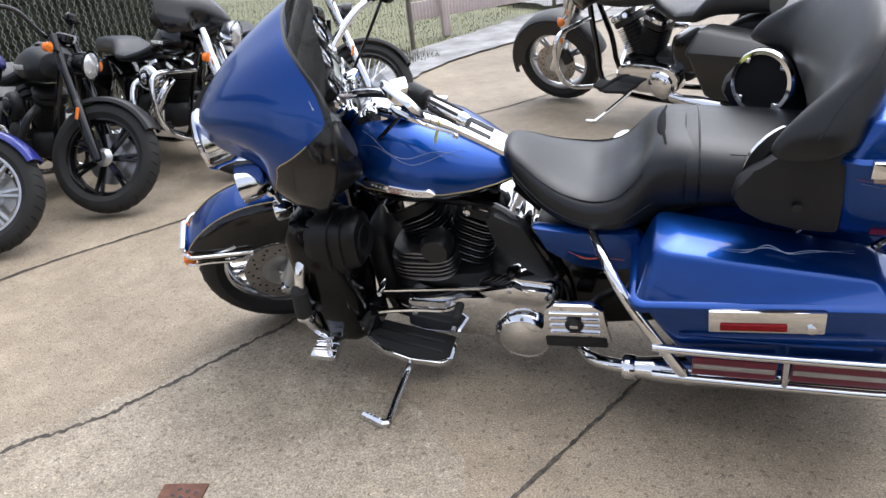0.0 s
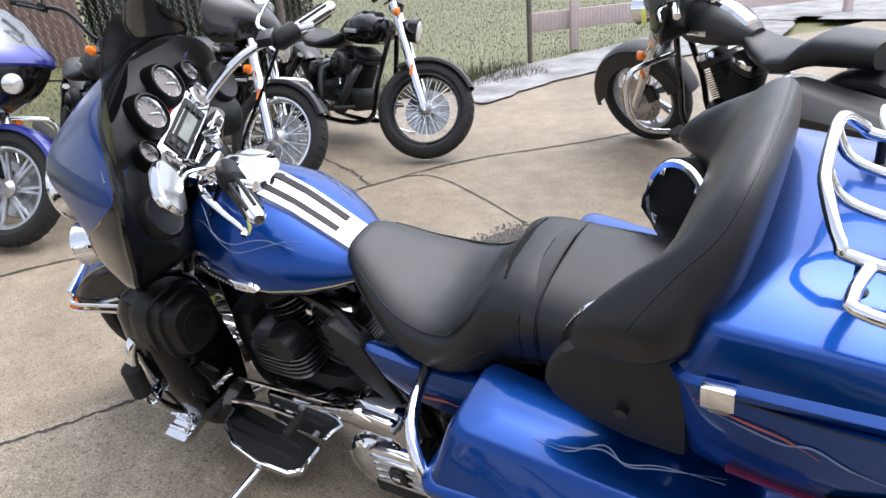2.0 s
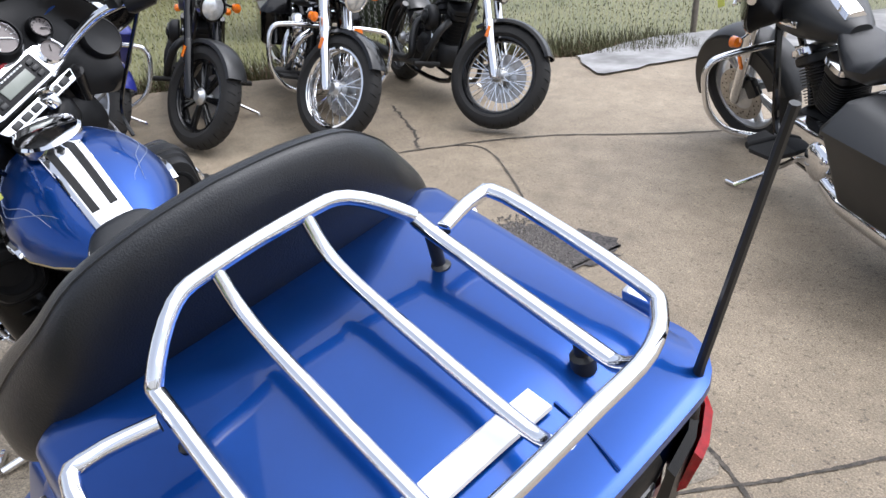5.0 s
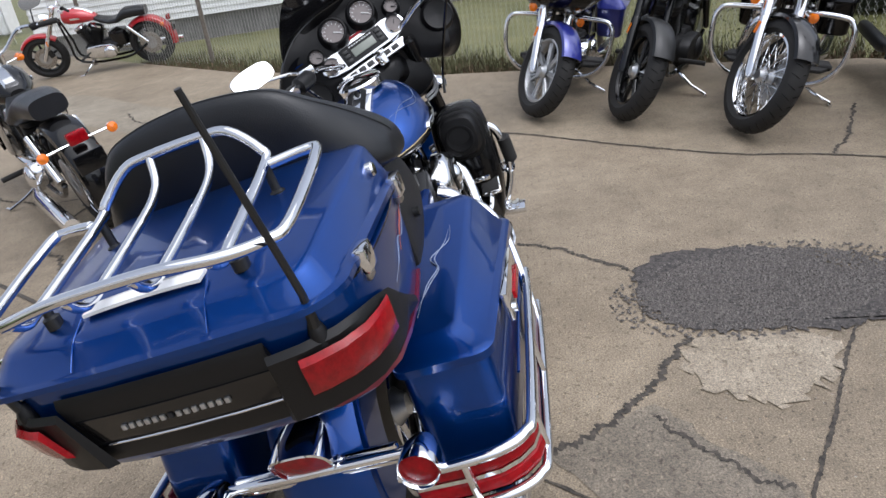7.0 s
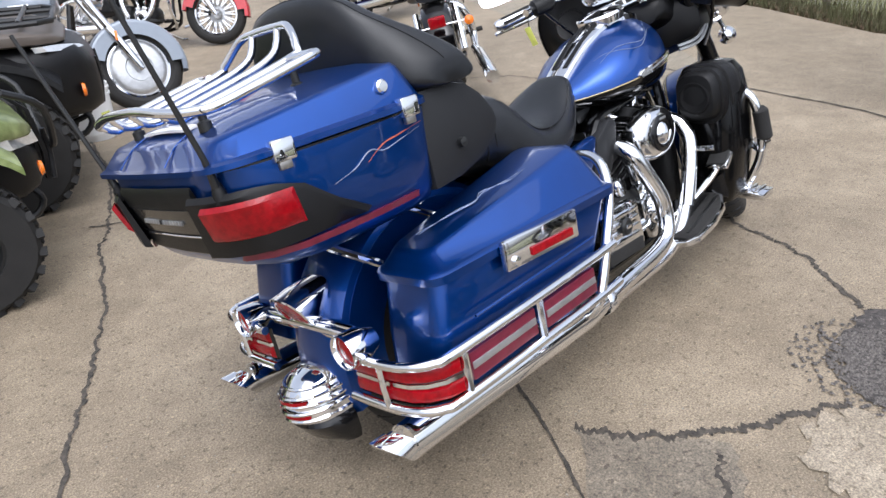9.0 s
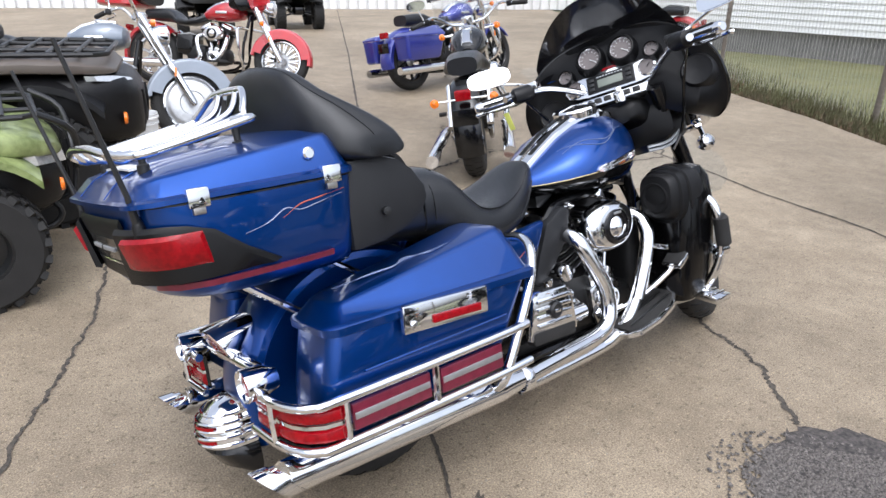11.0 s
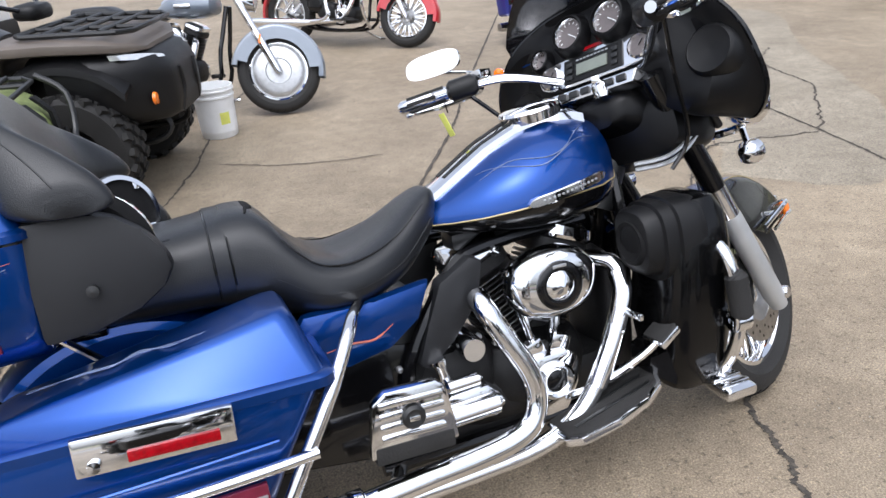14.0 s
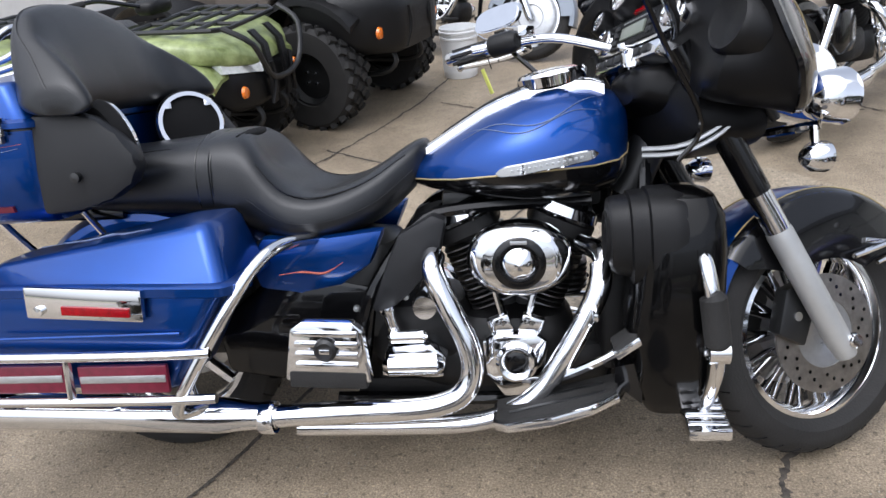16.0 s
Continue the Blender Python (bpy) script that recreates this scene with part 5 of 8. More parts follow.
part("sticker", loft([[(x, y, lid_top(x, y) + dz) for x, y in [(-1.606, -0.115 + 0.23 * k / 8) for k in range(9)] + [(-1.572, 0.115 - 0.23 * k / 8) for k in range(9)]] for dz in (0.0, 0.006)]), WHITE, lidp, "white strip")
part("rubber_seal", loft([plan_ring(0.9655, 1.002), plan_ring(0.9695, 1.002)], caps=False), BLACK, case)
for s in (1, -1):
    for x, y in ((-1.195, 0.350), (-1.535, 0.352)):
        lt = part("latch", box(x, s * (y + 0.008), 0.978, 0.052, 0.024, 0.046, 0.007), CHROME, case, "chrome latch")
        part("latch_hook", box(x, s * (y + 0.004), 0.950, 0.03, 0.014, 0.022, 0.004), STEEL, lt)
    part("side_stripe", tube([V(x, s * y, z) for x, y, z in ((-1.44, 0.3605, 0.875), (-1.38, 0.3605, 0.89), (-1.33, 0.3595, 0.915), (-1.29, 0.3565, 0.905), (-1.24, 0.3515, 0.912), (-1.16, 0.339, 0.925))], [0.0006, 0.0016, 0.0018, 0.0016, 0.0014, 0.0006], 5, smooth=5), SILVERLINE, case)
    part("side_stripe", tube([V(x, s * y, z) for x, y, z in ((-1.34, 0.3595, 0.893), (-1.29, 0.3575, 0.918), (-1.24, 0.3525, 0.925), (-1.15, 0.337, 0.935))], [0.0006, 0.0016, 0.0018, 0.0006], 5, smooth=5), REDLINE, case)
    # corner tail lamps in a black band
    band = [(-1.36, 0.352), (-1.43, 0.356), (-1.50, 0.358), (-1.56, 0.35), (-1.60, 0.334), (-1.635, 0.302), (-1.662, 0.25), (-1.675, 0.19)]
    span = [(0.806, 0.794), (0.848, 0.79), (0.902, 0.788), (0.920, 0.786)] + [(0.925, 0.785)] * 4
    b = loft([[(x - 0.010, s * (y + 0.008), hi_), (x - 0.018, s * (y + 0.011), hi_ - 0.012), (x + 0.004, s * (y - 0.003), lo_ + 0.004), (x + 0.018, s * (y - 0.018), lo_)] for (x, y), (hi_, lo_) in zip(band, span)])
    part("lamp_band", b, PLASTIC, case, "black lamp surround")
    lb = [(-1.52, 0.358), (-1.56, 0.351), (-1.60, 0.336), (-1.635, 0.304), (-1.658, 0.26), (-1.665, 0.235)]
    b = loft([[(x - 0.021, s * (y + 0.013), 0.905), (x - 0.03, s * (y + 0.016), 0.895), (x - 0.013, s * (y + 0.006), 0.835), (x - 0.002, s * (y - 0.002), 0.825)] for x, y in lb])
    part("tail_lamp", b, REDLENS, case, "red wrap-around tail lamp")
    part("reflector_strip", loft([[(x, s * (y * f), z) for f, z in ((0.90, 0.770), (0.966, 0.770), (0.978, 0.785), (0.925, 0.785))] for x, y in [(q[0] * 0.93 - 0.09, q[1]) for q in PLAN0[2:8]]]), REDSTRIP, case, "long red reflector")
    if s < 0:
        part("key_lock", lathe([(0.016, s * 0.325), (0.016, s * 0.338), (0.012, s * 0.342), (0, s * 0.342)], (-1.235, 0, 1.035), "Y", 16), CHROME, case)
    an = part("antenna", tube([(-1.655, s * 0.285, 0.94), (-1.665, s * 0.295, 1.0), (-1.745, s * 0.312, 1.34)], [0.010, 0.0065, 0.005], 8), SATIN, hero, "black rubber whip antenna")
    part("antenna_base", lathe([(0.015, -0.02), (0.015, 0.004), (0.012, 0.014), (0.008, 0.024)], (-1.652, s * 0.283, 0.925), "Z", 16), PLASTIC, an)
rear_band = [(-1.668, 0.2), (-1.674, 0.1), (-1.676, 0.0), (-1.674, -0.1), (-1.668, -0.2)]
rb = part("rear_band", loft([[(x - 0.004, y, 0.945), (x - 0.010, y, 0.93), (x + 0.026, y, 0.785), (x + 0.045, y, 0.772)] for x, y in rear_band]), PLASTIC, case, "black rear band")
part("name_plate", loft([[(x + 0.004, y * 0.95, 0.898), (x - 0.005, y * 0.95, 0.894), (x + 0.009, y * 0.88, 0.836), (x + 0.02, y * 0.88, 0.831)] for x, y in rear_band]), BLACK, rb)
for k in range(14):
    part("lettering_bar", box(-1.6735 - 0.001 * (k in (3, 4, 5, 6, 7, 8, 9)), 0.105 - 0.0155 * k, 0.864, 0.006, 0.009, 0.010, 0.001), GREYPLASTIC if k in (6,) else ALU, rb)
part("plate_trim", tube([V(x + 0.011, y * 0.98, 0.829) for x, y in rear_band], 0.0022, 6), CHROME, rb)

# luggage rack on the lid
ZR = lambda x: 1.140 + 0.2 * (x + 1.34)
rack = part("luggage_rack", tube([(-1.36, 0.20, ZR(-1.35)), (-1.345, 0.27, ZR(-1.345)), (-1.372, 0.298, ZR(-1.37)), (-1.585, 0.292, ZR(-1.585)), (-1.635, 0.265, ZR(-1.62) + 0.004), (-1.668, 0.20, 1.096), (-1.680, 0.10, 1.110), (-1.684, 0, 1.113), (-1.680, -0.10, 1.110), (-1.668, -0.20, 1.096), (-1.635, -0.265, ZR(-1.62) + 0.004), (-1.585, -0.292, ZR(-1.585)), (-1.372, -0.298, ZR(-1.37)), (-1.345, -0.27, ZR(-1.345)), (-1.36, -0.20, ZR(-1.35))], 0.0105, 10, smooth=4), CHROME, hero, "chrome tubular luggage rack")
part("hoop", tube([(-1.668, 0.185, 1.094), (-1.64, 0.185, 1.078), (-1.60, 0.185, ZR(-1.6) - 0.004), (-1.35, 0.185, ZR(-1.35)), (-1.318, 0.178, 1.160), (-1.288, 0.12, 1.208), (-1.28, 0.06, 1.216), (-1.28, -0.06, 1.216), (-1.288, -0.12, 1.208), (-1.318, -0.178, 1.160), (-1.35, -0.185, ZR(-1.35)), (-1.60, -0.185, ZR(-1.6) - 0.004), (-1.64, -0.185, 1.078), (-1.668, -0.185, 1.094)], 0.0105, 10, smooth=4), CHROME, rack)
for y in (0.062, -0.062):
    part("slat", tube([(-1.281, y, 1.214), (-1.30, y, 1.170), (-1.34, y, 1.144), (-1.42, y, ZR(-1.42) - 0.002), (-1.60, y, ZR(-1.6) - 0.004), (-1.655, y, 1.082), (-1.682, y, 1.108)], 0.0095, 10, smooth=3), CHROME, rack)
for s in (1, -1):
    for x, low in ((-1.35, 0.075), (-1.59, 0.05)):
        part("post", lathe([(0.015, -low), (0.015, -low + 0.02), (0.009, -low + 0.024), (0.009, 0.0)], (x, s * 0.185, ZR(x)), "Z", 12), SATIN, rack)

# ---- engine, exhaust, bags and guards of the blue motorcycle ----
def lump(cx, cy, cz, sx, sy, sz, p=3.0, n=24, steps=9):
    """A rounded block."""
    rings = []
    for k in range(steps):
        t = -1 + 2 * k / (steps - 1)
        f = max(0.02, (1 - abs(t) ** p) ** (1 / p))
        rings.append([(cx + a * f, cy + b * f, cz + t * sz) for a, b in oval(0, 0, sx, sy, n, p)])
    return loft(rings)


def engine(parent, c, k=1.0, covers=CHROME, fins=FINEDGE, air="oval", dark=ENGINE, primary=True):
    """A V-twin: crankcase, two finned cylinders, rocker boxes, air cleaner, covers and pushrods."""
    C = Vector(c)

    def P(x, y, z):
        return C + V(x, y, z) * k
    case_ = part("crankcase", moved(lump(0, 0, 0, 0.17, 0.15, 0.115, 3.2), Matrix.Translation(P(-0.01, 0, -0.02)) @ Matrix.Scale(k, 4)), dark, parent, "black engine case")
    part("gearbox", moved(lump(0, 0, 0, 0.15, 0.14, 0.11, 3.5), Matrix.Translation(P(-0.27, 0, 0.02)) @ Matrix.Scale(k, 4)), dark, parent)
    for sgn in (1, -1):
        m = Matrix.Translation(P(0, 0, 0.0)) @ Matrix.Rotation(radians(22.5 * sgn), 4, "Y") @ Matrix.Scale(k, 4)
        cyl = part("cylinder", moved(lathe([(0.0, 0.08), (0.062, 0.08), (0.062, 0.30), (0.0, 0.30)], (0, 0, 0), "Z", 20), m), dark, parent, "finned black cylinder")
        for q in range(13):
            z = 0.112 + 0.0145 * q
            fin = loft([[(a, b, z + dz) for a, b in oval(0, 0, w, w * 1.04, 24, 3.2)] for dz, w in ((-0.0028, 0.086), (-0.002, 0.0895), (0.002, 0.0895), (0.0028, 0.086))])
            part("fin", moved(fin, m), dark if q % 2 else fins, cyl)
        part("head", moved(loft([[(a, b, z) for a, b in oval(0, 0, w, w * 1.1, 24, 3.5)] for z, w in ((0.30, 0.08), (0.31, 0.09), (0.345, 0.09), (0.35, 0.075))]), m), dark, cyl)
        part("rocker_box", moved(loft([[(a, b, z) for a, b in oval(0, 0, w, w * 1.25, 24, 4)] for z, w in ((0.35, 0.082), (0.36, 0.088), (0.385, 0.084), (0.40, 0.06))]), m), covers, cyl, "chrome rocker cover")
        for y in (-0.125, -0.148):
            part("pushrod_tube", tube([P(0.028 * sgn, y, 0.055), P(0.085 * sgn, y + 0.01, 0.29)], 0.0095 * k, 8), CHROME, cyl)
        part("tappet_block", moved(box(0, 0, 0, 0.06, 0.035, 0.05, 0.008), Matrix.Translation(P(0.04 * sgn, -0.15, 0.06)) @ Matrix.Rotation(radians(20 * sgn), 4, "Y") @ Matrix.Scale(k, 4)), covers, cyl)
    cam_ = part("cam_cover", moved(prism([(-0.09, 0.055), (-0.05, 0.075), (0.05, 0.075), (0.085, 0.05), (0.075, -0.03), (0.035, -0.10), (-0.035, -0.105), (-0.08, -0.04)], "XZ", -0.185, -0.13, 0.014), Matrix.Translation(P(0, 0, -0.03)) @ Matrix.Scale(k, 4)), covers, parent, "chrome cam cover")
    part("timer_ring", moved(lathe([(0.054, -0.17), (0.054, -0.20), (0.046, -0.206), (0.034, -0.203), (0.03, -0.198)], (0, 0, 0), "Y", 28), Matrix.Translation(P(0, 0, -0.03)) @ Matrix.Scale(k, 4)), covers, cam_)
    part("timer_plate", moved(lathe([(0.0, -0.203), (0.022, -0.203), (0.031, -0.199)], (0, 0, 0), "Y", 24), Matrix.Translation(P(0, 0, -0.03)) @ Matrix.Scale(k, 4)), BLACK, cam_)
    am = Matrix.Translation(P(0.015, 0, 0.252)) @ Matrix.Scale(k, 4)
    w, h = (0.13, 0.096) if air == "oval" else (0.095, 0.095)
    ac = part("air_cleaner", moved(loft([[(a, y, b) for a, b in oval(0, 0, w * f, h * f, 40, 2.2)] for y, f in ((-0.165, 0.9), (-0.175, 1.0), (-0.205, 1.0), (-0.225, 0.93), (-0.238, 0.78), (-0.242, 0.66))]), am), covers, parent, "chrome oval air cleaner cover")
    part("badge_ring", moved(lathe([(0.066, -0.238), (0.066, -0.247), (0.058, -0.252), (0.046, -0.252), (0.044, -0.246)], (0, 0, 0), "Y", 32), am), BLACK, ac)
    part("badge", moved(lathe([(0.044, -0.246), (0.03, -0.262), (0.0, -0.268)], (0, 0, 0), "Y", 28), am), covers, ac)
    part("badge_lettering", moved(box(0, -0.253, 0.054, 0.04, 0.003, 0.009, 0.001), am), ALU, ac)
    if not primary:
        return case_
    pr = part("primary_cover", moved(loft([[(-0.13 + a, y, b) for a, b in oval(0, 0, 0.25 * f, 0.105 * f, 36, 3.0)] for y, f in ((0.12, 1.0), (0.185, 1.0), (0.205, 0.96), (0.212, 0.85))]), Matrix.Translation(P(0, 0, -0.03)) @ Matrix.Scale(k, 4)), covers, parent, "chrome primary cover")
    part("derby_cover", moved(lathe([(0.098, 0.18), (0.1, 0.205), (0.096, 0.222), (0.082, 0.238), (0.06, 0.248), (0.03, 0.254), (0.0, 0.256)], (-0.25, 0, -0.03), "Y", 32), Matrix.Translation(P(0, 0, -0.03)) @ Matrix.Scale(k, 4)), covers, pr)
    return case_


engine(hero, (0.0, 0.0, 0.332), primary=False)
part("engine_base", box(-0.2, 0, 0.19, 0.5, 0.22, 0.06, 0.015), ENGINE, hero)
part("battery_box", lump(-0.52, 0, 0.48, 0.22, 0.15, 0.17, 4), SATIN, hero)
part("swingarm", box(-0.72, 0, 0.33, 0.55, 0.24, 0.06, 0.015), SATIN, hero)
for s in (1, -1):
    part("shock_absorber", tube([(-0.72, s * 0.13, 0.62), (-0.92, s * 0.135, 0.36)], 0.028, 12), BLACK, hero)
part("fuel_joint", box(0.02, 0, 0.705, 0.42, 0.09, 0.05, 0.015), SATIN, hero)
part("horn", lathe([(0.0, 0.20), (0.045, 0.20), (0.056, 0.17), (0.05, 0.12)], (0.02, 0, 0.55), "Y", 28), SATIN, hero)
for y in (0.13, -0.13):
    part("breather_bolt", lathe([(0, y - 0.02), (0.014, y), (0.012, y + 0.02), (0, y + 0.025)], (-0.1, 0, 0.68), "Y", 10), CHROME, hero)
part("oil_spout", tube([(-0.30, -0.17, 0.33), (-0.32, -0.2, 0.42), (-0.33, -0.2, 0.46)], [0.02, 0.016, 0.022], 12, smooth=3), CHROME, hero)
gc = part("gearbox_cover", prism([(-0.355, 0.28), (-0.335, 0.365), (-0.215, 0.372), (-0.175, 0.335), (-0.185, 0.275)], "XZ", -0.235, -0.14, 0.018), CHROME, hero, "chrome gearbox side cover")
part("cover_barrel", tube([(-0.335, -0.232, 0.315), (-0.325, -0.236, 0.315), (-0.20, -0.236, 0.318), (-0.19, -0.232, 0.318)], [0.02, 0.03, 0.03, 0.02], 16), CHROME, gc)
part("cover_barrel", tube([(-0.325, -0.215, 0.385), (-0.318, -0.218, 0.386), (-0.235, -0.218, 0.388), (-0.23, -0.215, 0.388)], [0.012, 0.018, 0.018, 0.012], 14), CHROME, gc)
part("starter", lathe([(0.0, -0.21), (0.03, -0.21), (0.035, -0.2), (0.035, -0.05)], (-0.23, 0, 0.46), "Y", 20), CHROME, hero)
for i in range(7):
    part("case_bolt", lathe([(0, -0.168), (0.008, -0.166), (0.009, -0.155)], (-0.42 + 0.045 * i, 0, 0.445 + 0.03 * (i % 2)), "Y", 8), ALU, hero)

# exhaust pipes and mufflers
part("exhaust_pipe", tube([(0.17, -0.12, 0.60), (0.215, -0.18, 0.585), (0.212, -0.225, 0.53), (0.155, -0.245, 0.405), (0.075, -0.252, 0.27), (-0.01, -0.258, 0.20), (-0.12, -0.262, 0.166), (-0.30, -0.268, 0.160), (-0.55, -0.272, 0.158), (-0.56, -0.272, 0.158)], 0.025, 16, smooth=5), CHROME, hero, "chrome front exhaust pipe")
part("heat_shield", tube([(0.215, -0.205, 0.565), (0.205, -0.235, 0.51), (0.155, -0.25, 0.405), (0.085, -0.257, 0.285)], 0.0285, 16, smooth=5), CHROME, hero, "chrome heat shield")
part("exhaust_pipe", tube([(-0.198, -0.20, 0.595), (-0.20, -0.235, 0.58), (-0.19, -0.255, 0.55), (-0.155, -0.27, 0.475), (-0.118, -0.28, 0.395), (-0.108, -0.285, 0.32), (-0.135, -0.295, 0.262), (-0.20, -0.305, 0.236), (-0.30, -0.318, 0.230), (-0.45, -0.335, 0.232), (-0.66, -0.355, 0.228)], 0.029, 16, smooth=5), CHROME, hero, "chrome rear exhaust pipe")
for s in (1, -1):
    mu = part("muffler", tube([(-0.60, s * 0.352, 0.232), (-0.66, s * 0.356, 0.235), (-0.74, s * 0.36, 0.238), (-1.2, s * 0.366, 0.25), (-1.43, s * 0.37, 0.255), (-1.46, s * 0.372, 0.256)], [0.034, 0.036, 0.046, 0.047, 0.047, 0.046], 24), CHROME, hero, "long chrome muffler")
    part("muffler_tip", loft([[(-1.455 - dx - 0.045 * math.sin(t), s * 0.372 + r * math.cos(t), 0.256 + r * math.sin(t)) for t in (2 * math.pi * k / 24 for k in range(24))] for dx, r in ((0.0, 0.047), (0.045, 0.048), (0.045, 0.042), (-0.02, 0.041))], caps=False), CHROME, mu)
    part("muffler_bore", lathe([(0.0, 0), (0.041, 0)], (-1.45, s * 0.372, 0.256), "X", 20), BLACK, mu)
    part("muffler_clamp", lathe([(0.04, -0.02), (0.043, -0.015), (0.043, 0.015), (0.04, 0.02)], (-0.62, s * 0.352, 0.228), "X", 20), CHROME, mu)
part("crossover_pipe", tube([(-0.5, -0.25, 0.185), (-0.45, -0.1, 0.15), (-0.42, 0.15, 0.15), (-0.5, 0.3, 0.2), (-0.62, 0.352, 0.228)], 0.024, 12, smooth=4), CHROME, hero)

# saddlebags with lids, plates and chrome rails
def bag_ring(z, x0, x1, y0, y1, s, r=0.035, zf=0.0, taper=0.0):
    out = []
    for cx, cy, a0 in ((x1 + r, y1 - r, 90), (x1 + r, y0 + r, 180), (x0 - r, y0 + r, 270), (x0 - r, y1 - r, 0)):
        for k in range(5):
            a = radians(a0 + 90 * k / 4)
            x, y = cx + r * math.cos(a), cy + r * math.sin(a)
            f = (x - x1) / (x0 - x1)
            y += taper * (1 - f) * (1.0 if y < (y0 + y1) / 2 else -0.8)
            out.append((x, s * y, z + zf * f))
    return out


for s in (1, -1):
    bag = part("saddlebag", loft([bag_ring(0.345, -0.80, -1.335, 0.22, 0.43, s, 0.04, 0, 0.02), bag_ring(0.36, -0.785, -1.352, 0.21, 0.447, s, 0.04, 0, 0.022), bag_ring(0.45, -0.738, -1.338, 0.2, 0.460, s, 0.04, 0, 0.028), bag_ring(0.586, -0.655, -1.304, 0.19, 0.459, s, 0.036, 0, 0.035), bag_ring(0.592, -0.652, -1.303, 0.19, 0.458, s, 0.036, 0, 0.035)]), BLUE, hero, "blue hard saddlebag")
    bl = part("bag_lid", loft([bag_ring(0.583, -0.64, -1.303, 0.186, 0.462, s, 0.036, 0, 0.035), bag_ring(0.589, -0.622, -1.317, 0.176, 0.476, s, 0.042, 0, 0.035), bag_ring(0.609, -0.622, -1.319, 0.176, 0.477, s, 0.042, 0, 0.035), bag_ring(0.616, -0.630, -1.311, 0.183, 0.468, s, 0.038, 0, 0.035), bag_ring(0.617, -0.640, -1.300, 0.187, 0.458, s, 0.036, 0, 0.035), bag_ring(0.640, -0.678, -1.268, 0.195, 0.412, s, 0.036, 0.085, 0.032), bag_ring(0.649, -0.690, -1.257, 0.20, 0.399, s, 0.036, 0.092, 0.030), bag_ring(0.6505, -0.70, -1.245, 0.21, 0.389, s, 0.036, 0.093, 0.028), bag_ring(0.654, -0.75, -1.2, 0.26, 0.34, s, 0.03, 0.094, 0.01)]), BLUE, bag, "blue saddlebag lid")
    st = [(-0.84, 0.35), (-0.92, 0.34), (-0.98, 0.315), (-1.03, 0.325), (-1.09, 0.30), (-1.2, 0.285)]
    for q in (0, 1):
        part("lid_stripe", tube([V(x, s * (y + 0.012 * q * math.sin(i * 2.2)), 0.653 + 0.092 * (x + 1.255) / 0.563 + 0.004) for i, (x, y) in enumerate(st)], [0.0006, 0.0016, 0.002, 0.0016, 0.0014, 0.0006], 5, smooth=5), SILVERLINE, bl)
    pl = part("latch_plate", box(-0.975, s * 0.470, 0.578, 0.285, 0.018, 0.076, 0.006, m=Matrix.Rotation(radians(3), 4, "Y")), CHROME, bag, "chrome latch plate with red reflector")
    part("reflector", box(-0.945, s * 0.481, 0.562, 0.165, 0.008, 0.022, 0.003, m=Matrix.Rotation(radians(3), 4, "Y")), REDLENS, pl)
    part("lock", lathe([(0.013, s * 0.478), (0.012, s * 0.487), (0, s * 0.488)], (-1.085, 0, 0.565), "Y", 14), CHROME, pl)
    part("crease", tube([(-0.76, s * 0.464, 0.50), (-0.9, s * 0.466, 0.497), (-1.24, s * 0.466, 0.49)], 0.004, 6), BLUE, bag)
    hoop = part("bag_guard", tube([(-0.50, s * 0.2, 0.65), (-0.545, s * 0.33, 0.668), (-0.585, s * 0.405, 0.64), (-0.64, s * 0.445, 0.56), (-0.725, s * 0.464, 0.43), (-0.785, s * 0.468, 0.33), (-0.80, s * 0.44, 0.285), (-0.76, s * 0.36, 0.27)], 0.0155, 12, smooth=5), CHROME, hero, "chrome saddlebag guard with red inserts")
    for z in (0.452, 0.338):
        part("guard_rail", tube([(-0.69, s * 0.474, z + 0.004), (-0.85, s * 0.479, z), (-1.32, s * 0.482, z - 0.004), (-1.395, s * 0.468, z - 0.004), (-1.432, s * 0.42, z - 0.004), (-1.445, s * 0.34, z - 0.006), (-1.445, s * 0.19, z - 0.008)], 0.0125, 10, smooth=5), CHROME, hoop)
    for x in (-1.04, -1.315):
        part("guard_upright", tube([(x, s * 0.481, 0.452), (x - 0.006, s * 0.481, 0.332)], 0.010, 8), CHROME, hoop)
    for x0, x1 in ((-0.80, -1.022), (-1.058, -1.298)):
        pn = part("red_insert", prism([(x0, 0.428), (x1, 0.424), (x1, 0.354), (x0, 0.358)], "XZ", min(s * 0.464, s * 0.478), max(s * 0.464, s * 0.478), 0.004), REDSTRIP, hoop, "red insert with silver stripe")
        part("silver_stripe", prism([(x0 - 0.004, 0.404), (x1 + 0.004, 0.40), (x1 + 0.004, 0.382), (x0 - 0.004, 0.386)], "XZ", min(s * 0.474, s * 0.4805), max(s * 0.474, s * 0.4805), 0.002), ALU, pn)
    cor = [(-1.332, 0.482), (-1.375, 0.470), (-1.408, 0.44), (-1.428, 0.40), (-1.436, 0.34), (-1.436, 0.21)]
    rc = part("corner_insert", loft([[(x + 0.006, s * (y - 0.004), z) for z in (0.34, 0.438)] + [(x + 0.016, s * (y - 0.01), z) for z in (0.438, 0.34)] for x, y in cor]), BLACK, hoop, "black corner lamp housing")
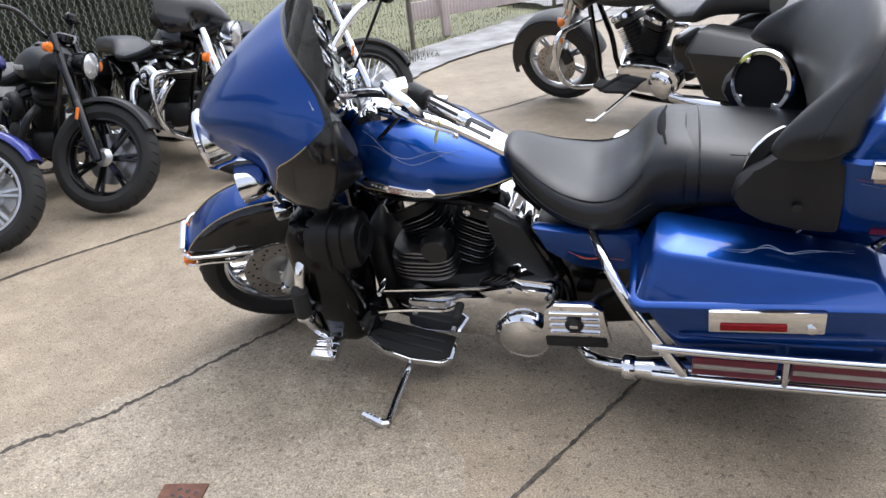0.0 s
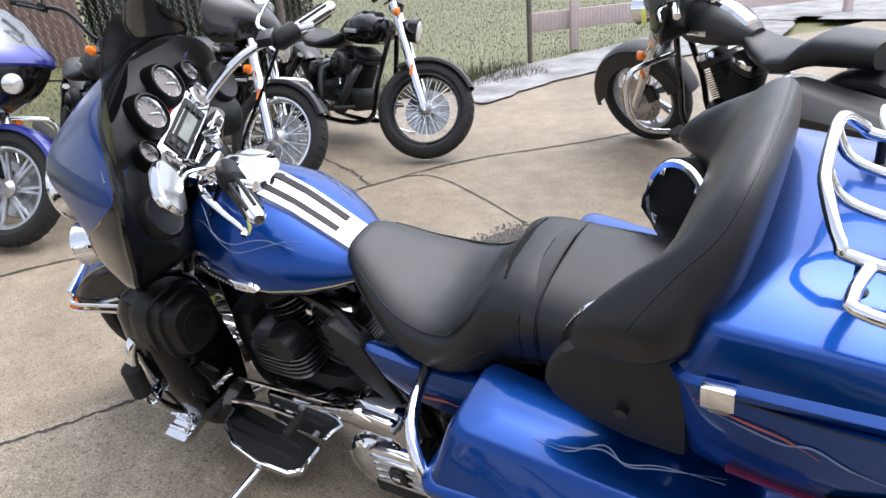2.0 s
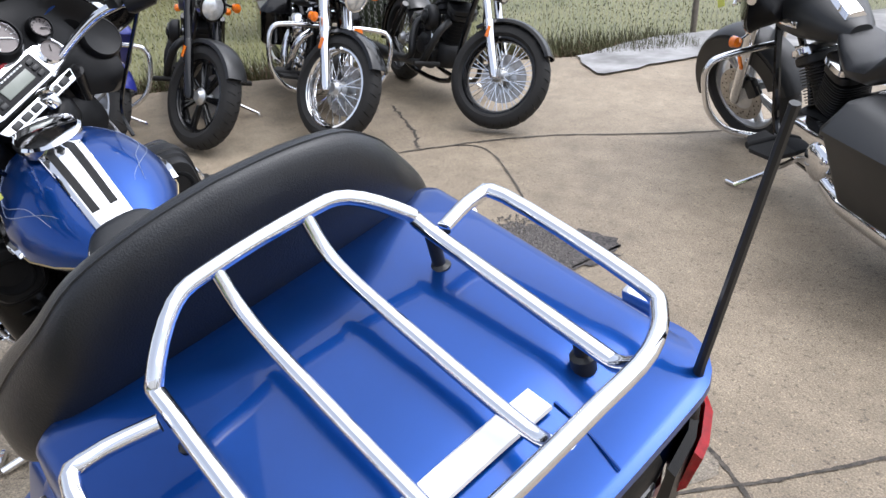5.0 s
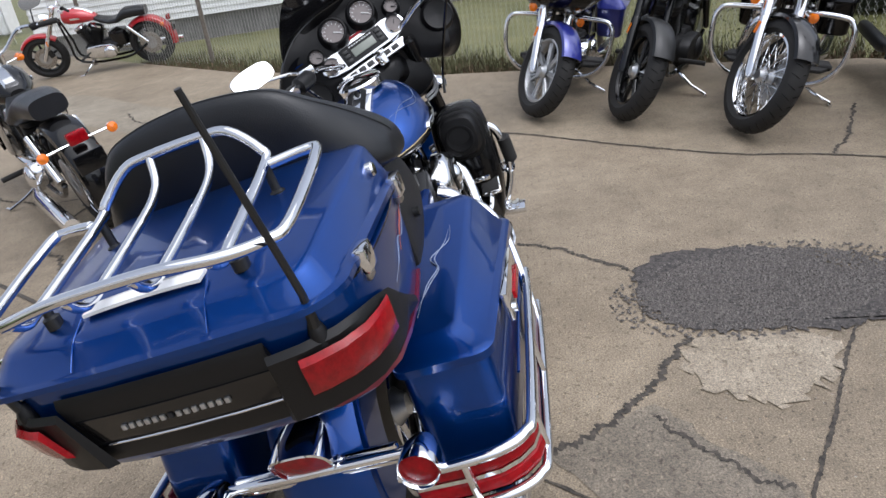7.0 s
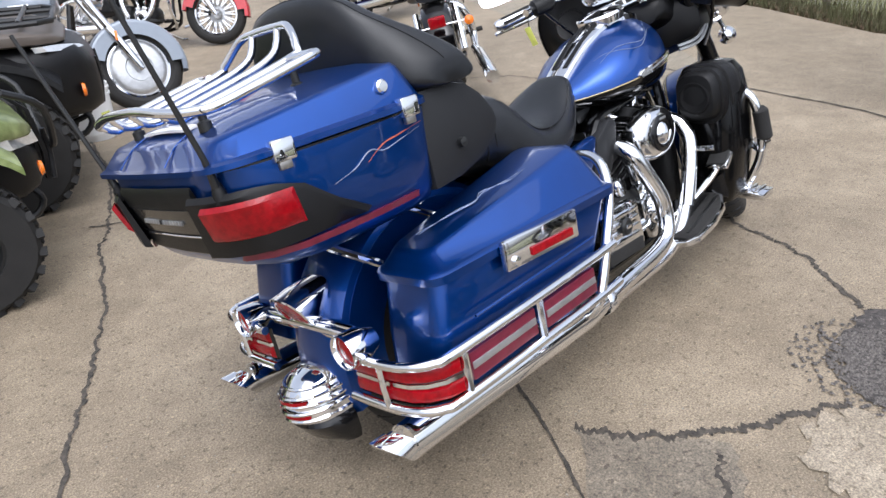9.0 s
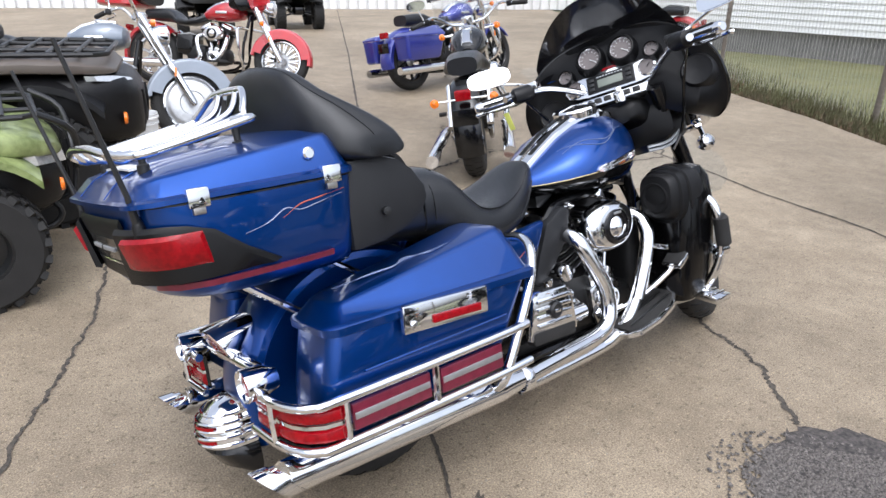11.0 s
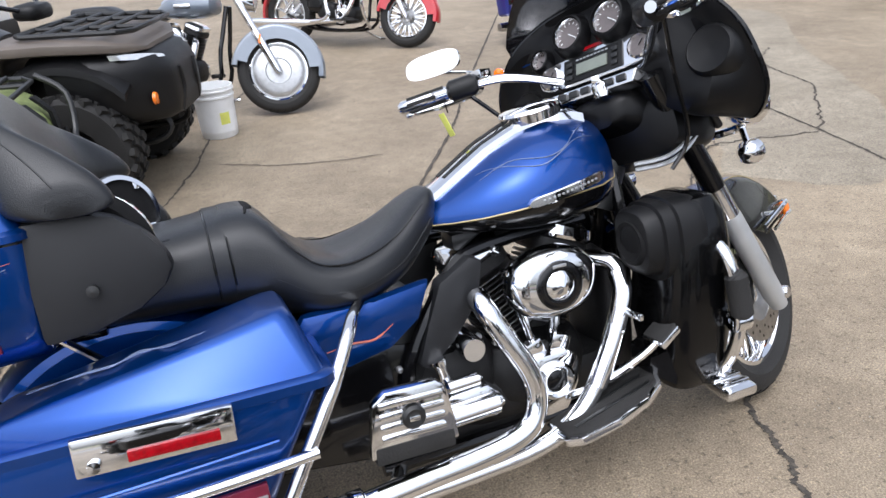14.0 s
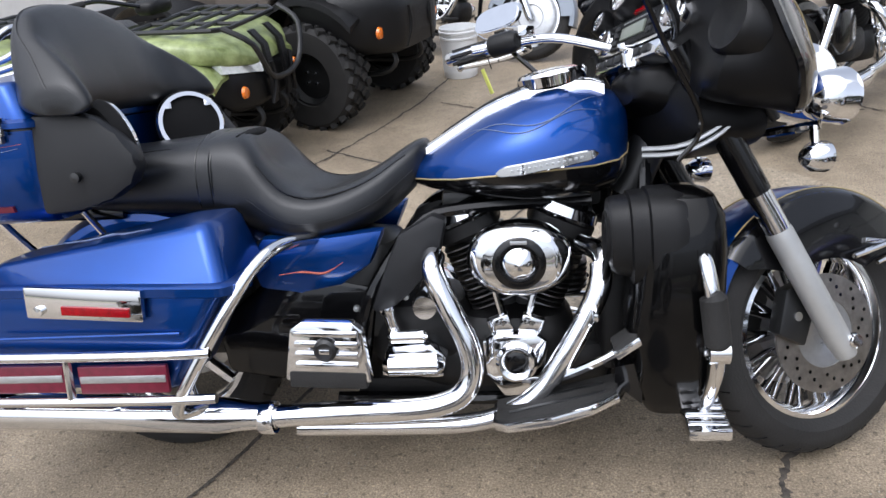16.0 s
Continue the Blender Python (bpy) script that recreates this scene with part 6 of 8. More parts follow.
    for lo_, hi_ in ((0.346, 0.384), (0.396, 0.434)):
        part("corner_lens", loft([[(x + 0.006, s * (y - 0.004), lo_), (x - 0.002, s * (y + 0.002), lo_ + 0.006), (x - 0.005, s * (y + 0.004), (lo_ + hi_) / 2), (x - 0.002, s * (y + 0.002), hi_ - 0.006), (x + 0.006, s * (y - 0.004), hi_)] for x, y in cor]), REDLENS, rc, "red wrap-around lens")
    part("silver_stripe", loft([[(x, s * y, z) for z in (0.385, 0.395)] + [(x + 0.007, s * (y - 0.005), z) for z in (0.395, 0.385)] for x, y in cor]), CHROME, rc)
    part("corner_upright", tube([(-1.448, s * 0.335, 0.445), (-1.45, s * 0.335, 0.39), (-1.448, s * 0.335, 0.33)], 0.009, 8), CHROME, hoop)
    part("case_strut", tube([(-1.40, s * 0.150, 0.735), (-1.388, s * 0.154, 0.705), (-1.29, s * 0.180, 0.628), (-1.261, s * 0.186, 0.606)], 0.011, 8, smooth=3), CHROME, hero)
    part("case_strut", tube([(-1.15, s * 0.154, 0.738), (-1.13, s * 0.16, 0.716), (-1.061, s * 0.197, 0.665)], 0.009, 8, smooth=3), CHROME, hero)

# rear fender, tail lamp, signals
RF = RAX + V(-0.045, 0, 0)
rf = part("rear_fender", arcstrip(RF, 0.405, 28, 196, fender_section(0.115, 0.06, 0.006, 11), 36), BLUE, hero, "blue rear fender")
for s in (1, -1):
    part("fender_side", arcstrip(RF + V(0, s * 0.112, 0), 0.335, 40, 192, [(-0.004, -0.09), (0.004, -0.09), (0.004, 0.022), (-0.004, 0.022)], 30), BLUE, rf)
    part("wheel_shield", arcstrip(RF + V(0, s * 0.108, 0), 0.245, 66, 192, [(-0.003, -0.085), (0.003, -0.085), (0.003, 0.03), (-0.003, 0.03)], 26), PLASTIC, rf, "black inner shield")
part("fender_strut", box(-1.2, 0, 0.72, 0.3, 0.26, 0.04, 0.01), BLACK, hero)
sb = part("signal_bar", tube([(-1.405, -0.235, 0.475), (-1.418, -0.1, 0.485), (-1.418, 0.1, 0.485), (-1.405, 0.235, 0.475)], 0.014, 10), CHROME, hero, "chrome rear light bar")
part("bar_plate", box(-1.40, 0, 0.475, 0.02, 0.40, 0.05, 0.008), CHROME, sb)
for s in (1, -1):
    sg = part("turn_signal", lathe([(0.0, 0.045), (0.03, 0.035), (0.043, 0.0), (0.046, -0.05), (0.044, -0.056), (0.039, -0.05), (0.038, -0.03)], (-1.425, s * 0.25, 0.475), "X", 24), CHROME, hero, "chrome rear turn signal with red lens")
    part("lens", lathe([(0.039, -0.036), (0.02, -0.044), (0.0, -0.046)], (-1.425, s * 0.25, 0.475), "X", 24), REDLENS, sg)
tl = part("tail_lamp", loft([[(x - lean_ * b, a, z0 + b) for a, b in oval(0, 0, w, h, 24, 3.0)] for x, w, h, z0, lean_ in ((-1.32, 0.045, 0.035, 0.555, 0.0), (-1.35, 0.062, 0.05, 0.545, 0.1), (-1.41, 0.068, 0.055, 0.532, 0.3), (-1.445, 0.068, 0.053, 0.524, 0.55), (-1.449, 0.063, 0.049, 0.524, 0.55), (-1.435, 0.062, 0.048, 0.524, 0.55))]), CHROME, hero, "chrome tail lamp with red lens")
part("lens", loft([[(x - 0.55 * b, a, z0 + b) for a, b in oval(0, 0, w, h, 24, 3.0)] for x, w, h, z0 in ((-1.432, 0.0615, 0.0475, 0.524), (-1.442, 0.056, 0.043, 0.523), (-1.446, 0.03, 0.02, 0.522))]), REDLENS, tl)


def tip_ring(z, xb, w):
    """A rounded outline at height z round the fender's tail."""
    return [(-1.41 + (xb + 1.41) * math.cos(math.pi * (k / 20 - 0.5)) ** 0.7, w * math.sin(math.pi * (k / 20 - 0.5)), z) for k in range(21)]


tip = part("fender_tip_lamp", loft([tip_ring(*q) for q in ((0.375, -1.46, 0.05), (0.36, -1.50, 0.07), (0.33, -1.535, 0.088), (0.27, -1.545, 0.095), (0.25, -1.535, 0.095))]), CHROME, hero, "chrome ribbed fender tip with red lamps")
for z, x, w in ((0.345, -1.523, 0.081), (0.325, -1.541, 0.091), (0.305, -1.545, 0.094), (0.285, -1.549, 0.096), (0.262, -1.545, 0.097)):
    part("tip_rib", tube(tip_ring(z, x, w), 0.0045, 6), CHROME, tip)
for z in (0.315, 0.274):
    part("tip_lens", loft([tip_ring(z - 0.005, -1.5475, 0.0955)[5:16], tip_ring(z + 0.005, -1.5475, 0.0955)[5:16]], False, False), REDLENS, tip)
part("fender_lip", loft([tip_ring(*q) for q in ((0.249, -1.525, 0.10), (0.235, -1.53, 0.108), (0.19, -1.50, 0.108), (0.165, -1.46, 0.10))]), BLACK, hero, "black rear fender lip")

# ribbed cover on the near cylinder and dark castings that fill the cradle
fc = part("cylinder_cover", lump(0.085, 0.10, 0.47, 0.10, 0.08, 0.07, 3), ENGINE, hero, "black finned cylinder cover")
for k in range(8):
    f = 1.0 if 0 < k < 6 else 0.88
    part("fin", prism([(0.085 + a * f, 0.10 + b * f) for a, b in oval(0, 0, 0.118, 0.095, 26, 3.2)], "XY", 0.408 + 0.0165 * k, 0.4155 + 0.0165 * k, 0.002), FINEDGE, fc)
part("front_casting", lump(0.265, 0, 0.40, 0.05, 0.13, 0.20, 4), ENGINE, hero, "black engine casting")
out_ = [(0.17, 0.22), (0.15, 0.35), (0.02, 0.37), (-0.14, 0.375), (-0.215, 0.455), (-0.25, 0.468), (-0.37, 0.455), (-0.40, 0.43), (-0.405, 0.30), (-0.375, 0.18), (-0.28, 0.115), (-0.20, 0.12), (-0.10, 0.19), (0.02, 0.19), (0.12, 0.19)]
pr = part("primary_cover", prism(out_, "XZ", 0.13, 0.222, 0.02), CHROME, hero, "chrome primary cover")
part("cover_shoulder", prism([(-0.21, 0.425), (-0.245, 0.452), (-0.365, 0.44), (-0.385, 0.41), (-0.33, 0.37), (-0.23, 0.375)], "XZ", 0.21, 0.25, 0.012), CHROME, pr)
part("derby_cover", lathe([(0.104, 0.20), (0.107, 0.228), (0.101, 0.246), (0.086, 0.259), (0.081, 0.257), (0.05, 0.270), (0.025, 0.276), (0.0, 0.278)], (-0.265, 0, 0.225), "Y", 40), CHROME, pr, "round chrome derby cover")
for q in range(5):
    part("cover_bolt", lathe([(0, 0.259), (0.006, 0.258), (0.007, 0.248)], (-0.265 + 0.09 * math.cos(1.257 * q + 0.3), 0, 0.225 + 0.09 * math.sin(1.257 * q + 0.3)), "Y", 8), ALU, pr)
for x, z in ((-0.235, 0.44), (-0.37, 0.42), (0.13, 0.29), (0.0, 0.34), (0.0, 0.21)):
    part("cover_bolt", lathe([(0, 0.232 if x > -0.2 else 0.258), (0.009, 0.23 if x > -0.2 else 0.256), (0.010, 0.21)], (x, 0, z), "Y", 8), ALU, pr)
part("oil_pan", lump(-0.02, 0, 0.255, 0.30, 0.13, 0.075, 4), ENGINE, hero, "black oil pan")

# black swingarm covers that fill the frame behind the engine
for s in (1, -1):
    part("swingarm_cover", prism([(-0.36, 0.50), (-0.40, 0.27), (-0.52, 0.22), (-0.80, 0.26), (-0.82, 0.40), (-0.62, 0.56)], "XZ", min(s * 0.125, s * 0.155), max(s * 0.125, s * 0.155), 0.02), BLACK, hero, "black swingarm cover")

# side covers and boards
for s in (1, -1):
    sc = part("side_cover", prism([(-0.315, 0.675), (-0.36, 0.58), (-0.44, 0.525), (-0.55, 0.505), (-0.66, 0.52), (-0.68, 0.60), (-0.64, 0.66), (-0.48, 0.655)], "XZ", min(s * 0.165, s * 0.215), max(s * 0.165, s * 0.215), 0.022), BLUE, hero, "blue side cover")
    part("cover_stripe", tube([V(x, s * 0.2175, z) for x, z in ((-0.60, 0.56), (-0.54, 0.567), (-0.48, 0.563), (-0.43, 0.59))], [0.001, 0.003, 0.003, 0.001], 5, smooth=4), REDLINE, sc)
    part("frame_cover", prism([(-0.20, 0.70), (-0.165, 0.685), (-0.19, 0.58), (-0.27, 0.49), (-0.345, 0.43), (-0.375, 0.45), (-0.335, 0.55), (-0.29, 0.65)], "XZ", min(s * 0.13, s * 0.19), max(s * 0.13, s * 0.19), 0.014), GREYPLASTIC, hero, "dark grey frame cover")
    part("frame_rail", tube([(0.2, s * 0.07, 0.70), (-0.12, s * 0.12, 0.70), (-0.25, s * 0.15, 0.66), (-0.39, s * 0.165, 0.46), (-0.42, s * 0.16, 0.3)], 0.017, 8, smooth=4), BLACK, hero)
    # rider floorboard
    fm = Matrix.Translation((0.145 if s > 0 else 0.10, s * 0.22, 0.205 if s > 0 else 0.235)) @ Matrix.Rotation(radians(-14), 4, "Y")
    out = [(-0.165, 0.0), (-0.165, s * 0.105), (-0.13, s * 0.135), (-0.02, s * 0.15), (0.08, s * 0.138), (0.15, s * 0.10), (0.172, s * 0.05), (0.172, 0.0)]
    fb = part("floorboard", moved(prism(out, "XY", -0.018, 0.006, 0.006), fm), CHROME, hero, "half-moon floorboard with chrome edge")
    part("rubber_pad", moved(prism([(x * 0.93, y * 0.91 + s * 0.003) for x, y in out], "XY", 0.004, 0.014, 0.004), fm), RUBBER, fb)
    for q in (0.045, 0.09):
        part("pad_groove", moved(box(0.0, s * q, 0.0145, 0.24, 0.012, 0.003, 0.001), fm), SATIN, fb)
    # folded passenger board
    pm = Matrix.Translation((-0.455, s * 0.335, 0.40)) @ Matrix.Rotation(radians(2), 4, "Y") @ Matrix.Scale(1.3, 4)
    ob = [(-0.085, -0.06), (-0.07, 0.045), (-0.045, 0.062), (0.05, 0.062), (0.07, 0.045), (0.085, -0.06)]
    pb = part("passenger_board", moved(prism(ob, "XZ", -0.012, 0.012, 0.008), pm), CHROME, hero, "folded chrome passenger floorboard")
    for i in range(4):
        part("rib", moved(box(0, s * 0.014, -0.024 + 0.021 * i, 0.12, 0.01, 0.010, 0.003), pm), CHROME, pb)
    part("boss", moved(lathe([(0.024, s * 0.01), (0.022, s * 0.022), (0.016, s * 0.026), (0, s * 0.023)], (0, 0, 0.008), "Y", 18), pm), SATIN, pb)
    part("boss_emblem", moved(box(0, s * 0.026, 0.008, 0.02, 0.004, 0.01, 0.002), pm), CHROME, pb)
    part("board_pad", moved(box(0, 0, -0.055, 0.15, 0.03, 0.034, 0.006), pm), RUBBER, pb)
    part("board_bracket", box(-0.45, s * 0.26, 0.34, 0.06, 0.14, 0.04, 0.01), BLACK, hero)
    # engine guard, cushion and peg
    eg = part("engine_guard", tube([(0.40, s * 0.1, 0.60), (0.42, s * 0.26, 0.635), (0.42, s * 0.355, 0.625), (0.428, s * 0.395, 0.57), (0.446, s * 0.40, 0.45), (0.45, s * 0.375, 0.34), (0.44, s * 0.30, 0.23), (0.42, s * 0.17, 0.17), (0.36, s * 0.08, 0.16)], 0.0175, 12, smooth=5), CHROME, hero, "chrome engine guard")
    part("guard_cushion", tube([(0.428, s * 0.408, 0.55), (0.431, s * 0.410, 0.545), (0.445, s * 0.412, 0.44), (0.446, s * 0.411, 0.435)], [0.022, 0.029, 0.029, 0.022], 14), RUBBER, eg)
    part("peg_clamp", lathe([(0.03, -0.022), (0.03, 0.022), (0, 0.022)], (0.45, s * 0.392, 0.415), "X", 14), CHROME, eg)
    hp = part("highway_peg", box(0.440, s * 0.325, 0.222, 0.10, 0.165, 0.030, 0.010, m=Matrix.Rotation(radians(-s * 8), 4, "X")), CHROME, hero, "ribbed chrome highway peg")
    for i in range(4):
        part("peg_rib", box(0.440, s * (0.275 + 0.033 * i), 0.238 - 0.0046 * (i - 1.5), 0.092, 0.017, 0.012, 0.004), CHROME, hp)
    # leg fairing: gloss body with a stepped, ribbed speaker box on its upper half
    body = ((0.205, 0.384, 0.04, 0.225, 0.045), (0.216, 0.382, 0.070, 0.23, 0.078), (0.26, 0.380, 0.092, 0.236, 0.098), (0.34, 0.378, 0.102, 0.244, 0.110), (0.43, 0.372, 0.110, 0.252, 0.122), (0.53, 0.38, 0.104, 0.254, 0.122), (0.63, 0.384, 0.10, 0.254, 0.120), (0.71, 0.384, 0.092, 0.254, 0.110), (0.75, 0.384, 0.07, 0.254, 0.085), (0.764, 0.384, 0.03, 0.254, 0.04))
    lf = part("leg_fairing", loft([[(cx + a, s * (cy + b), z) for a, b in oval(0, 0, w, d, 30, 3.6)] for z, cx, w, cy, d in body]), LEGBLACK, hero, "black leg fairing with speaker")
    steps_ = ((0.176, 0.050, 0.058, 0.660), (0.180, 0.074, 0.080, 0.658), (0.190, 0.080, 0.088, 0.656), (0.222, 0.084, 0.094, 0.654), (0.226, 0.094, 0.106, 0.650), (0.262, 0.096, 0.110, 0.648), (0.266, 0.106, 0.120, 0.644), (0.312, 0.110, 0.124, 0.642), (0.34, 0.108, 0.122, 0.640), (0.37, 0.09, 0.10, 0.636))
    part("speaker_box", loft([[(x + 0.046 + 0.05 * (0.64 - z - b), s * (0.268 + a * 0.95), z + b) for a, b in oval(0, 0, hy, hz, 34, 3.0)] for x, hy, hz, z in steps_]), PLASTIC, lf, "ribbed matt speaker box")
    sm = Matrix.Translation((0.2205, s * 0.268, 0.655))
    part("leg_speaker", moved(lathe([(0.0, 0.004), (0.042, 0.001), (0.05, -0.006), (0.057, -0.006), (0.062, 0.004)], (0, 0, 0), "X", 32), sm), SOOT, lf, "round speaker")
    scoop = [[(0.30 - 0.02 * k, s * (0.20 + y), z) for y, z in ((0.0, 0.235 + 0.012 * k), (0.115 - 0.012 * k, 0.245 + 0.012 * k), (0.125 - 0.012 * k, 0.36 - 0.01 * k), (0.0, 0.38 - 0.01 * k))] for k in range(4)]
    part("lower_scoop", loft(scoop), BLACK, lf, "gloss lower scoop")
    part("glove_latch", box(0.19, s * 0.30, 0.475, 0.012, 0.075, 0.02, 0.004), CHROME, lf, "chrome latch bar")
    part("vent_lip", tube([(0.46, s * 0.16, 0.70), (0.475, s * 0.2, 0.6), (0.475, s * 0.2, 0.4), (0.44, s * 0.17, 0.28)], 0.012, 8, smooth=4), PLASTIC, lf)

# pedals, linkage, side stand
bp = part("brake_pedal", tube([(0.02, -0.2, 0.25), (0.10, -0.255, 0.285), (0.2, -0.3, 0.35), (0.25, -0.31, 0.385)], 0.011, 8, smooth=4), CHROME, hero, "chrome brake pedal")
pp = part("pedal_pad", box(0.268, -0.315, 0.41, 0.088, 0.084, 0.022, 0.007, m=Matrix.Rotation(radians(-35), 4, "Y")), CHROME, bp)
part("pedal_rubber", box(0.262, -0.315, 0.419, 0.076, 0.072, 0.016, 0.006, m=Matrix.Rotation(radians(-35), 4, "Y")), RUBBER, pp)
sh = part("gear_lever", tube([(0.27, 0.30, 0.33), (0.24, 0.27, 0.33), (0.12, 0.255, 0.335), (0.0, 0.26, 0.345), (-0.06, 0.275, 0.385)], 0.0095, 8, smooth=4), CHROME, hero, "chrome heel and toe gear lever")
for x, z in ((0.275, 0.335), (-0.065, 0.39)):
    part("shift_peg", tube([(x, 0.27, z), (x, 0.275, z), (x, 0.345, z), (x, 0.35, z)], [0.01, 0.015, 0.015, 0.01], 12), RUBBER, sh)
part("shift_rod", tube([(0.22, 0.235, 0.40), (-0.22, 0.235, 0.44)], 0.007, 8), CHROME, hero)
part("linkage_cover", prism([(-0.19, 0.385), (-0.12, 0.43), (-0.25, 0.46), (-0.31, 0.43), (-0.29, 0.39)], "XZ", 0.17, 0.255, 0.014), CHROME, hero)
ks = part("side_stand", tube([(0.10, 0.16, 0.175), (0.125, 0.28, 0.165), (0.14, 0.42, 0.152), (0.142, 0.60, 0.152)], [0.018, 0.016, 0.014, 0.014], 10, smooth=3), CHROME, hero, "chromed steel side stand")
part("stand_foot", tube([(0.136, 0.61, 0.154), (0.15, 0.618, 0.155), (0.235, 0.582, 0.147), (0.245, 0.578, 0.147)], [0.010, 0.016, 0.014, 0.008], 8), CHROME, ks)
part("tag_on_frame", box(0.24, 0.2, 0.66, 0.004, 0.026, 0.06, 0.001, m=Matrix.Rotation(radians(30), 4, "X")), TAGYELLOW, hero, "yellow tag")


# ---- the other motorcycles ----
def bike(name, m, label, paint, wheels="cast", rim=CHROME, steer=20.0, fairing="", bags=False, guard=False, screen=False, forks=CHROME, trim=CHROME, eng=ENGINE, ape=0.0, fat=0.13, valanced=False, tour=False, k=1.05, tag=False, dual=True, group="parked motorcycles", tyre_r=0.32, rear_r=0.33, fender=None, cases=None, pipe="R"):
    """A cruiser: origin on the ground midway between the axles, nose along x, leaning on its stand."""
    fender = fender or paint
    t = thing(name, m @ pose(0, 0, 0, -10, 0, 0) @ Matrix.Scale(k, 4), label, "motorcycle", group)
    F, R = V(0.79, 0, tyre_r), V(-0.80, 0, rear_r)
    S = steer_matrix(F, 28, steer)
    wheel(t, F, tyre_r, fat, wheels, S, rim, discs=(1,))
    wheel(t, R, rear_r, max(fat, 0.15), "cast" if wheels != "wire" else "wire", None, rim, discs=(1,), front=False)
    a = V(-math.sin(radians(28)), 0, math.cos(radians(28)))
    for s in (1, -1):
        f = F + V(0, s * 0.105, 0)
        leg = part("fork_leg", moved(tube([f - a * 0.03, f, f + a * 0.33, f + a * 0.34], [0.024, 0.032, 0.031, 0.028], 14), S), forks, t, "fork leg")
        part("fork_tube", moved(tube([f + a * 0.33, f + a * 0.75], 0.026 if not (fairing or bags) else 0.034, 12), S), CHROME if forks is not BLACK else BLACK, leg)
        part("reflector", moved(box(f.x + a.x * 0.26, f.y + s * 0.034, f.z + a.z * 0.26, 0.02, 0.006, 0.07, 0.002), S), AMBER, leg)
    part("brake_caliper", moved(prism([(F.x - 0.15, F.z + 0.02), (F.x - 0.12, F.z + 0.11), (F.x - 0.05, F.z + 0.1), (F.x - 0.08, F.z - 0.01)], "XZ", 0.05, 0.095, 0.01), S), SATIN, t)
    if valanced:
        ff = part("front_fender", moved(arcstrip(F, tyre_r + 0.045, -8, 172, fender_section(0.09, 0.05, 0.006, 9), 26), S), fender, t, "deep front fender")
        for s in (1, -1):
            part("valance", moved(arcstrip(F + V(0, s * 0.088, 0), tyre_r - 0.02, 5, 165, [(-0.004, -0.06), (0.004, -0.06), (0.004, 0.03), (-0.004, 0.03)], 22), S), fender, ff)
    else:
        part("front_fender", moved(arcstrip(F, tyre_r + 0.03, 35, 135, fender_section(0.075, 0.035, 0.006, 9), 18), S), fender, t, "short front fender")
    part("rear_fender", arcstrip(R, rear_r + 0.055, 45, 190 if not valanced else 196, fender_section(0.10, 0.06, 0.006, 9), 26), fender, t, "rear fender")
    engine(t, (0.02, 0, 0.36), 0.92, trim if trim is not BLACK else eng, SATIN, "round" if not (bags or tour) else "oval", eng)
    part("battery_box", lump(-0.36, 0, 0.47, 0.13, 0.14, 0.14, 4), BLACK, t)
    for s in (1, -1):
        part("frame_tube", tube([(0.42, s * 0.03, 0.82), (0.36, s * 0.08, 0.5), (0.27, s * 0.1, 0.2), (-0.4, s * 0.12, 0.18), (-0.75, s * 0.13, 0.33)], 0.018, 8, smooth=4), BLACK, t)
        part("shock_absorber", tube([(-0.55, s * 0.14, 0.62), (-0.78, s * 0.14, 0.36)], 0.026, 10), CHROME if trim is not BLACK else BLACK, t)
        part("foot_peg", tube([(0.16, s * 0.14, 0.29), (0.16, s * 0.33, 0.29)], 0.018, 10), RUBBER, t)
    # tank
    tx = [(0.34, 0.80, 0.88, 0.05), (0.32, 0.765, 0.92, 0.11), (0.24, 0.74, 0.955, 0.15), (0.12, 0.735, 0.955, 0.155), (0.0, 0.74, 0.92, 0.135), (-0.10, 0.75, 0.86, 0.09), (-0.15, 0.76, 0.83, 0.05)]
    rings = [[(x, y, z) for y, z in [(w * math.copysign(abs(c) ** 0.7, c), (lo + (hi - lo) * (0.42 + 0.58 * s if s > 0 else 0.42 + 0.42 * s))) for c, s in ((math.cos(q), math.sin(q)) for q in (2 * math.pi * i / 24 for i in range(24)))]] for x, lo, hi, w in tx]
    tk = part("fuel_tank", loft(rings), paint, t, "painted fuel tank")
    part("fuel_cap", lathe([(0.045, 0), (0.045, 0.014), (0.03, 0.022), (0, 0.024)], (0.13, 0, 0.955), "Z", 20), trim, tk)
    part("console", loft([[(x, -0.045, z - 0.01), (x, -0.03, z + 0.012), (x, 0.03, z + 0.012), (x, 0.045, z - 0.01)] for x, z in ((0.26, 0.952), (0.12, 0.957), (0.0, 0.925), (-0.11, 0.862))]), trim, tk)
    for s in (1, -1):
        part("tank_badge", box(0.12, s * 0.153, 0.83, 0.14, 0.012, 0.03, 0.005), trim if trim is not BLACK else ALU, tk)
    # seat
    sx = [(-0.10, 0.74, 0.83, 0.07), (-0.2, 0.70, 0.78, 0.12), (-0.32, 0.68, 0.745, 0.17), (-0.44, 0.68, 0.765, 0.175), (-0.50, 0.70, 0.83, 0.15)]
    if dual:
        sx += [(-0.56, 0.71, 0.86, 0.13), (-0.70, 0.72, 0.86, 0.125), (-0.86, 0.73, 0.85, 0.105)]
    part("seat", loft([[(x, a_ * w, (lo + hi) / 2 + c_ * (hi - lo) / 2) for a_, c_ in oval(0, 0, 1, 1, 22, 3.0)] for x, lo, hi, w in sx]), LEATHER, t, "black leather seat")
    # bars and controls
    top = 1.06 + ape
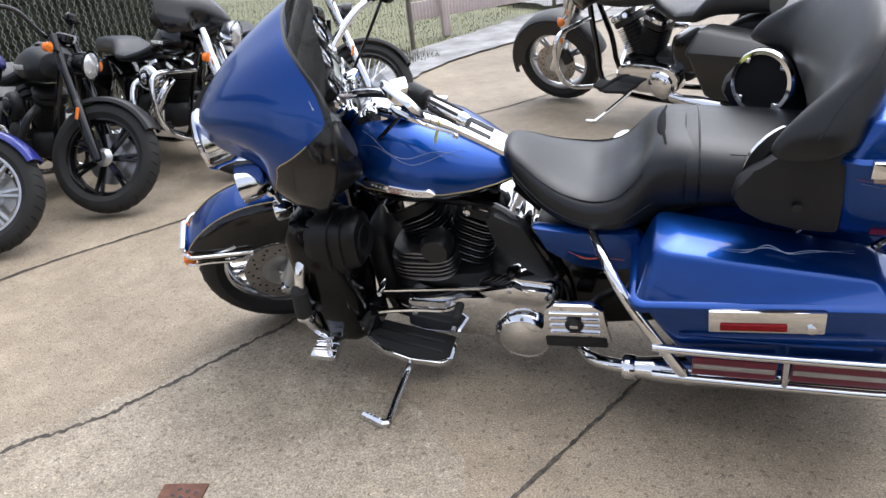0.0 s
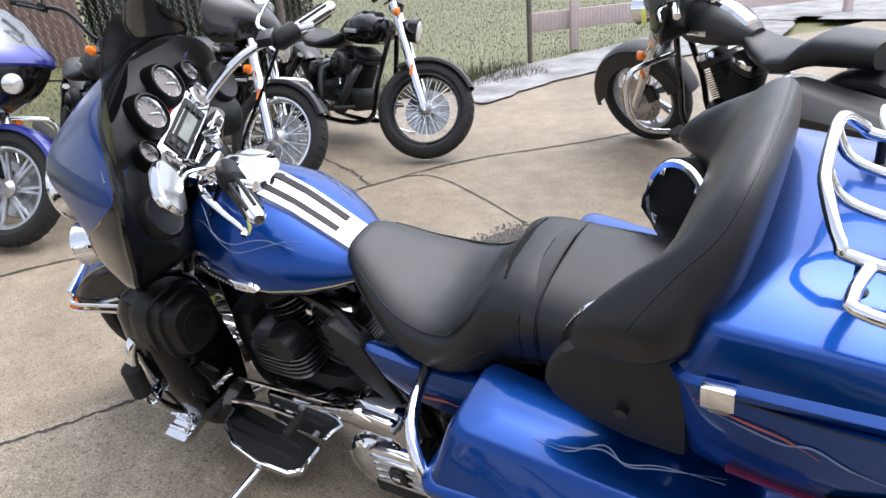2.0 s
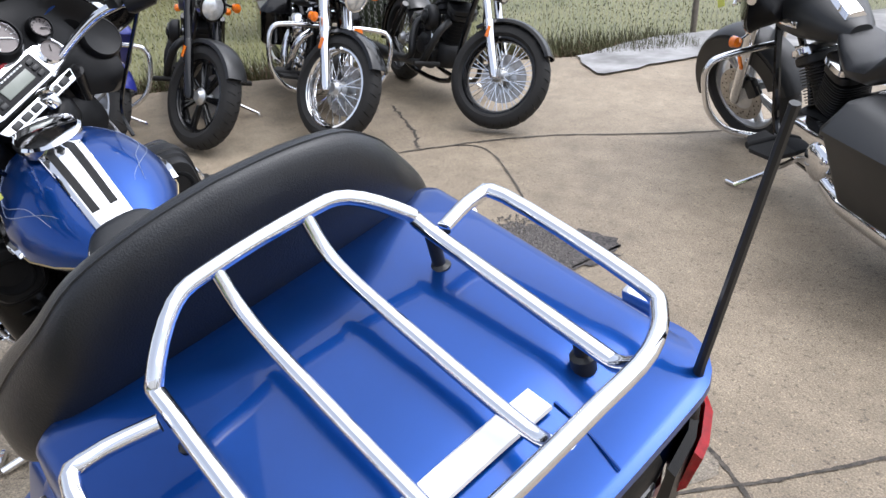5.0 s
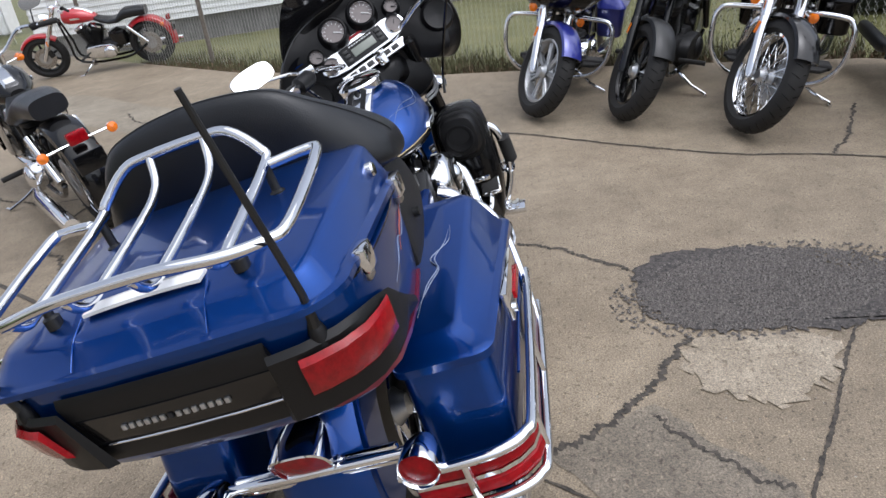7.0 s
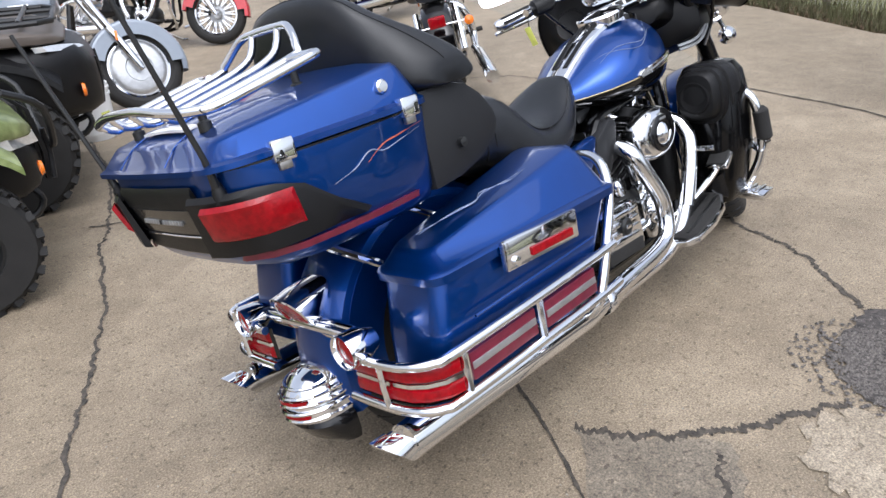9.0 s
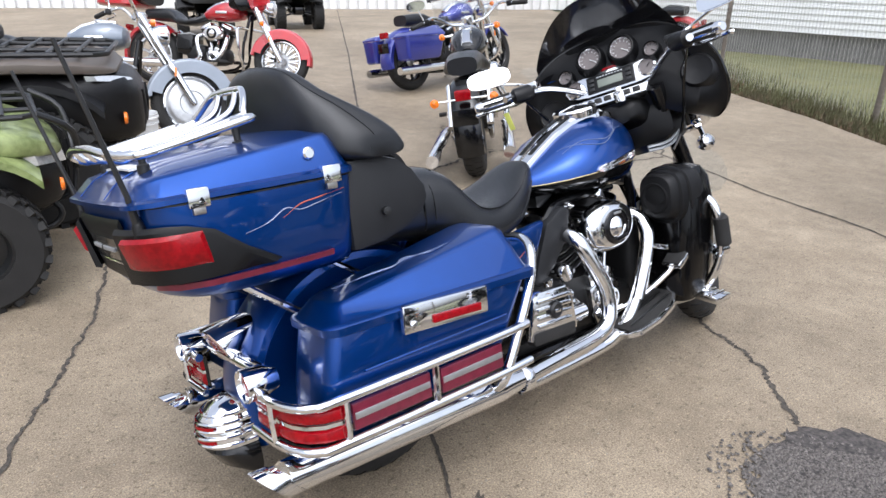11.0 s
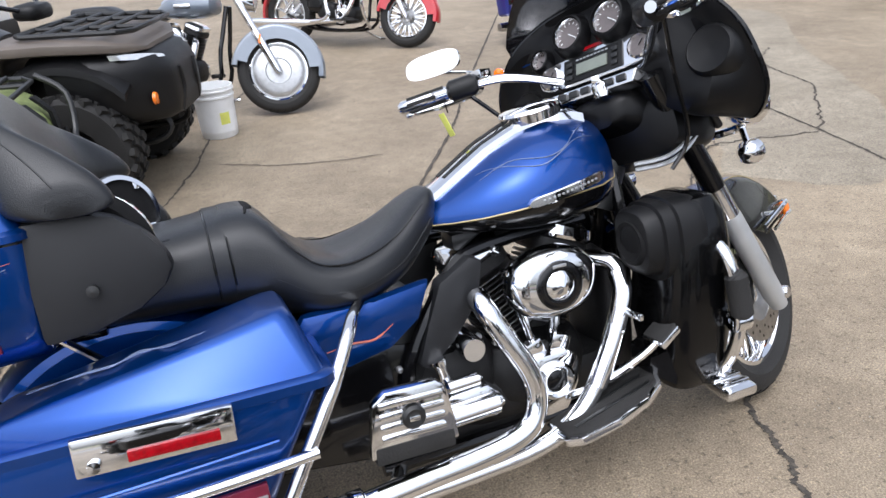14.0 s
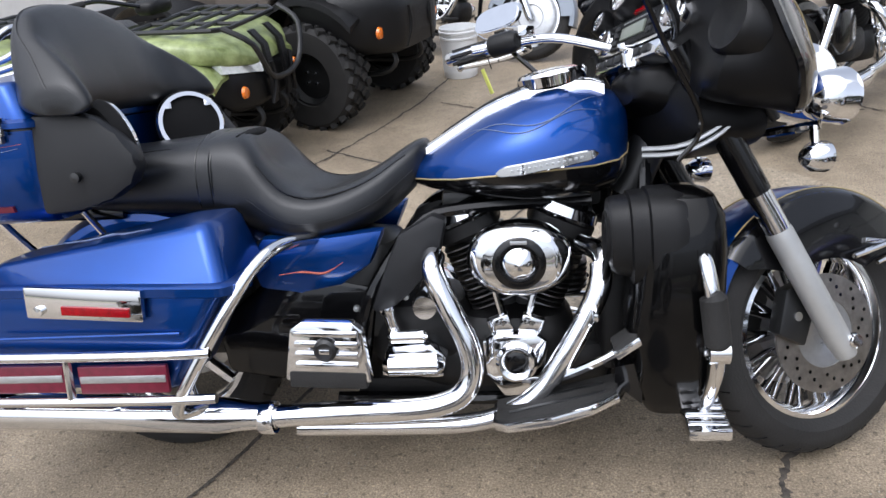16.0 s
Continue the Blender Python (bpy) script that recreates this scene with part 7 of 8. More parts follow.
    hb_ = [(0.16, 0.42, top), (0.20, 0.36, top + 0.01), (0.32, 0.27, top + 0.02), (0.40, 0.14, 0.99 + ape * 0.5), (0.42, 0.0, 0.97)]
    hbp = part("handlebar", moved(tube([p for p in hb_] + [(x, -y, z) for x, y, z in hb_[:-1][::-1]], 0.0125, 8, smooth=4), S), CHROME if trim is not BLACK else BLACK, t, "handlebar")
    for s in (1, -1):
        part("grip", moved(tube([(0.19, s * 0.37, top + 0.005), (0.12, s * 0.47, top - 0.008)], 0.019, 10), S), RUBBER if fairing != "bat" else CHROME, hbp)
        part("switch_housing", moved(box(0.215, s * 0.345, top + 0.008, 0.05, 0.05, 0.045, 0.01), S), PLASTIC, hbp)
        part("lever", moved(tube([(0.25, s * 0.35, top), (0.27, s * 0.4, top - 0.008), (0.2, s * 0.49, top - 0.02)], 0.007, 6, smooth=3), S), CHROME if trim is not BLACK else BLACK, hbp)
        mr = part("mirror", moved(loft([[V(0.2 + dx, s * 0.40 + yy * f_, top + 0.15 + zz * f_) for yy, zz in oval(0, 0, 0.075, 0.042, 20, 2.5)] for dx, f_ in ((-0.004, 1.0), (0.01, 0.95), (0.02, 0.5))]), S), trim if trim is not BLACK else BLACK, t, "mirror")
        part("mirror_stem", moved(tube([(0.23, s * 0.36, top + 0.02), (0.22, s * 0.39, top + 0.12)], 0.006, 6), S), trim, mr)
        ts = part("turn_signal", moved(lathe([(0.0, -0.03), (0.025, -0.02), (0.03, 0.012), (0.0, 0.022)], (0.52, s * 0.24, 0.90) if not fairing else (0.6, s * 0.2, 0.70), "X", 14), S), AMBER, t, "amber turn signal")
        part("signal_stalk", moved(tube([(0.50, s * 0.1, 0.90), (0.51, s * 0.22, 0.90)] if not fairing else [(0.57, s * 0.08, 0.72), (0.59, s * 0.18, 0.70)], 0.008, 6), S), trim, ts)
        rs = part("turn_signal", lathe([(0.0, 0.03), (0.025, 0.02), (0.03, -0.012), (0.0, -0.022)], (-1.08, s * 0.2, 0.60), "X", 14), AMBER, t, "amber rear signal")
        part("signal_stalk", tube([(-1.06, s * 0.03, 0.60), (-1.07, s * 0.18, 0.60)], 0.008, 6), trim, rs)
    # lamps and front bodywork
    hx, hz, hr = (0.60, 0.86, 0.085) if not fairing else (0.66, 0.90, 0.09)
    if fairing != "shark":
        hl_ = part("headlight", moved(lathe([(0.0, -0.10), (0.05, -0.09), (hr * 0.94, -0.03), (hr, 0.02), (hr * 1.05, 0.03), (hr * 0.9, 0.034)], (hx, 0, hz), "X", 26), S), trim, t, "round headlight")
        part("lens", moved(lathe([(hr * 0.92, 0.03), (hr * 0.6, 0.048), (0, 0.056)], (hx, 0, hz), "X", 26), S), CLEAR, hl_)
        part("gauge", moved(lathe([(0.05, -0.03), (0.055, 0.01), (0.045, 0.02), (0, 0.016)], (0.44, 0, 1.01), "Z", 22), S), trim, t)
    if fairing == "bat":
        fa = batwing(t, S @ Matrix.Translation((0.66, 0, 0.90)) @ Matrix.Scale(0.84, 4) @ Matrix.Translation((-0.795, 0, -0.965)), paint, SMOKE, BLACK, False)
        for y in (0.06, -0.06):
            part("gauge", moved(lathe([(0.045, 0.0), (0.04, -0.012), (0, -0.008)], (0.285, y, 1.10), "X", 22), S), GAUGE, fa)
    if fairing == "shark":
        def level(z, w, f, b=0.40):
            out = []
            for i in range(25):
                q = math.pi * (i / 24 - 0.5)
                out.append((b + (f - b) * math.cos(q) ** 0.75, w * math.copysign(abs(math.sin(q)) ** 0.85, math.sin(q)), z - 0.05 * abs(math.sin(q)) ** 3))
            return out
        fa = part("fairing", loft([level(*q) for q in ((0.74, 0.14, 0.64), (0.80, 0.23, 0.72), (0.86, 0.30, 0.755), (0.94, 0.36, 0.765), (1.0, 0.385, 0.75))]), BLACK, t, "shark-nose fairing, violet above black")
        part("upper_shell", loft([level(*q) for q in ((0.995, 0.392, 0.762), (1.01, 0.405, 0.77), (1.05, 0.41, 0.755), (1.10, 0.385, 0.705))]), paint, fa, "violet upper fairing")
        part("windshield", loft([level(*q) for q in ((1.095, 0.375, 0.70), (1.16, 0.35, 0.64), (1.24, 0.30, 0.56), (1.30, 0.23, 0.48), (1.315, 0.16, 0.44))]), GREYSCREEN, fa, "smoky grey windshield")
        part("badge", lathe([(0.022, 0.0), (0.018, 0.006), (0.0, 0.008)], (0.745, 0, 1.065), "X", 16), ALU, fa)
        for s in (1, -1):
            hh = part("headlight", lathe([(0.06, -0.02), (0.062, 0.01), (0.055, 0.012)], (0.76, s * 0.085, 0.90), "X", 24), BLACK, t, "twin headlight")
            part("lens", lathe([(0.056, 0.01), (0.03, 0.022), (0, 0.026)], (0.76, s * 0.085, 0.90), "X", 22), CLEAR, hh)
        part("sticker", box(0.555, 0.0, 1.262, 0.006, 0.17, 0.07, 0.001, m=Matrix.Rotation(radians(-52), 4, "Y")), WHITE, fa)
    if screen:
        ws = part("windshield", moved(loft([[(0.56 + dx - 0.8 * y * y, y, 0.98 + dz * (1 - (abs(y) / 0.33) ** 4 * 0.4)) for y in (-0.27 + 0.54 * i / 12 for i in range(13))] for dx, dz in ((0.0, 0.0), (-0.14, 0.40), (-0.145, 0.40), (-0.006, 0.0))], False, False), S), GLASS, t, "clear windshield")
    if guard:
        for s in (1, -1):
            part("engine_guard", tube([(0.40, s * 0.06, 0.66), (0.42, s * 0.3, 0.655), (0.425, s * 0.375, 0.63), (0.44, s * 0.40, 0.55), (0.45, s * 0.38, 0.38), (0.44, s * 0.28, 0.26), (0.36, s * 0.1, 0.2)], 0.0165, 10, smooth=5), CHROME, t, "chrome engine guard")
            part("floorboard", prism([(-0.03, s * 0.18), (-0.03, s * 0.31), (0.12, s * 0.34), (0.26, s * 0.28), (0.28, s * 0.18)], "XY", 0.27, 0.292, 0.006), RUBBER, t)
    if bags:
        bp_ = cases or paint
        for s in (1, -1):
            bg = part("saddlebag", loft([bag_ring(0.34, -0.62, -1.12, 0.17, 0.36, s, 0.05), bag_ring(0.36, -0.60, -1.14, 0.16, 0.375, s, 0.05), bag_ring(0.58, -0.52, -1.15, 0.15, 0.385, s, 0.045), bag_ring(0.59, -0.52, -1.15, 0.15, 0.385, s, 0.045)]), bp_, t, "hard saddlebag")
            part("bag_lid", loft([bag_ring(0.593, -0.505, -1.155, 0.145, 0.392, s, 0.045), bag_ring(0.612, -0.51, -1.155, 0.145, 0.392, s, 0.045), bag_ring(0.64, -0.55, -1.12, 0.16, 0.32, s, 0.04, 0.06), bag_ring(0.646, -0.6, -1.05, 0.2, 0.28, s, 0.03, 0.06)]), bp_, bg)
    for s in ((1, -1) if (bags or pipe == "both") else (-1,)):
        part("muffler", tube([(-0.30, s * 0.22, 0.25), (-0.38, s * 0.235, 0.245), (-0.48, s * 0.245, 0.24), (-1.12, s * 0.262, 0.235), (-1.2, s * 0.264, 0.235)], [0.03, 0.034, 0.047, 0.048, 0.044], 16), CHROME if trim is not BLACK else SATIN, t, "muffler")
    part("exhaust_pipe", tube([(0.17, -0.1, 0.58), (0.2, -0.18, 0.52), (0.16, -0.23, 0.38), (0.05, -0.24, 0.28), (-0.34, -0.23, 0.248)], 0.026, 12, smooth=4), CHROME if trim is not BLACK else SATIN, t)
    part("exhaust_pipe", tube([(-0.11, -0.1, 0.58), (-0.16, -0.19, 0.54), (-0.12, -0.24, 0.42), (-0.1, -0.245, 0.32), (-0.2, -0.24, 0.27), (-0.36, -0.235, 0.255)], 0.026, 12, smooth=4), CHROME if trim is not BLACK else SATIN, t)
    tl_ = part("tail_lamp", box(-1.135, 0, 0.64, 0.05, 0.11, 0.07, 0.015), REDLENS, t, "red tail lamp")
    part("plate_holder", box(-1.17, 0, 0.50, 0.012, 0.17, 0.11, 0.006), BLACK, tl_)
    if tour:
        part("top_case", loft([[(-0.92 - 0.24 + a_ * f_, b_ * f_, z) for a_, b_ in oval(0, 0, 0.26, 0.30, 26, 4)] for z, f_ in ((0.86, 0.9), (0.88, 1.0), (1.06, 1.0), (1.12, 0.88), (1.13, 0.6))]), paint, t, "top case")
        part("backrest", loft([[(x, a_, 1.02 + c_) for a_, c_ in oval(0, 0, 0.26, 0.12, 22, 3)] for x in (-0.90, -0.87, -0.83)]), LEATHER, t)
    ks_ = part("side_stand", tube([(0.08, 0.12, 0.2), (0.16, 0.26, 0.12), (0.2, 0.38, 0.08)], [0.014, 0.012, 0.012], 8), CHROME, t, "side stand")
    part("stand_foot", tube([(0.2, 0.375, 0.079), (0.26, 0.39, 0.081)], 0.011, 8), CHROME, ks_)
    if tag:
        part("tag", box(0.22, 0.40, top - 0.08, 0.004, 0.03, 0.08, 0.001), TAGYELLOW, t, "yellow tag")
    return t


GREYSCREEN = mat("smoky_grey_screen", (0.10, 0.11, 0.125), 0.12, 0.0, 0.1, 3.0, coat=0.6)
GLASS = mat("clear_screen", (0.9, 0.92, 0.93), 0.03, 0.0, 0.01, 3.0, trans=1.0)


def at_front(fx, fy, yaw, k=1.05):
    """The pose that sets the front tyre on (fx, fy)."""
    return pose(fx - 0.79 * k * math.cos(radians(yaw)), fy - 0.79 * k * math.sin(radians(yaw)), 0, 0, 0, yaw)


def at_rear(fx, fy, yaw, k=1.05):
    return pose(fx + 0.80 * k * math.cos(radians(yaw)), fy + 0.80 * k * math.sin(radians(yaw)), 0, 0, 0, yaw)


bike("bagger_motorcycle", at_front(3.81, -2.09, 170), "violet blue bagger with shark-nose fairing and chrome star wheels", PURPLE, "star", ALU, 38, "shark", True, True, tyre_r=0.33, tag=False, forks=CHROME)
bike("black_roadster_motorcycle", at_front(3.51, -2.74, 160), "matt black small roadster motorcycle with round headlight", SATIN, "star", BLACK, 36, "", forks=BLACK, trim=BLACK, dual=False, tyre_r=0.33)
bike("black_cruiser_motorcycle", at_front(2.99, -3.46, 160), "black touring motorcycle with batwing fairing and laced wheel", BLACK, "wire", CHROME, 36, "bat", True, True, tyre_r=0.34, fender=BLACK)
bike("bobber_motorcycle", at_front(2.46, -4.41, 168), "black bobber motorcycle with wire wheels and tall bars", BLACK, "wire", BLACK, 40, "", forks=CHROME, trim=BLACK, ape=0.12, dual=False, tyre_r=0.335)
bike("matt_bagger_motorcycle", at_front(1.06, -5.35, -31), "satin black bagger motorcycle with chrome console", SATIN, "star", ALU, 18, "bat", True, True, tag=True, valanced=True, trim=CHROME, k=1.1)
bike("softail_motorcycle", at_rear(2.15, 0.62, 50), "black and red softail motorcycle with amber signals", BLACK, "wire", CHROME, 8, "", screen=True, valanced=True, fender=BLACK, pipe="both")
bike("blue_bagger_motorcycle", at_rear(3.75, 4.05, 12), "violet blue bagger motorcycle with black mufflers", PURPLE, "cast", BLACK, 5, "", True, True, screen=True)
bike("red_cruiser_motorcycle", at_rear(9.1, 4.15, 104), "red cruiser motorcycle with wire wheels", REDPAINT, "cast", SATIN, 10, "", valanced=False)
bike("red_touring_motorcycle", at_front(2.36, 4.84, -46), "red and black touring motorcycle with leg shields", REDPAINT, "slots", CHROME, 12, "bat", False, True, valanced=True, tour=True, pipe="both")
bike("grey_cruiser_motorcycle", at_front(0.63, 2.69, -28), "slate grey cruiser motorcycle with solid disc wheel", SLATE, "solid", CHROME, 20, "", False, False, valanced=True, ape=0.05)


# ---- all-terrain vehicles and bucket ----
def knob_wheel(parent, c, R, w):
    t = part("wheel", lathe([(R * 0.52, -w / 2), (R * 0.9, -w / 2), (R * 0.97, -w * 0.4), (R * 0.97, w * 0.4), (R * 0.9, w / 2), (R * 0.52, w / 2)], c, "Y", 32, None, True), RUBBER, parent, "knobby tyre")
    kb = bmesh.new()
    for i in range(22):
        a = 2 * math.pi * i / 22
        for j, y in enumerate((-0.36, -0.12, 0.12, 0.36)):
            aa = a + (0.14 if j % 2 else 0)
            mm = Matrix.Translation(c) @ Matrix.Rotation(-aa, 4, "Y") @ Matrix.Translation((R * 0.975, y * w, 0)) @ Matrix.Rotation(0.5 if y > 0 else -0.5, 4, "X")
            own = bmesh.new()
            bmesh.ops.create_cube(own, size=1.0)
            for v in own.verts:
                v.co = Vector((v.co.x * R * 0.10, v.co.y * w * 0.22, v.co.z * R * 0.13))
            bmesh.ops.transform(own, matrix=mm, verts=own.verts)
            merge(kb, own)
    part("knob_tread", kb, RUBBER, t, smooth=False)["kind"] = "stuff"
    part("rim", lathe([(R * 0.53, -w * 0.42), (R * 0.48, -w * 0.42), (R * 0.42, -w * 0.2), (R * 0.2, -w * 0.24), (0.0, -w * 0.26)], c, "Y", 28), SATIN, t)
    part("rim", lathe([(R * 0.53, w * 0.42), (R * 0.48, w * 0.42), (R * 0.42, w * 0.2), (R * 0.2, w * 0.24), (0.0, w * 0.26)], c, "Y", 28), SATIN, t)
    for i in range(4):
        a = math.pi / 4 + math.pi * i / 2
        for s in (1, -1):
            part("wheel_nut", lathe([(0.0, s * w * 0.30), (0.009, s * w * 0.30), (0.010, s * w * 0.2)], (c[0] + R * 0.14 * math.cos(a), c[1], c[2] + R * 0.14 * math.sin(a)), "Y", 6), CHROME, t)


def atv(m, label, paint, fend, guard=True, group="all-terrain vehicles", k=0.95):
    t = thing("atv", m @ Matrix.Scale(k, 4), label, "quad bike", group)
    for x in (0.62, -0.62):
        for s in (1, -1):
            knob_wheel(t, V(x, s * 0.44, 0.31), 0.31, 0.22)

    def slab(*rows):
        return loft([[(x, a_ * w, (lo + hi) / 2 + c_ * (hi - lo) / 2) for a_, c_ in oval(0, 0, 1, 1, 32, 4.6)] for x, lo, hi, w in rows])
    for s in (1, -1):
        for x, sg in ((0.62, 1), (-0.62, -1)):
            rings = []
            for q in range(13):
                a = radians(38 + 122 * q / 12 if sg > 0 else 20 + 122 * q / 12)
                px, pz = x + 0.42 * math.cos(a), 0.35 + 0.40 * math.sin(a)
                rings.append([(px, s * 0.20, pz + 0.05), (px, s * 0.42, pz + 0.045), (px, s * 0.52, pz + 0.015), (px, s * 0.525, pz - 0.02), (px, s * 0.51, pz - 0.01), (px, s * 0.42, pz + 0.025), (px, s * 0.20, pz + 0.03)])
            part("fender", loft(rings), fend, t, "flared plastic fender")
        part("footwell", box(0.0, s * 0.36, 0.33, 0.62, 0.24, 0.04, 0.015), PLASTIC, t)
        part("suspension_arm", tube([(0.6, s * 0.1, 0.36), (0.62, s * 0.36, 0.3)], 0.022, 8), BLACK, t)
        part("suspension_arm", tube([(-0.6, s * 0.1, 0.36), (-0.62, s * 0.36, 0.3)], 0.022, 8), BLACK, t)
        if guard:
            lens = [[(1.082 - 0.13 * u + dx, s * (0.17 + 0.22 * u), 0.655 + 0.04 * u + dz) for dx, dz in ((-0.06, -0.04 * (0.7 + 0.3 * u)), (0.0, -0.035), (-0.012, 0.03 * (1.0 - 0.4 * u)), (-0.06, 0.035 * (1.0 - 0.4 * u)))] for u in (0.0, 0.15, 0.5, 0.85, 1.0)]
        else:
            lens = [[(1.085 - 0.16 * u + dx, s * (0.21 + 0.20 * u), 0.742 + 0.03 * u + dz * (0.35 + 1.3 * u * (1.25 - u))) for dx, dz in ((-0.05, -0.02), (0.004, -0.018), (-0.012, 0.018), (-0.06, 0.022))] for u in (0.0, 0.2, 0.4, 0.6, 0.8, 0.95, 1.0)]
        part("headlight", loft(lens), CLEAR, t, "clear slit headlight")
        part("nose_rib", tube([(1.118, s * 0.13, 0.665), (1.122, s * 0.12, 0.55), (1.10, s * 0.16, 0.43)], 0.012, 8, smooth=3), PLASTIC, t)
        part("frame_tube", tube([(0.98, s * 0.16, 0.42), (1.02, s * 0.17, 0.34), (0.92, s * 0.19, 0.27), (0.55, s * 0.20, 0.25)], 0.016, 8, smooth=3), SATIN, t)
    if guard:
        part("nose", slab((1.06, 0.46, 0.60, 0.20), (1.02, 0.42, 0.66, 0.28), (0.94, 0.40, 0.70, 0.36), (0.80, 0.42, 0.72, 0.40), (0.55, 0.46, 0.76, 0.38), (0.40, 0.50, 0.76, 0.30)), PLASTIC, t, "black nose")
        part("hood", slab((1.07, 0.665, 0.70, 0.17), (1.04, 0.665, 0.755, 0.27), (0.97, 0.68, 0.80, 0.38), (0.86, 0.70, 0.84, 0.46), (0.62, 0.72, 0.88, 0.51), (0.36, 0.74, 0.88, 0.50), (0.24, 0.72, 0.86, 0.28), (0.12, 0.60, 0.84, 0.17)), paint, t, "plastic hood")
    else:
        part("nose", slab((1.12, 0.50, 0.655, 0.19), (1.105, 0.42, 0.70, 0.24), (1.05, 0.40, 0.765, 0.33), (0.93, 0.40, 0.79, 0.43), (0.80, 0.46, 0.80, 0.49), (0.55, 0.56, 0.81, 0.48), (0.40, 0.56, 0.78, 0.34)), PLASTIC, t, "black angular nose")
        part("hood", slab((1.01, 0.775, 0.80, 0.24), (0.96, 0.775, 0.835, 0.36), (0.84, 0.785, 0.865, 0.45), (0.60, 0.80, 0.885, 0.50), (0.36, 0.80, 0.88, 0.50), (0.24, 0.72, 0.86, 0.28), (0.12, 0.60, 0.84, 0.17)), paint, t, "plastic hood")
    part("body", slab((0.20, 0.50, 0.80, 0.16), (0.0, 0.48, 0.78, 0.15), (-0.30, 0.50, 0.78, 0.18), (-0.42, 0.66, 0.82, 0.36), (-0.60, 0.74, 0.86, 0.46), (-0.90, 0.74, 0.84, 0.44), (-1.0, 0.70, 0.80, 0.30)), paint, t, "plastic rear body")
    part("chassis", lump(0, 0, 0.42, 0.72, 0.17, 0.14, 4), BLACK, t)
    part("seat", loft([[(x, a_ * w, z0 + c_ * h) for a_, c_ in oval(0, 0, 1, 1, 22, 3)] for x, z0, w, h in ((0.18, 0.84, 0.08, 0.03), (0.1, 0.85, 0.13, 0.05), (-0.15, 0.84, 0.17, 0.05), (-0.45, 0.85, 0.19, 0.055), (-0.6, 0.86, 0.17, 0.04))]), LEATHER, t, "black seat")
    for x0, x1, z in ((0.42, 0.98, 0.90), (-0.98, -0.5, 0.90)):
        rk = part("cargo_rack", tube([(x0, -0.36, z), (x0, 0.36, z), (x0 + 0.04, 0.40, z), (x1 - 0.06, 0.36, z - 0.01), (x1, 0.28, z - 0.015), (x1, -0.28, z - 0.015), (x1 - 0.06, -0.36, z - 0.01), (x0 + 0.04, -0.40, z)], 0.014, 8, True), SATIN, t, "black tubular cargo rack")
        for i in range(1, 4):
            x = x0 + (x1 - x0) * i / 4
            part("rack_bar", tube([(x, -0.37, z), (x, 0.37, z)], 0.012, 8), SATIN, rk)
        for y in (-0.16, 0.16):
            part("rack_bar", tube([(x0, y, z + 0.002), (x1, y, z - 0.012)], 0.012, 8), SATIN, rk)
            part("rack_stay", tube([(x0 + 0.2, y, z), (x0 + 0.2, y, z - 0.12)], 0.012, 8), SATIN, rk)
    bmpr = part("bumper" if not guard else "brush_guard", tube([(0.98, -0.36, 0.90), (1.12, -0.31, 0.80), (1.14, -0.17, 0.59), (1.14, 0.17, 0.59), (1.12, 0.31, 0.80), (0.98, 0.36, 0.90)] if guard else [(0.95, -0.28, 0.46), (1.07, -0.2, 0.44), (1.09, 0, 0.44), (1.07, 0.2, 0.44), (0.95, 0.28, 0.46)], 0.017, 8, smooth=4), SATIN, t, "black front brush guard")
    for y in ((-0.1, 0.1) if guard else ()):
        part("guard_bar", loft([[(x, y + dy, z) for dy in (-0.03, 0.03)] + [(x - 0.02, y + dy, z) for dy in (0.03, -0.03)] for x, z in ((1.02, 0.84), (1.09, 0.76), (1.11, 0.55), (1.09, 0.42))]), PLASTIC, bmpr)
    hbp = part("handlebar", tube([(0.16, 0.40, 1.06), (0.22, 0.28, 1.06), (0.34, 0.12, 1.0), (0.36, 0, 0.98), (0.34, -0.12, 1.0), (0.22, -0.28, 1.06), (0.16, -0.40, 1.06)], 0.0125, 8, smooth=4), BLACK, t, "handlebar")
    part("pod", lump(0.36, 0, 0.98, 0.08, 0.12, 0.05, 3), PLASTIC, hbp)
    for s in (1, -1):
        part("grip", tube([(0.18, s * 0.36, 1.06), (0.12, s * 0.48, 1.055)], 0.018, 8), RUBBER, hbp)
        part("marker_lamp", lathe([(0.035, 0.0), (0.03, 0.015), (0, 0.02)], (1.03, s * 0.345, 0.545), "X", 16), AMBER, t, "amber marker")
    return t


atv(pose(-1.70, 0.52, 0, 0, 0, -4), "green camouflage quad bike with black cargo racks", CAMO, CAMO)
atv(pose(-1.20, 1.79, 0, 0, 0, -17), "brown and black quad bike with cargo rack", BROWN, PLASTIC, False, k=1.10)
atv(pose(3.6, 11.5, 0, 0, 0, 75), "black quad bike far across the lot", SATIN, PLASTIC)
atv(pose(6.0, 12.5, 0, 0, 0, 75), "black quad bike far across the lot", SATIN, PLASTIC)

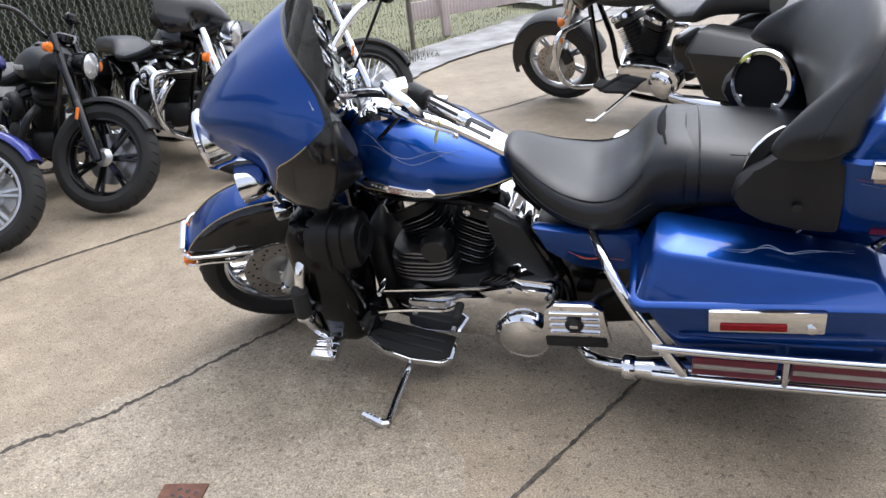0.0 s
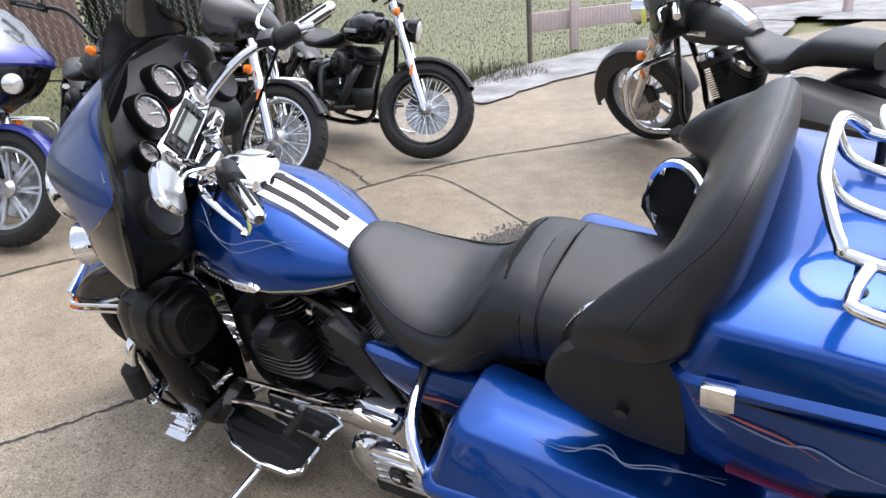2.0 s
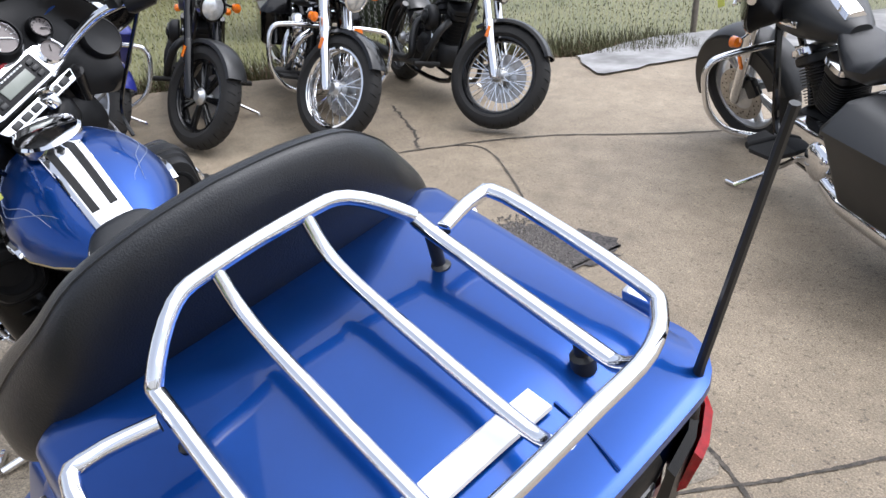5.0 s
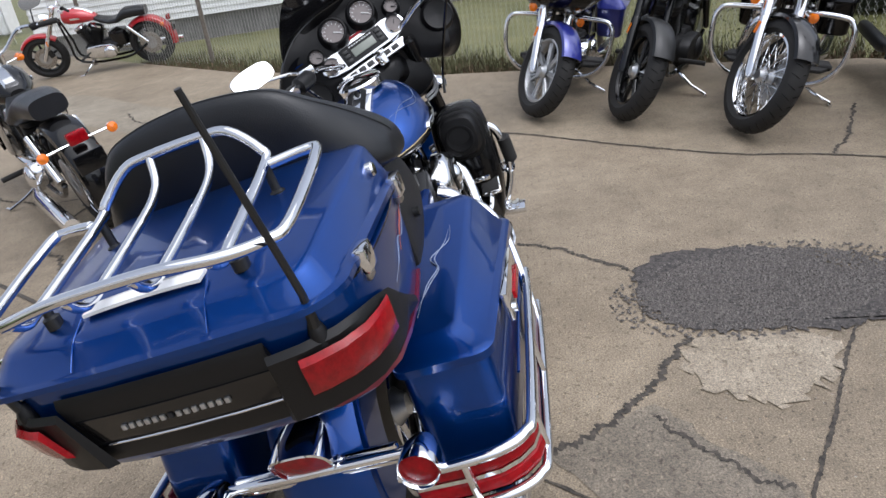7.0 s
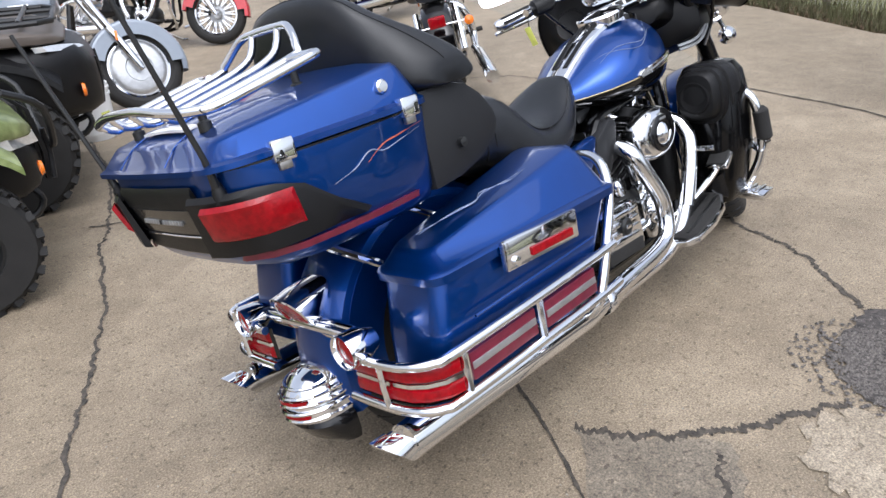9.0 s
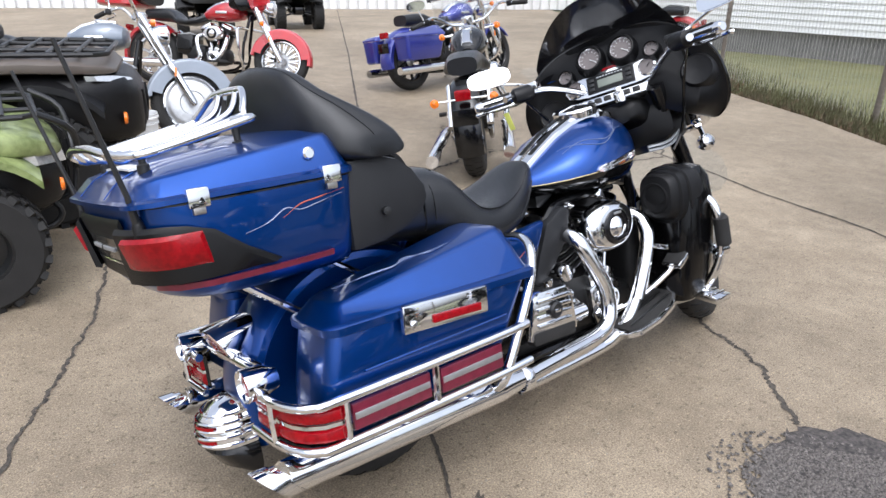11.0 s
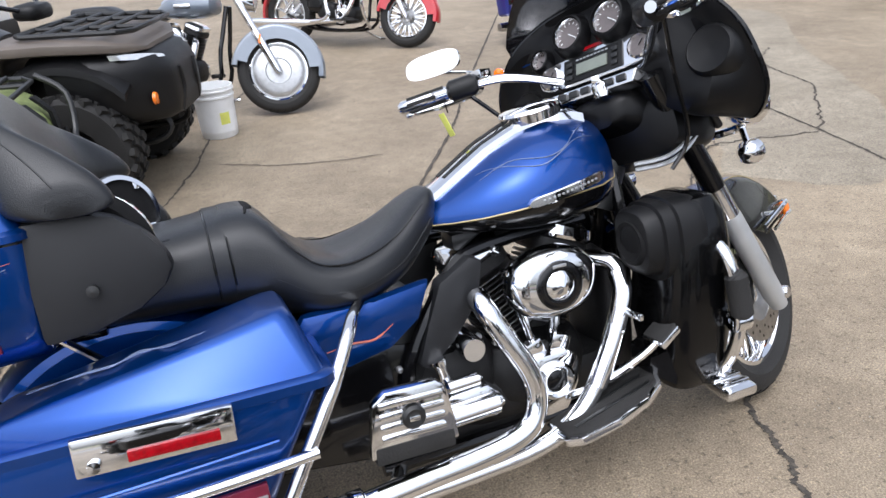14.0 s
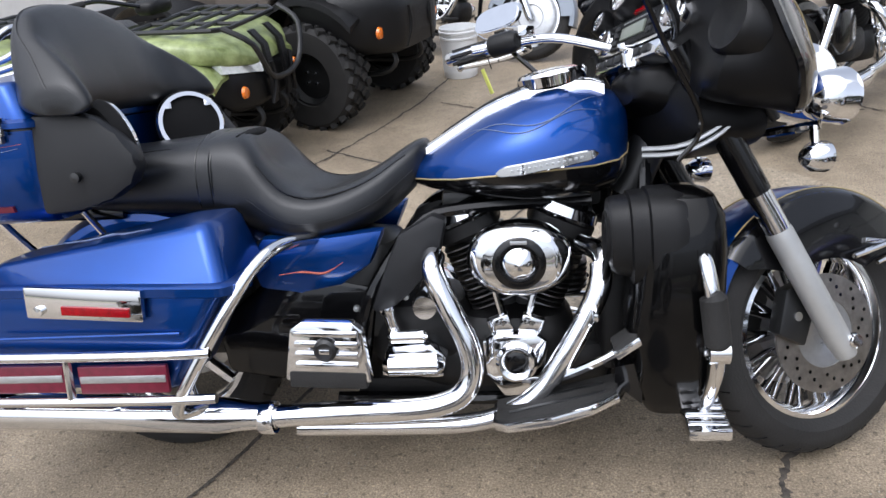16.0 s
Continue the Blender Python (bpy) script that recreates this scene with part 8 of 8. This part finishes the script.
bucket = thing("bucket", pose(0.1, 2.3, 0, 0, 0, 30), "white plastic bucket with a worn label, on the concrete", "bucket")
part("body", lathe([(0.0, 0.0), (0.128, 0.0), (0.134, 0.01), (0.146, 0.30), (0.154, 0.305), (0.154, 0.318), (0.147, 0.32), (0.149, 0.345), (0.157, 0.35), (0.157, 0.362), (0.150, 0.365), (0.152, 0.385), (0.147, 0.385), (0.138, 0.05), (0.0, 0.04)], (0, 0, 0), "Z", 36), OFFWHITE, bucket, "white plastic bucket")
part("label", loft([[(r * math.cos(a), r * math.sin(a), z) for a in (radians(-112 + 6 * i) for i in range(6))] for z, r in ((0.11, 0.140), (0.20, 0.1435))], False, False), TAGYELLOW, bucket, "faded yellow label")
part("bucket_handle", tube([(0.15 * math.cos(radians(a)), 0.15 * math.sin(radians(a)) - 0.0, 0.335 - 0.10 * math.sin(radians(a)) ** 2) for a in range(0, 181, 12)], 0.003, 6), STEEL, bucket)
